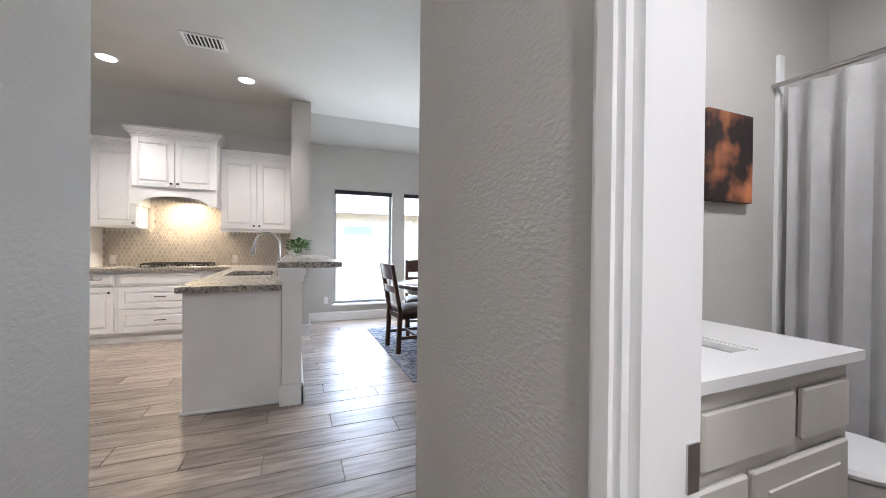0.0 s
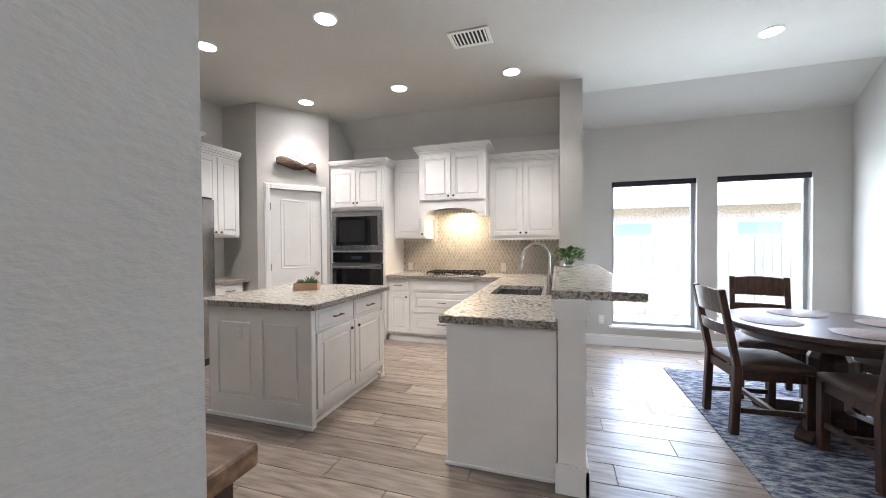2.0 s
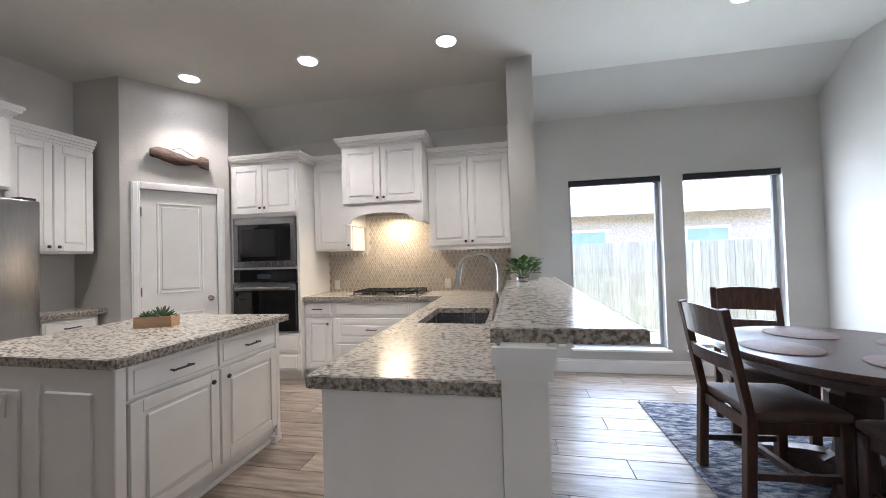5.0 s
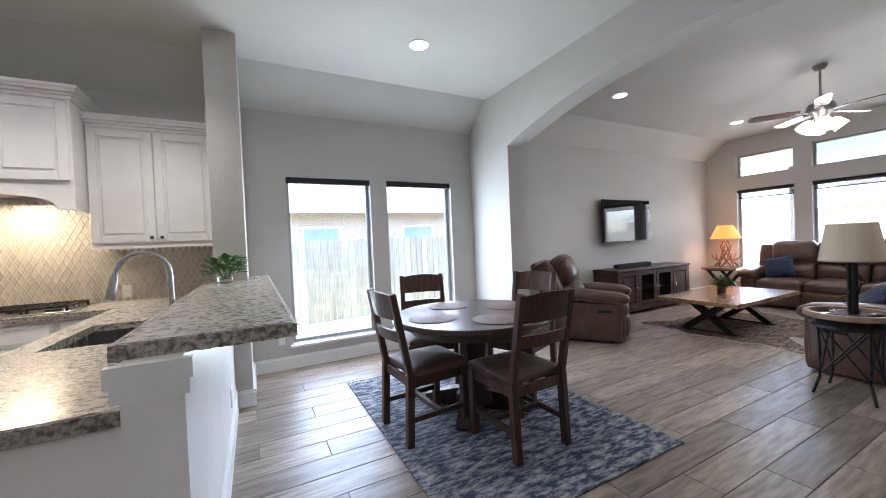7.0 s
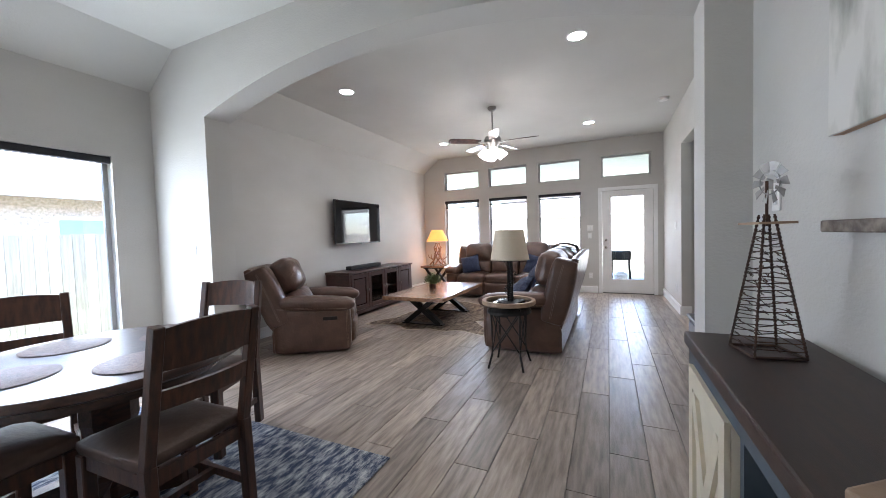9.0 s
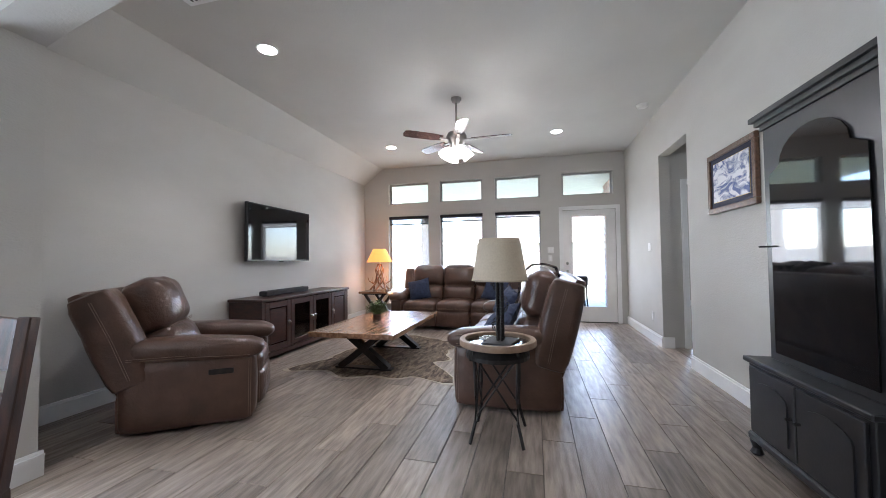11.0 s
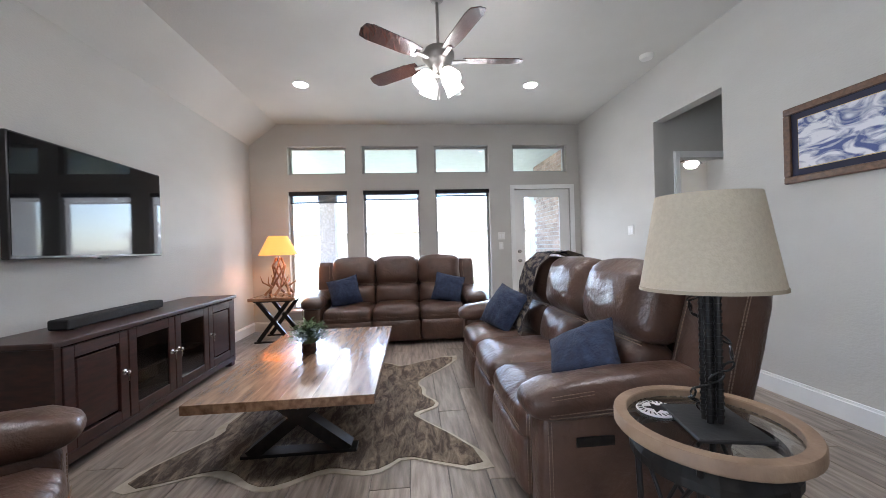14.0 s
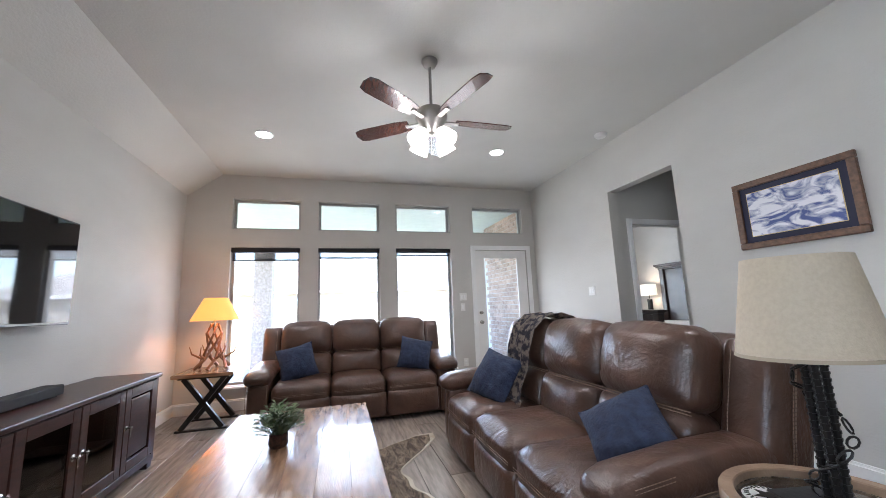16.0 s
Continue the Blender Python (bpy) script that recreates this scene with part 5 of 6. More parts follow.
# end table with antler lamp
def cross_table(x, y):
    t = thing("end_table", "rustic wooden end table with black X legs", "side table", x, y, 0)
    for i in range(4):
        part("top_plank", box(-0.30, 0.30, -0.29 + i * 0.145, -0.1455 + i * 0.145, 0.56, 0.60, 0.003), TOPWOOD, t)
    for yy in (-0.22, 0.22):
        bm = bmesh.new()
        beam(bm, (-0.20, yy, 0.02), (0.20, yy, 0.55), 0.04, 0.05), beam(bm, (0.20, yy, 0.02), (-0.20, yy, 0.55), 0.0398, 0.0498)
        bx(bm, -0.25, 0.25, yy - 0.021, yy + 0.021, 0, 0.02), bx(bm, -0.25, 0.25, yy - 0.021, yy + 0.021, 0.54, 0.559)
        part("x_leg", bm, BLACK, t, "black steel X leg")
    return t


cross_table(8.52, 5.47).matrix_world = pose(8.52, 5.47, 0, 0, 0, 90)
ANTLER = material("antler_horn", (0.30, 0.16, 0.08), 0.45, second=(0.14, 0.07, 0.035), scale=9, bump=0.3)
al = thing("antler_lamp", "lit table lamp of antlers with an amber shade", "table lamp", 8.55, 5.47, 0.60)
rnd = random.Random(11)
for k in range(6):
    a = k * 1.05
    pts = [(0.15 * math.cos(a), 0.15 * math.sin(a), 0.015), (0.09 * math.cos(a + 0.5), 0.09 * math.sin(a + 0.5), 0.10), (0.05 * math.cos(a + 1.4), 0.05 * math.sin(a + 1.4), 0.22),
           (0.07 * math.cos(a + 2.3), 0.07 * math.sin(a + 2.3), 0.33), (0.03 * math.cos(a + 3), 0.03 * math.sin(a + 3), 0.42)]
    part("antler", tube(pts, 0.016, 8, 0.008), ANTLER, al, smooth=True)
    part("tine", tube([pts[1], (0.17 * math.cos(a + 0.7), 0.17 * math.sin(a + 0.7), 0.15), (0.19 * math.cos(a + 0.8), 0.19 * math.sin(a + 0.8), 0.22)], 0.012, 7, 0.003), ANTLER, al, smooth=True)
al.scale = (1.25, 1.25, 1.25)
part("stem", rod((0, 0, 0.38), (0, 0, 0.47), 0.008), CHROME, al)
AMBER = bpy.data.materials.new("amber_shade")
AMBER.use_nodes = True
ab = AMBER.node_tree.nodes["Principled BSDF"]
ab.inputs["Base Color"].default_value, ab.inputs["Roughness"].default_value = (0.75, 0.36, 0.10, 1), 0.8
ab.inputs["Emission Color"].default_value, ab.inputs["Emission Strength"].default_value = (1, 0.30, 0.05, 1), 0.05
part("shade", lathe([(0.205, 0.45), (0.10, 0.66), (0.097, 0.66), (0.202, 0.45)], 32), AMBER, al, "glowing amber shade", smooth=True)
bulb("antler_bulb", 8.55, 5.47, 1.30, 0.42, 0.04, (1, 0.55, 0.22))

# lamp table beside the sofa
lt = thing("lamp_table", "round wood-rimmed glass side table on black iron legs", "side table", 4.335, 2.72, 0)
RIMW = material("weathered_rim_wood", (0.34, 0.23, 0.15), 0.6, second=(0.22, 0.14, 0.09), scale=8, bump=0.2)
part("rim", lathe([(0.275, 0.610), (0.318, 0.610), (0.325, 0.616), (0.325, 0.646), (0.320, 0.652), (0.279, 0.652), (0.275, 0.648), (0.275, 0.610)], 48), RIMW, lt, "round weathered wood rim", smooth=True)
gp = part("glass_top", lathe([(0, 0.618), (0.275, 0.618), (0.275, 0.626), (0, 0.626)], 40), glass_material("table_glass", (0.75, 0.8, 0.8)), lt, "clear glass top")
part("ring", lathe([(0.235, 0.570), (0.27, 0.53), (0.27, 0.555), (0.235, 0.595), (0.235, 0.570)], 32), BLACK, lt)
LEGS = [(math.cos(radians(45 + 90 * k)), math.sin(radians(45 + 90 * k))) for k in range(4)]
for k, (cx, cy) in enumerate(LEGS):
    part("leg", tube([(0.25 * cx, 0.25 * cy, 0.59), (0.235 * cx, 0.235 * cy, 0.30), (0.24 * cx, 0.24 * cy, 0.14), (0.30 * cx, 0.30 * cy, 0.0)], 0.013, 8), BLACK, lt, "black hammered iron leg", smooth=True)
    nx, ny = LEGS[(k + 1) % 4]
    part("brace", rod((0.245 * cx, 0.245 * cy, 0.56), (0.235 * nx, 0.235 * ny, 0.16), 0.008, n=8), BLACK, lt, smooth=True)
    part("brace", rod((0.245 * nx, 0.245 * ny, 0.56), (0.235 * cx, 0.235 * cy, 0.16), 0.0078, n=8), BLACK, lt, smooth=True)
lt.scale = (0.80, 0.80, 1)
lp = thing("table_lamp", "iron table lamp with chain and oval linen shade", "table lamp", 4.335, 2.70, 0.626, -12)
lp.scale = (0.92, 0.92, 1.0)
part("base", box(-0.13, 0.13, -0.11, 0.11, 0.001, 0.012, 0.003), material("slate_plate", (0.03, 0.03, 0.032), 0.7, bump=0.2), lp, "dark slate base")
for sx in (-0.016, 0.016):
    for sy in (-0.016, 0.016):
        bm = rod((sx, sy, 0.012), (sx, sy, 0.47), 0.010, n=8)
        for k in range(22):
            cyl(bm, (sx, sy, 0.03 + 0.02 * k), (sx, sy, 0.038 + 0.02 * k), 0.0125, n=8)
        part("rebar_post", bm, BLACK, lp, "ribbed iron rod")
part("neck", rod((0, 0, 0.46), (0, 0, 0.56), 0.012), BLACK, lp)
for k in range(13):
    a, z = k * 0.72, 0.03 + k * 0.033
    c = Vector((0.055 * math.cos(a), 0.055 * math.sin(a), z))
    d, n = Vector((-math.sin(a), math.cos(a), 0.5)).normalized(), Vector((math.cos(a), math.sin(a), 0)) if k % 2 else Vector((0, 0, 1))
    part("chain_link", tube([c + d * 0.024 * math.cos(i * 0.698) + n * 0.013 * math.sin(i * 0.698) for i in range(10)], 0.0035, 6), BLACK, lp, smooth=True)
bm = lathe([(0.21, 0.42), (0.155, 0.71), (0.152, 0.71), (0.207, 0.42)], 40)
for v in bm.verts:
    v.co.x *= 0.82
part("shade", bm, SHADE, lp, "oval cream linen shade", smooth=True)
bm = lathe([(0.212, 0.418), (0.2115, 0.428), (0.206, 0.428), (0.206, 0.418), (0.212, 0.418)], 40)
for v in bm.verts:
    v.co.x *= 0.82
part("shade_trim", bm, material("shade_braid", (0.45, 0.37, 0.27), 0.8), lp)
co = thing("coaster", "round white woven coaster with a dark star", "coaster", 4.45, 2.80, 0.626)
part("disc", lathe([(0, 0), (0.06, 0), (0.064, 0.004), (0.06, 0.008), (0, 0.008)], 28), TRIM, co, smooth=True)
part("star", extrude_profile([((0.04 if i % 2 == 0 else 0.017) * math.cos(i * math.pi / 5), (0.04 if i % 2 == 0 else 0.017) * math.sin(i * math.pi / 5)) for i in range(10)], 0.002, Matrix.Translation((0, 0, 0.0078))), BLACK, co, "dark star")
bm = bmesh.new()
for i in range(24):
    a = i * math.pi / 12
    beam(bm, (0.045 * math.cos(a), 0.045 * math.sin(a), 0.0085), (0.058 * math.cos(a + 0.12), 0.058 * math.sin(a + 0.12), 0.0085), 0.004, 0.002)
part("stitching", bm, BLACK, co)

# ceiling fan
NICKEL = material("brushed_pewter", (0.34, 0.32, 0.30), 0.35, 0.9)
FROST = bpy.data.materials.new("frosted_lit_glass")
FROST.use_nodes = True
fb = FROST.node_tree.nodes["Principled BSDF"]
fb.inputs["Base Color"].default_value, fb.inputs["Emission Color"].default_value, fb.inputs["Emission Strength"].default_value = (0.9, 0.88, 0.84, 1), (1, 0.93, 0.84, 1), 0.35
BLADE = material("fan_blade_wood", (0.06, 0.025, 0.018), 0.25, second=(0.03, 0.014, 0.011), scale=5, stretch=(1, 10, 10), coat=0.4)
fan = thing("ceiling_fan", "five-blade ceiling fan with four lit glass shades", "ceiling fan", 6.11, 3.36, CEIL - 0.08)
part("canopy", lathe([(0.065, 0.0795), (0.065, 0.065), (0.045, 0.03), (0.018, 0.02)], 24), NICKEL, fan, smooth=True)
part("downrod", rod((0, 0, 0.03), (0, 0, -0.34), 0.012), NICKEL, fan)
part("motor_housing", lathe([(0.02, -0.32), (0.06, -0.335), (0.105, -0.35), (0.125, -0.385), (0.125, -0.42), (0.10, -0.455), (0.075, -0.48), (0.06, -0.53), (0.035, -0.55), (0.0, -0.55)], 32), NICKEL, fan, smooth=True)
for k in range(5):
    a = radians(72 * k - 18)
    m = Matrix.Rotation(a, 4, "Z")
    part("blade_arm", beam(bmesh.new(), m @ Vector((0.10, 0, -0.44)), m @ Vector((0.22, 0, -0.435)), 0.035, 0.012), NICKEL, fan)
    outline = [(0.19, -0.05), (0.30, -0.066), (0.60, -0.07), (0.655, -0.055), (0.67, 0), (0.655, 0.055), (0.60, 0.07), (0.30, 0.066), (0.19, 0.05)]
    part("blade", extrude_profile(outline, 0.008, m @ Matrix.Translation((0, 0, -0.432)) @ Matrix.Rotation(radians(12), 4, "X")), BLADE, fan, "dark wood blade")
for k in range(4):
    a = radians(90 * k + 30)
    m = Matrix.Translation((0.075 * math.cos(a), 0.075 * math.sin(a), -0.53)) @ Matrix.Rotation(a, 4, "Z") @ Matrix.Rotation(radians(142), 4, "Y")
    bm = rod((0, 0, -0.03), (0, 0, 0.03), 0.014)
    bmesh.ops.transform(bm, matrix=m, verts=bm.verts)
    part("lamp_holder", bm, NICKEL, fan)
    bm = lathe([(0.030, 0.02), (0.052, 0.05), (0.064, 0.09), (0.072, 0.14), (0.075, 0.145), (0.066, 0.142), (0.02, 0.06)], 20)
    bmesh.ops.transform(bm, matrix=m, verts=bm.verts)
    part("glass_shade", bm, FROST, fan, "lit frosted glass shade", smooth=True)
part("pull_chain", rod((0.03, 0, -0.55), (0.03, 0, -0.72), 0.002, n=5), NICKEL, fan)
for k in range(4):
    a = radians(90 * k + 30)
    bulb("fan_bulb", 6.11 + 0.20 * math.cos(a), 3.36 + 0.20 * math.sin(a), CEIL - 0.80, 0.35, 0.05, (1, 0.95, 0.88))

# ceiling fixtures
CANW = bpy.data.materials.new("lit_can_lens")
CANW.use_nodes = True
cb = CANW.node_tree.nodes["Principled BSDF"]
cb.inputs["Emission Color"].default_value, cb.inputs["Emission Strength"].default_value = (1, 0.97, 0.93, 1), 2.0
for i, (cx, cy) in enumerate(CANS):
    t = thing("recessed_light", "round lit recessed ceiling light with white trim", "ceiling light", cx, cy, CEIL, 0, "recessed lights")
    part("trim_ring", lathe([(0.078, -0.0005), (0.098, -0.0005), (0.096, -0.007), (0.080, -0.010), (0.078, -0.0005)], 28), TRIM, t, smooth=True)
    part("lens", lathe([(0.0, -0.002), (0.077, -0.002), (0.077, -0.006), (0.0, -0.006)], 28), CANW, t, "glowing lens")


def vent(x, y, rz):
    t = thing("ceiling_vent", "white slatted ceiling air vent", "vent", x, y, CEIL, rz)
    bm = bmesh.new()
    for q in ((-0.18, 0.18, -0.13, -0.10), (-0.18, 0.18, 0.10, 0.13), (-0.18, -0.15, -0.10, 0.10), (0.15, 0.18, -0.10, 0.10)):
        bx(bm, *q, -0.01, -0.0005, 0.002)
    part("frame", bm, TRIM, t)
    # Near-black sheet painted as the shade of the duct behind the slats.
    part("backing", box(-0.15, 0.15, -0.10, 0.10, -0.003, -0.0005), material("duct_shade_black", (0.04, 0.04, 0.04), 0.9), t)
    for k in range(9):
        xx = -0.135 + k * 0.034
        part("slat", beam(bmesh.new(), (xx, -0.10, -0.007), (xx, 0.10, -0.007), 0.013, 0.003), TRIM, t)
    return t


vent(-0.80, 4.03, 0)
vent(3.86, 4.80, 90)
sd = thing("smoke_detector", "white round smoke detector on the ceiling", "smoke detector", 6.93, 1.08, CEIL)
part("body", lathe([(0.07, -0.0005), (0.07, -0.02), (0.055, -0.04), (0.0, -0.042)], 24), PLASTIC, sd, smooth=True)

# ---- sideboard and wall things in the dining area ----
SIDETOP = material("sideboard_top", (0.045, 0.022, 0.016), 0.45, second=(0.028, 0.017, 0.014), scale=6, stretch=(1, 9, 9), bump=0.08)
CREAM = material("cream_paint", (0.66, 0.60, 0.47), 0.5, second=(0.58, 0.52, 0.40), scale=5)
BLUEGREY = material("blue_grey_paint", (0.075, 0.10, 0.125), 0.5, second=(0.05, 0.07, 0.09), scale=9)
sbd = thing("sideboard", "farmhouse sideboard with dark top and cream X doors", "sideboard", 0.90, 1.215, 0)
sbd.scale = (0.86, 1, 1)
part("top", box(0, 1.78, 0, 0.35, 0.875, 0.92, 0.006, 2), SIDETOP, sbd, "dark brown wooden top")
for kind, q in (("side_panel", (0.03, 0.06, 0.005, 0.32, 0.05, 0.875)), ("side_panel", (1.70, 1.73, 0.005, 0.32, 0.05, 0.875)), ("back_panel", (0.06, 1.70, 0.005, 0.02, 0.05, 0.875)),
                ("bottom_board", (0.06, 1.70, 0.02, 0.32, 0.05, 0.09)), ("divider", (0.62, 0.65, 0.02, 0.32, 0.09, 0.875)), ("divider", (1.14, 1.17, 0.02, 0.32, 0.09, 0.875)), ("shelf", (0.65, 1.14, 0.02, 0.30, 0.45, 0.47))):
    part(kind, box(*q), BLUEGREY, sbd)
bm = box(0.03, 1.73, 0.32, 0.34, 0.83, 0.875)
bx(bm, 0.03, 1.73, 0.32, 0.34, 0.05, 0.09), bx(bm, 1.68, 1.73, 0.32, 0.34, 0.09, 0.83), bx(bm, 0.03, 0.08, 0.32, 0.34, 0.09, 0.83)
part("face_frame", bm, BLUEGREY, sbd)
for a, b in ((0.08, 0.62), (1.17, 1.68)):
    d = part("door", box(a + 0.004, b - 0.004, 0.317, 0.339, 0.094, 0.826, 0.003), CREAM, sbd, "cream painted door")
    bm = bmesh.new()
    for q in ((a + 0.004, a + 0.07, 0.094, 0.826), (b - 0.07, b - 0.004, 0.094, 0.826), (a + 0.07, b - 0.07, 0.094, 0.16), (a + 0.07, b - 0.07, 0.76, 0.826)):
        bx(bm, q[0], q[1], 0.339, 0.351, q[2], q[3])
    part("door_frame", bm, CREAM, d)
    bm = beam(bmesh.new(), (a + 0.08, 0.345, 0.17), (b - 0.08, 0.345, 0.75), 0.012, 0.06)
    part("cross_brace", bm, CREAM, d)
    part("cross_brace", beam(bmesh.new(), (a + 0.08, 0.3455, 0.75), (b - 0.08, 0.3455, 0.17), 0.012, 0.06), CREAM, d)
for x in (0.03, 1.67):
    for y in (0.005, 0.27):
        part("foot", box(x, x + 0.06, y, y + 0.06, 0, 0.05), BLUEGREY, sbd)

RUST = material("barbed_wire_iron", (0.05, 0.035, 0.03), 0.55, 0.7, second=(0.09, 0.05, 0.035), scale=30, bump=0.3)
TIN = material("galvanised_tin", (0.42, 0.41, 0.40), 0.4, 0.9, second=(0.30, 0.29, 0.28), scale=12)
wm = thing("windmill_ornament", "twisted iron wire windmill ornament on the sideboard", "ornament", 2.22, 1.39, 0.92, 12)
wm.scale = (1.05, 1.05, 1.16)
H1 = 0.36


def leg_at(k, z):
    s = 0.062 * (1 - z / H1) + 0.012 * (z / H1)
    return Vector(((1 if k in (0, 3) else -1) * s, (1 if k in (0, 1) else -1) * s, z))


for k in range(4):
    bm = tube([leg_at(k, 0.005), leg_at(k, H1)], 0.0028, 6)
    for i in range(34):
        p, q = leg_at(k, 0.01 + i * 0.0103), leg_at(k, 0.015 + i * 0.0103)
        cyl(bm, p, q, 0.0042, n=6)
    part("twisted_leg", bm, RUST, wm)
    part("base_bar", rod(leg_at(k, 0.004), leg_at((k + 1) % 4, 0.004), 0.004, n=6), RUST, wm)
rnd = random.Random(4)
for i in range(17):
    z = 0.025 + i * 0.018
    bm = bmesh.new()
    for k in range(4):
        cyl(bm, leg_at(k, z), leg_at((k + 1) % 4, z + 0.008 * rnd.uniform(-1, 1.4)), 0.0014, n=5)
        if rnd.random() < 0.5:
            m = leg_at(k, z).lerp(leg_at((k + 1) % 4, z), rnd.uniform(0.2, 0.8))
            cyl(bm, m + Vector((-0.006, -0.004, -0.005)), m + Vector((0.006, 0.005, 0.006)), 0.0012, n=4)
            cyl(bm, m + Vector((0.006, -0.004, -0.004)), m + Vector((-0.006, 0.004, 0.005)), 0.0012, n=4)
    part("barbed_wire", bm, RUST, wm)
part("platform", box(-0.05, 0.05, -0.045, 0.045, 0.335, 0.341), RIMW, wm, "little wooden platform")
part("mast", rod((0, 0, H1 - 0.03), (0, 0, 0.445), 0.004, n=8), RUST, wm)
for k in range(10):
    m = Matrix.Translation((-0.012, 0.0, 0.44)) @ Matrix.Rotation(radians(16), 4, "Z") @ Matrix.Rotation(radians(90), 4, "X") @ Matrix.Rotation(radians(36 * k), 4, "Z") @ Matrix.Rotation(radians(22), 4, "X")
    part("blade", extrude_profile([(0.020, -0.005), (0.052, -0.012), (0.052, 0.012), (0.020, 0.005)], 0.001, m), TIN, wm)
part("hub_ring", tube([(-0.012 + 0.03 * math.cos(radians(16)) * math.cos(a), 0.03 * math.sin(radians(16)) * math.cos(a), 0.44 + 0.03 * math.sin(a)) for a in [i * math.pi / 8 for i in range(17)]], 0.0018, 5), TIN, wm)
part("tail", beam(bmesh.new(), (0.0, 0.0, 0.44), (0.06, -0.05, 0.44), 0.001, 0.025), TIN, wm)
cbd = thing("cutting_board", "thick wooden board lying on the sideboard", "cutting board", 1.40, 1.335, 0.92, 36)
part("board", box(-0.15, 0.19, -0.11, 0.11, 0, 0.03, 0.006, 2), RIMW, cbd)
outlet(2.75, 1.19, 1.42, 180, "white wall switch beside the arch", True)
cnv = thing("canvas_painting", "unframed canvas painting in pale grey and green", "painting", 1.38, 1.19, 1.56)
MIX = material("abstract_canvas", (0.58, 0.56, 0.52), 0.8, second=(0.14, 0.14, 0.10), scale=3.5, stretch=(2.2, 1, 0.8), detail=13, ramp=(0.42, 0.72))
part("canvas", box(0, 0.92, 0.028, 0.035, 0, 0.92, 0.003), MIX, cnv)
for q in ((0.002, 0.918, 0.002, 0.045), (0.002, 0.918, 0.875, 0.918), (0.002, 0.045, 0.045, 0.875), (0.875, 0.918, 0.045, 0.875)):
    part("stretcher_bar", box(q[0], q[1], 0, 0.028, q[2], q[3]), OAK, cnv, "pale wooden stretcher bar")
LETTER = material("weathered_sign", (0.10, 0.075, 0.06), 0.8, second=(0.26, 0.22, 0.18), scale=30, detail=8)
sg = thing("wall_shelf_board", "narrow weathered wooden board fixed on the wall", "wall decor", 1.50, 1.19, 1.28)
part("board", box(0, 0.80, 0, 0.05, 0, 0.035, 0.004), LETTER, sg)

# ---- hutch and painting in the living room ----
HUTCHW = material("black_painted_wood", (0.014, 0.014, 0.016), 0.35, second=(0.022, 0.021, 0.022), scale=8, bump=0.05)
hu = thing("gun_cabinet", "tall black cabinet with arched glass door and base", "cabinet", 3.60, 0.855, 0)
part("base_body", box(0, 0.86, 0, 0.34, 0.11, 0.55, 0.004), HUTCHW, hu)
part("base_top", box(-0.02, 0.88, 0, 0.365, 0.55, 0.58, 0.006), HUTCHW, hu)
part("plinth", box(-0.012, 0.872, 0, 0.355, 0.08, 0.13, 0.01), HUTCHW, hu)
for x in (-0.01, 0.80):
    for y in (0.0, 0.29):
        part("bracket_foot", lathe([(0.025, 0), (0.035, 0.012), (0.022, 0.04), (0.035, 0.08)], 10, (x + 0.035, y + 0.035, 0)), HUTCHW, hu, smooth=True)
for a, b in ((0.03, 0.425), (0.435, 0.83)):
    d = part("door", box(a, b, 0.34, 0.356, 0.15, 0.53, 0.003), HUTCHW, hu)
    w = b - a - 0.10
    pan = [(-w / 2, -0.13), (w / 2, -0.13)] + [(w / 2 * math.cos(i * math.pi / 8), 0.08 + 0.06 * math.sin(i * math.pi / 8)) for i in range(9)]
    part("arched_panel", extrude_profile(pan, 0.01, Matrix.Translation(((a + b) / 2, 0.364, 0.33)) @ Matrix(((-1, 0, 0, 0), (0, 0, -1, 0), (0, 1, 0, 0), (0, 0, 0, 1)))), HUTCHW, d)
    hx = b - 0.025 if a < 0.1 else a + 0.025
    part("pull", rod((hx, 0.356, 0.36), (hx, 0.385, 0.36), 0.007, n=8), BLACK, d)
part("upper_body", box(0.03, 0.83, 0, 0.24, 0.58, 1.96, 0.004), HUTCHW, hu)
bm = bmesh.new()
for t0, z0, z1 in ((0.01, 1.96, 1.99), (0.03, 1.99, 2.02), (0.05, 2.02, 2.05)):
    bx(bm, 0.03 - t0, 0.83 + t0, 0, 0.24 + t0, z0, z1)
part("cornice", bm, HUTCHW, hu)
gl = [(-0.33, -0.62), (0.33, -0.62), (0.33, 0.42)] + [(0.24 * math.cos(i * math.pi / 10), 0.46 + 0.16 * math.sin(i * math.pi / 10)) for i in range(11)] + [(-0.33, 0.42)]
dd = part("glass_door", extrude_profile(gl, 0.008, Matrix.Translation((0.43, 0.252, 1.25)) @ Matrix(((-1, 0, 0, 0), (0, 0, -1, 0), (0, 1, 0, 0), (0, 0, 0, 1)))), BLACKGLOSS, hu, "reflecting dark glass door")
part("door_pull", rod((0.79, 0.24, 1.25), (0.79, 0.30, 1.25), 0.006, n=8), BLACK, hu)

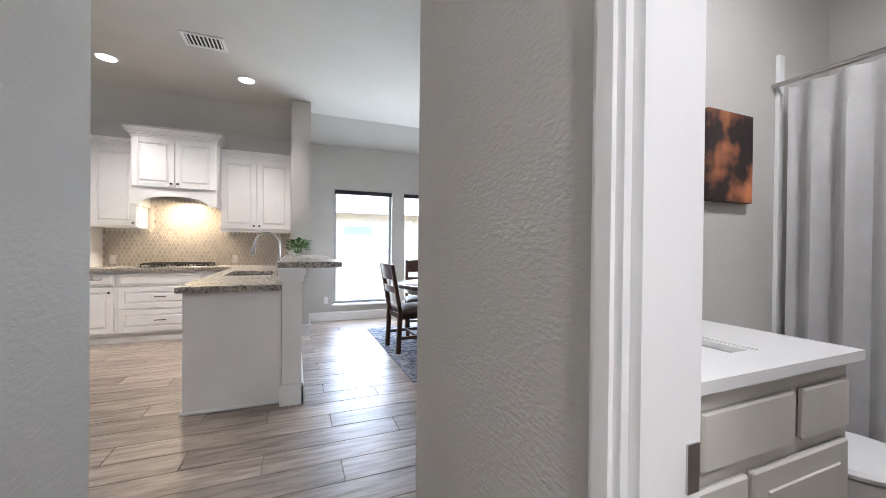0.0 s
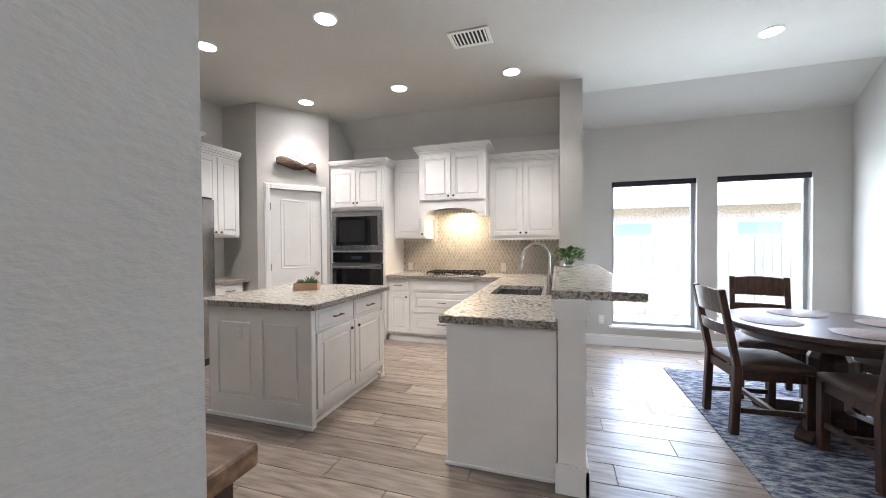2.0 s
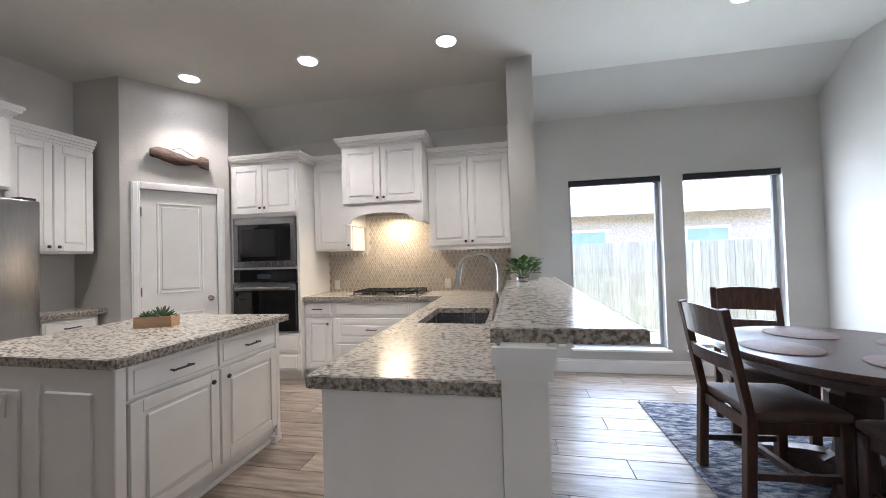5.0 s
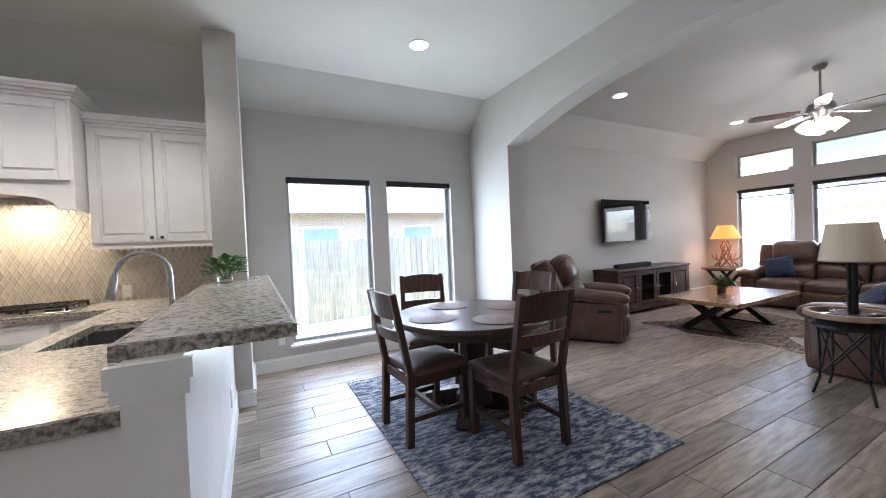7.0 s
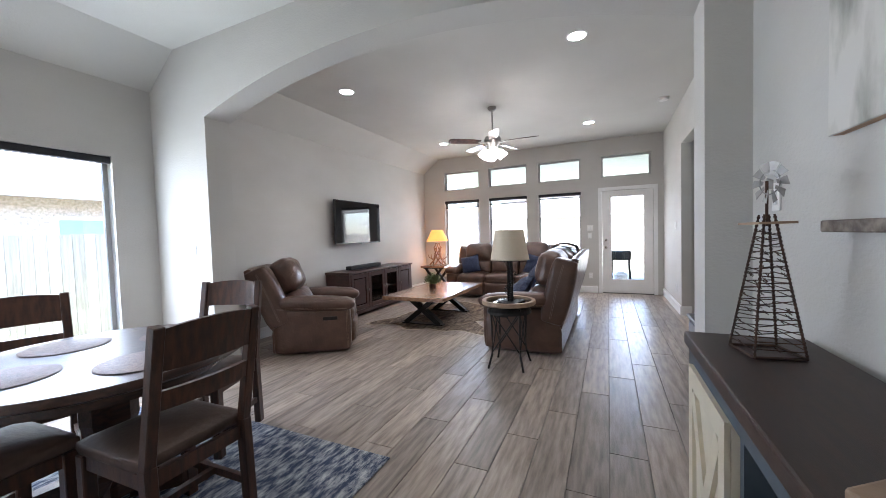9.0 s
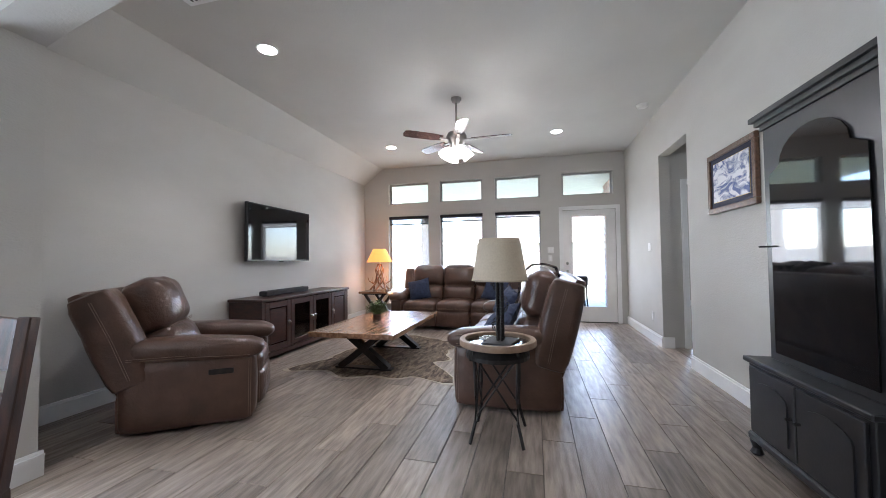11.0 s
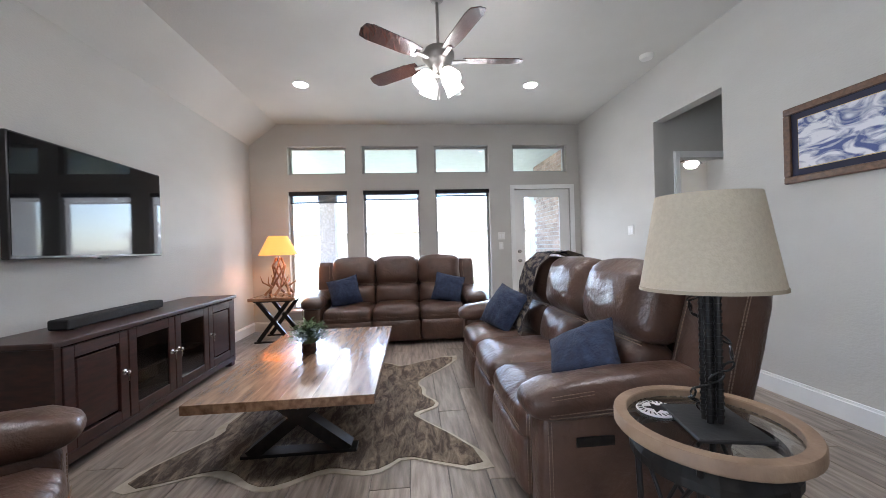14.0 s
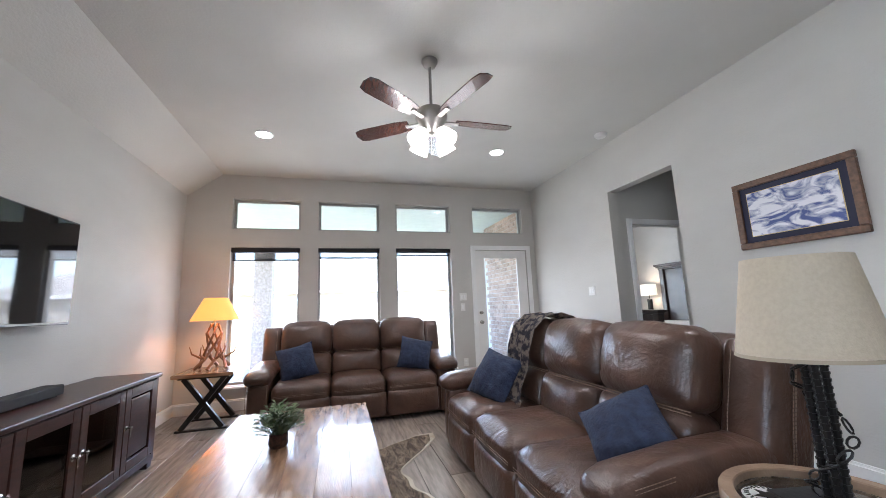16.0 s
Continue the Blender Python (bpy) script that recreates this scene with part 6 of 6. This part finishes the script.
pic = thing("framed_painting", "abstract blue and white painting in a wooden frame", "painting", 4.97, 0.831, 1.585)
FRAMEW = material("carved_frame_wood", (0.15, 0.075, 0.04), 0.4, second=(0.08, 0.04, 0.022), scale=30, bump=0.4, bump_scale=60)
W, HH = 0.77, 0.545
for a, b, c, d in ((0, W, 0, 0.05), (0, W, HH - 0.05, HH), (0, 0.05, 0.05, HH - 0.05), (W - 0.05, W, 0.05, HH - 0.05)):
    part("frame_bar", box(a, b, 0, 0.035, c, d, 0.008, 2), FRAMEW, pic)
part("liner", box(0.05, W - 0.05, 0.0, 0.02, 0.05, HH - 0.05), material("navy_liner", (0.012, 0.014, 0.04), 0.7), pic, "dark navy liner")
part("gilt_fillet", box(0.095, W - 0.095, 0.018, 0.022, 0.095, HH - 0.095), material("gilt", (0.55, 0.42, 0.2), 0.4, 0.6), pic)
part("picture", box(0.10, W - 0.10, 0.02, 0.025, 0.10, HH - 0.10), material("blue_abstract_paint", (0.06, 0.09, 0.26), 0.5, second=(0.70, 0.70, 0.74), scale=6, detail=15, ramp=(0.38, 0.56), stretch=(1.0, 1, 1.8), bump=0.3, bump_scale=40), pic, "abstract blue and white paint strokes")
for nd in bpy.data.materials["blue_abstract_paint"].node_tree.nodes:
    if nd.bl_idname == "ShaderNodeTexNoise":
        nd.inputs["Distortion"].default_value = 1.8
outlet(7.68, SOUTH, 1.35, 180, "white double wall switch", True, 2)
outlet(7.62, SOUTH, 0.36, 180)
outlet(EAST, 2.16, 1.36, -90, "white wall switch beside the patio door", True, 2)
outlet(EAST, 2.17, 1.20, -90, "white wall switch beside the patio door", True)
outlet(EAST, 2.16, 0.36, -90)
outlet(3.03, 5.45, 1.22, -90, "white rocker switch on the arch wall", True)
outlet(0.088, 4.3, 0.42, 90)


def casing(name, axis, at, side, u0, u1, z1, w=0.07, label="white moulded door casing"):
    bm = bmesh.new()
    for a, b, c, d in ((u0 - w, u0, 0, z1 + w), (u1, u1 + w, 0, z1 + w), (u0, u1, z1, z1 + w)):
        for t0, i in ((0.014, 0.0), (0.022, 0.014)):
            p, q = sorted((at, at + side * t0))
            aa, bb = (a + i, b - i) if b - a <= w + 0.001 else (a, b)
            if axis == "x":
                bx(bm, p, q, aa, bb, c, d - i)
            else:
                bx(bm, aa, bb, p, q, c, d - i)
    return setting(name, bm, TRIM, label, "trim")


# patio door
casing("trim_patio_door", "x", EAST, -1, 1.0, 1.93, 2.11)
pdr = tagged(new("door_2"), "white patio door with one tall glass pane, closed", "door", kind="structure")
bm = bmesh.new()
for a, b, c, d in ((1.004, 1.16, 0.012, 2.106), (1.77, 1.926, 0.012, 2.106), (1.16, 1.77, 0.012, 0.28), (1.16, 1.77, 1.99, 2.106)):
    bx(bm, EAST + 0.03, EAST + 0.075, a, b, c, d)
lf = part("leaf", bm, WHITE, pdr)
bm = bmesh.new()
for a, b, c, d in ((1.15, 1.175, 0.27, 2.0), (1.755, 1.78, 0.27, 2.0), (1.175, 1.755, 0.27, 0.295), (1.175, 1.755, 1.975, 2.0)):
    bx(bm, EAST + 0.022, EAST + 0.03, a, b, c, d, 0.003)
part("glazing_bead", bm, WHITE, lf)
pn = part("pane", box(EAST + 0.05, EAST + 0.056, 1.16, 1.77, 0.28, 1.99), GLASS, lf, "clear glass pane")
pn.visible_shadow = False
for z, r in ((0.95, 0.027), (1.10, 0.022)):
    bm = lathe([(0.028, 0), (0.028, 0.01), (0.012, 0.014), (0.012, 0.03), (r, 0.04), (r, 0.055), (0.0, 0.06)], 14)
    bmesh.ops.transform(bm, matrix=Matrix.Translation((EAST + 0.03, 1.86, z)) @ Matrix.Rotation(radians(-90), 4, "Y"), verts=bm.verts)
    part("door_knob" if z < 1 else "deadbolt", bm, CHROME, lf, "satin nickel", smooth=True)
part("threshold", box(EAST - 0.01, EAST + 0.16, 1.0, 1.93, 0.0, 0.011), BLACK, pdr, "dark threshold")

# vestibule door casing and bedroom things
casing("trim_bedroom_door", "x", 7.24, -1, -0.36, 0.50, 2.16)
DRESS = material("espresso_wood", (0.022, 0.014, 0.012), 0.35, second=(0.035, 0.022, 0.018), scale=6)
bd = thing("bed", "dark wooden bed with tall corniced headboard and footboard", "bed", 10.08, -2.9, 0)
part("headboard", box(-0.90, 0.90, -1.05, -0.98, 0, 1.93, 0.01), DRESS, bd)
for sx in (-1, 1):
    a, b = sorted((sx * 0.82, sx * 0.95))
    part("headboard_post", box(a, b, -1.07, -0.93, 0, 1.93, 0.012, 2), DRESS, bd)
    part("footboard_post", box(a, b, 1.07, 1.21, 0, 0.93, 0.012, 2), DRESS, bd)
bm = bmesh.new()
for t0, z0, z1 in ((0.0, 1.93, 1.97), (0.03, 1.97, 2.01), (0.06, 2.01, 2.06)):
    bx(bm, -0.96 - t0, 0.96 + t0, -1.085, -0.92 + t0, z0, z1, 0.004)
part("headboard_cornice", bm, DRESS, bd)
for k in range(5):
    part("footboard_slat", box(-0.82, 0.82, 1.11, 1.17, 0.20 + k * 0.145, 0.335 + k * 0.145, 0.012), DRESS, bd)
bm = bmesh.new()
for t0, z0, z1 in ((0.0, 0.93, 0.95), (0.025, 0.95, 0.975), (0.045, 0.975, 1.0)):
    bx(bm, -0.96 - t0, 0.96 + t0, 1.06 - t0, 1.22 + t0, z0, z1, 0.003)
part("footboard_cap", bm, DRESS, bd)
part("mattress", rounded(-0.80, 0.80, -0.94, 1.09, 0.25, 0.68, 0.08, (0, 0, 0.02), 6), material("pale_bedding", (0.55, 0.53, 0.50), 0.9, bump=0.2), bd, smooth=True)
ns = thing("nightstand", "dark wooden nightstand under a lit lamp", "nightstand", 11.42, -3.66, 0, -90)
part("body", box(-0.28, 0.28, -0.30, 0.30, 0.05, 0.85, 0.008), DRESS, ns)
part("top", box(-0.31, 0.31, -0.33, 0.33, 0.85, 0.89, 0.006), DRESS, ns)
for z in (0.12, 0.37, 0.61):
    part("drawer", box(-0.295, -0.28, -0.27, 0.27, z, z + 0.21, 0.004), DRESS, ns)
bl = thing("bedside_lamp", "lit lamp with dark base and pale drum shade", "table lamp", 11.30, -3.72, 0.89)
part("stem", lathe([(0.06, 0), (0.06, 0.30), (0.05, 0.31), (0.012, 0.32), (0.012, 0.44)], 18), BLACK, bl, smooth=True)
LITSHADE = bpy.data.materials.new("lit_drum_shade")
LITSHADE.use_nodes = True
q = LITSHADE.node_tree.nodes["Principled BSDF"]
q.inputs["Base Color"].default_value, q.inputs["Emission Color"].default_value, q.inputs["Emission Strength"].default_value = (0.8, 0.7, 0.55, 1), (1, 0.80, 0.55, 1), 0.04
part("shade", lathe([(0.19, 0.40), (0.18, 0.68), (0.177, 0.68), (0.187, 0.40)], 28), LITSHADE, bl, "lit pale drum shade", smooth=True)
bulb("bedside_bulb", 11.30, -3.72, 1.44, 0.35, 0.04)
bp = thing("wall_picture", "small dark framed print on the bedroom wall", "picture", 11.999, -3.30, 1.78)
part("frame", box(-0.03, 0, -0.24, 0.24, 0, 0.60, 0.004), BLACK, bp)
part("print", box(-0.033, -0.029, -0.20, 0.20, 0.04, 0.56), material("leafy_print", (0.05, 0.07, 0.05), 0.5, second=(0.3, 0.3, 0.22), scale=9), bp)
bf = thing("bedroom_ceiling_fan", "small ceiling fan with a lit glass bowl", "ceiling fan", 9.85, -1.80, 3.06)
part("downrod", rod((0, 0, 0.139), (0, 0, -0.25), 0.015), NICKEL, bf)
part("motor_housing", lathe([(0.05, -0.22), (0.11, -0.26), (0.11, -0.34), (0.05, -0.37)], 20), NICKEL, bf, smooth=True)
part("light_bowl", lathe([(0.12, -0.37), (0.13, -0.40), (0.08, -0.47), (0.0, -0.49)], 20), FROST, bf, "lit glass bowl", smooth=True)
for k in range(5):
    m = Matrix.Rotation(radians(72 * k + 20), 4, "Z")
    part("blade", extrude_profile([(0.10, -0.05), (0.60, -0.065), (0.62, 0), (0.60, 0.065), (0.10, 0.05)], 0.008, m @ Matrix.Translation((0, 0, -0.31))), BLADE, bf)
bulb("bedroom_bulb", 9.85, -1.80, 2.46, 2.2, 0.08, (1, 0.95, 0.9))

# ---- start: hall and bathroom ----
casing("trim_bath_door", "x", 0.44, -1, -0.56, 0.272, 2.08, 0.057)
setting("trim_bath_jamb", box(0.44, 0.56, 0.254, 0.2715, 0, 2.08), TRIM, "white door jamb", "trim")
part("strike_plate", box(0.53, 0.555, 0.251, 0.2545, 0.87, 0.94), CHROME, bpy.data.objects["trim_bath_jamb"], "nickel strike plate")
casing("trim_side_hall_door", "y", 2.65, -1, -5.4, -4.6, 2.06)
dl = tagged(new("door_3"), "white panel door in the side hall, closed", "door", kind="structure")
lf = part("leaf", box(-5.396, -4.604, 2.69, 2.73, 0.008, 2.056), WHITE, dl)
for z0, z1 in ((0.2, 0.85), (1.05, 1.92)):
    part("door_panel", box(-5.27, -4.73, 2.684, 2.692, z0, z1, 0.006), WHITE, lf)
part("door_knob", rod((-4.67, 2.69, 0.95), (-4.67, 2.63, 0.95), 0.025, 0.028), CHROME, lf, smooth=True)
CULT = material("cultured_marble", (0.80, 0.80, 0.79), 0.15, second=(0.76, 0.76, 0.75), scale=3)
VAN = material("vanity_paint", (0.55, 0.53, 0.48), 0.45, scale=4)
va = thing("bathroom_vanity", "greige bathroom vanity with white counter and basin", "vanity", 0.58, 0.475, 0)
bm = box(0.02, 1.09, 0.03, 0.572, 0.09, 0.862)
part("body", bm, VAN, va)
part("plinth", box(0.02, 1.09, 0.09, 0.572, 0, 0.09), VAN, va)
bm = bmesh.new()
for q in ((0, 0.33, 0, 0.572), (0.80, 1.125, 0, 0.572), (0.33, 0.80, 0, 0.12), (0.33, 0.80, 0.47, 0.572)):
    bx(bm, *q, 0.868, 0.90)
part("counter", bm, CULT, va, "white cultured marble counter")
part("backsplash", box(0, 1.125, 0.552, 0.572, 0.90, 0.99, 0.004), CULT, va)
bm = bmesh.new()
for q in ((0.33, 0.80, 0.12, 0.47, 0.863, 0.872), (0.33, 0.35, 0.12, 0.47, 0.872, 0.897), (0.78, 0.80, 0.12, 0.47, 0.872, 0.897), (0.35, 0.78, 0.12, 0.14, 0.872, 0.897), (0.35, 0.78, 0.45, 0.47, 0.872, 0.897)):
    bx(bm, *q, 0.003)
part("basin", bm, CULT, va, "shallow white moulded basin")
for a, b in ((0.05, 0.33), (0.36, 0.76), (0.80, 1.06)):
    part("drawer", box(a, b, 0.010, 0.031, 0.665, 0.815, 0.006), VAN, va)
for a, b in ((0.05, 0.545), (0.565, 1.06)):
    d = part("door", box(a, b, 0.010, 0.031, 0.12, 0.625, 0.006), VAN, va)
    part("door_panel", box(a + 0.06, b - 0.06, 0.004, 0.012, 0.18, 0.565, 0.004), VAN, d)
art = thing("canvas_print", "small canvas print of dark and orange shapes", "painting", 1.785, 1.0095, 1.445)
part("canvas", box(0, 0.34, 0, 0.04, 0, 0.43, 0.003), material("dark_orange_abstract", (0.02, 0.012, 0.012), 0.6, second=(0.55, 0.20, 0.08), scale=5, detail=3, ramp=(0.46, 0.68)), art)
cu = thing("shower_curtain", "long white gathered shower curtain on a rod", "shower curtain", 2.36, 0.98, 0)
bm = bmesh.new()
cols = []
for i in range(150):
    y = -1.9 * i / 149
    x = 0.035 * math.sin(i * 0.62) + 0.012 * math.sin(i * 0.23)
    cols.append([bm.verts.new((x * (0.5 if z > 1.9 else 1.0), y, z)) for z in (0.12, 0.8, 1.5, 1.86, 1.94, 2.05)])
for a, b in zip(cols, cols[1:]):
    for j in range(5):
        bm.faces.new((a[j], b[j], b[j + 1], a[j + 1]))
bmesh.ops.solidify(bm, geom=bm.faces[:], thickness=0.003)
part("cloth", bm, material("white_curtain_cloth", (0.76, 0.75, 0.74), 0.85, bump=0.15, bump_scale=120), cu, smooth=True)
part("rod", rod((0, 0.069, 2.08), (0, -2.2, 2.08), 0.0125), CHROME, cu, "chrome rod", smooth=True)
setting("trim_shower_edge", box(2.385, 2.43, 1.03, 1.048, 0, 2.25), CULT, "white edge of the shower surround", "trim")
bt = thing("bathtub", "white bathtub behind the shower curtain", "bathtub", 2.42, -0.95, 0)
bm = bmesh.new()
for q in ((0, 0.06, 0, 1.88, 0, 0.5), (0.60, 0.66, 0, 1.88, 0, 0.5), (0.06, 0.60, 0, 0.08, 0, 0.5), (0.06, 0.60, 1.80, 1.88, 0, 0.5), (0.06, 0.60, 0.08, 1.80, 0, 0.1)):
    bx(bm, *q)
part("tub", bm, CULT, bt)
tl = thing("toilet", "white ceramic toilet with closed lid", "toilet", 2.06, 0.635, 0, 180)
part("bowl", lathe([(0.12, 0), (0.13, 0.1), (0.18, 0.3), (0.20, 0.39), (0.0, 0.39)], 24, (0, 0, 0)), CULT, tl, smooth=True)
part("lid", lathe([(0.0, 0.40), (0.205, 0.40), (0.21, 0.415), (0.2, 0.43), (0, 0.435)], 28), CULT, tl, smooth=True)
part("tank", box(-0.20, 0.20, -0.40, -0.21, 0.0, 0.78, 0.02, 3), CULT, tl)

# rustic console with a saw-tooth tree, by the hall opening
rcn = thing("rustic_console", "rough honey-coloured wooden slab console table", "console table", -1.45, 1.47, -0.04)
part("slab", box(-0.55, 0.52, -0.22, 0.265, 0.72, 0.79, 0.012, 2), TOPWOOD, rcn)
for x in (-0.48, 0.46):
    for y in (-0.17, 0.17):
        part("leg", box(x - 0.03, x + 0.03, y - 0.03, y + 0.03, 0.04, 0.72, 0.004), DARKWOOD, rcn)
tr = thing("metal_tree", "dark cut-metal pine tree ornament on the console", "ornament", -1.24, 1.43, 0.75)
pts = []
for i in range(7):
    z, w = 0.03 + i * 0.07, 0.14 * (1 - i / 7.5)
    pts += [(w, z), (w * 0.55, z + 0.055)]
outline = [(0, 0.0)] + pts + [(0, 0.56)]
outline = outline + [(-x, z) for x, z in reversed(pts)]
part("tree", extrude_profile(outline, 0.006, Matrix.Rotation(radians(70), 4, "Z") @ Matrix(((1, 0, 0, 0), (0, 0, 1, 0), (0, 1, 0, 0), (0, 0, 0, 1)))), RUST, tr)
part("stand", box(-0.08, 0.08, -0.04, 0.04, 0, 0.012), RUST, tr)

# ---- yard, fences and neighbours ----
def fence(x0, y0, x1, y1, h=1.75):
    d = Vector((x1 - x0, y1 - y0, 0))
    n = int(d.length / 0.145)
    t = thing("board_fence", "weathered wooden board fence round the yard", "fence", x0, y0, -0.26, math.degrees(math.atan2(d.y, d.x)))
    rnd = random.Random(2)
    for z in (0.35, 1.35):
        part("rail", box(0, d.length, 0.02, 0.06, z, z + 0.09), FENCEW, t)
    me = None
    for i in range(n):
        if me is None:
            b = part("board", box(0, 0.138, 0, 0.019, 0.03, h, 0.002), FENCEW, t)
            me = b.data
        else:
            b = new("board", me)
            b.parent = t
        b.location = (i * 0.145, 0, rnd.uniform(-0.01, 0.01))
    return t


fence(-3.0, 9.6, 20.0, 9.6)
fence(20.0, 9.6, 20.0, -6.0)
HB = material("pale_brick", (0.48, 0.38, 0.33), 0.85, second=(0.30, 0.24, 0.20), scale=20, bump=0.2)


def neighbour(x, y, w, d, rz=0):
    t = thing("neighbour_house", "one-storey brick neighbour house with hip shingle roof", "house", x, y, -0.26, rz)
    part("wall", box(-w / 2, w / 2, -d / 2, d / 2, 0, 2.7), HB, t)
    bm = bmesh.new()
    e = 0.5
    v = [bm.verts.new(p) for p in ((-w / 2 - e, -d / 2 - e, 2.7), (w / 2 + e, -d / 2 - e, 2.7), (w / 2 + e, d / 2 + e, 2.7), (-w / 2 - e, d / 2 + e, 2.7), (-w / 2 + d / 2, 0, 5.4), (w / 2 - d / 2, 0, 5.4))]
    for f in ((0, 1, 5, 4), (1, 2, 5), (2, 3, 4, 5), (3, 0, 4), (3, 2, 1, 0)):
        bm.faces.new([v[i] for i in f])
    rf = part("roof", bm, ROOFM, t)
    part("fascia", box(-w / 2 - e, w / 2 + e, -d / 2 - e - 0.03, -d / 2 - e, 2.55, 2.72), TRIM, t)
    for k in range(int(w // 3)):
        cx = -w / 2 + 1.5 + 3 * k
        wn2 = part("window", box(cx - 0.55, cx + 0.55, -d / 2 - 0.03, -d / 2 + 0.02, 0.9, 2.2), TRIM, t)
        part("pane", box(cx - 0.48, cx + 0.48, -d / 2 - 0.034, -d / 2 - 0.028, 0.97, 2.13), material("far_pane", (0.22, 0.28, 0.28), 0.45), wn2)
    return t


neighbour(2.5, 17.0, 16, 9)
neighbour(32, 2, 18, 9, -90)
# brick side wall and post of the covered patio
bm = bmesh.new()
for r in range(36):
    for c in range(9):
        x = EAST + 0.18 + c * 0.215 + (0.107 if r % 2 else 0)
        bx(bm, x, x + 0.205, 0.705, 0.83, -0.04 + r * 0.083, 0.033 + r * 0.083)
wb = setting("wall_patio", box(EAST + 0.16, 11.2, 0.60, 0.822, -0.26, 2.95), MORTAR, "pale brick wall beside the patio", "wall")
tagged(part("brick", bm, BRICKM, wb), kind="stuff")
setting("patio_post", box(13.0, 13.4, 5.6, 6.0, -0.26, 2.95), HB, "square brick patio post", "post")
gr = thing("patio_stool", "dark grill cart standing on the patio", "grill", 10.6, 1.55, -0.04)
part("top", box(-0.25, 0.25, -0.22, 0.22, 0.62, 0.84, 0.03, 3), BLACK, gr, smooth=True)
for sx in (-0.2, 0.2):
    for sy in (-0.18, 0.18):
        part("leg", rod((sx * 1.15, sy * 1.15, 0), (sx, sy, 0.62), 0.018), BLACK, gr)
part("canister", lathe([(0.13, 0.0), (0.15, 0.04), (0.15, 0.26), (0.06, 0.34), (0.0, 0.34)], 20), TRIM, gr, "white gas bottle", smooth=True)

# ---- floor tiles, laid in staggered rows ----
def plank_mesh(name, length, width):
    bm = box(0, length, 0, width, -0.012, 0, 0.0015)
    me = bpy.data.meshes.new(name)
    bm.to_mesh(me)
    bm.free()
    me.materials.append(PLANK)
    return me


PL, PW, GAP = 1.22, 0.203, 0.004
plank = plank_mesh("plank", PL - GAP, PW - GAP)
floor_ob = bpy.data.objects["floor"]
row, y = 0, 1.22
while y < NORTH - 0.01:
    x = -4.6 - (row * 0.41) % PL
    while x < EAST:
        x0, x1 = max(x, -4.6), min(x + PL, EAST)
        if x1 - x0 > 0.05:
            ob = new("plank", plank)
            ob.parent = floor_ob
            ob.location = (x0, y, 0)
            ob.scale = ((x1 - x0 - GAP) / (PL - GAP), min(1, (NORTH - y) / PW), 1)
        x += PL
    y += PW
    row += 1
bm = bmesh.new()
for area in ((-6.6, -4.605, 1.22, 2.65), (-0.51, 0.56, -2.2, 1.045), (-0.5, 0.47, 1.05, 1.218), (3.28, EAST, 0.71, 1.217), (6.29, 7.25, -1.2, 0.70), (0.565, 2.93, -1.4, 1.05)):
    y, row = area[2], 0
    while y < area[3] - 0.01:
        x = area[0] - (row * 0.41) % PL
        while x < area[1]:
            x0, x1 = max(x, area[0]), min(x + PL, area[1])
            if x1 - x0 > 0.03:
                bx(bm, x0, x1 - GAP, y, min(y + PW - GAP, area[3]), -0.012, -0.0005)
            x += PL
        y += PW
        row += 1
tagged(part("plank_rest", bm, PLANKS, floor_ob), kind="stuff")
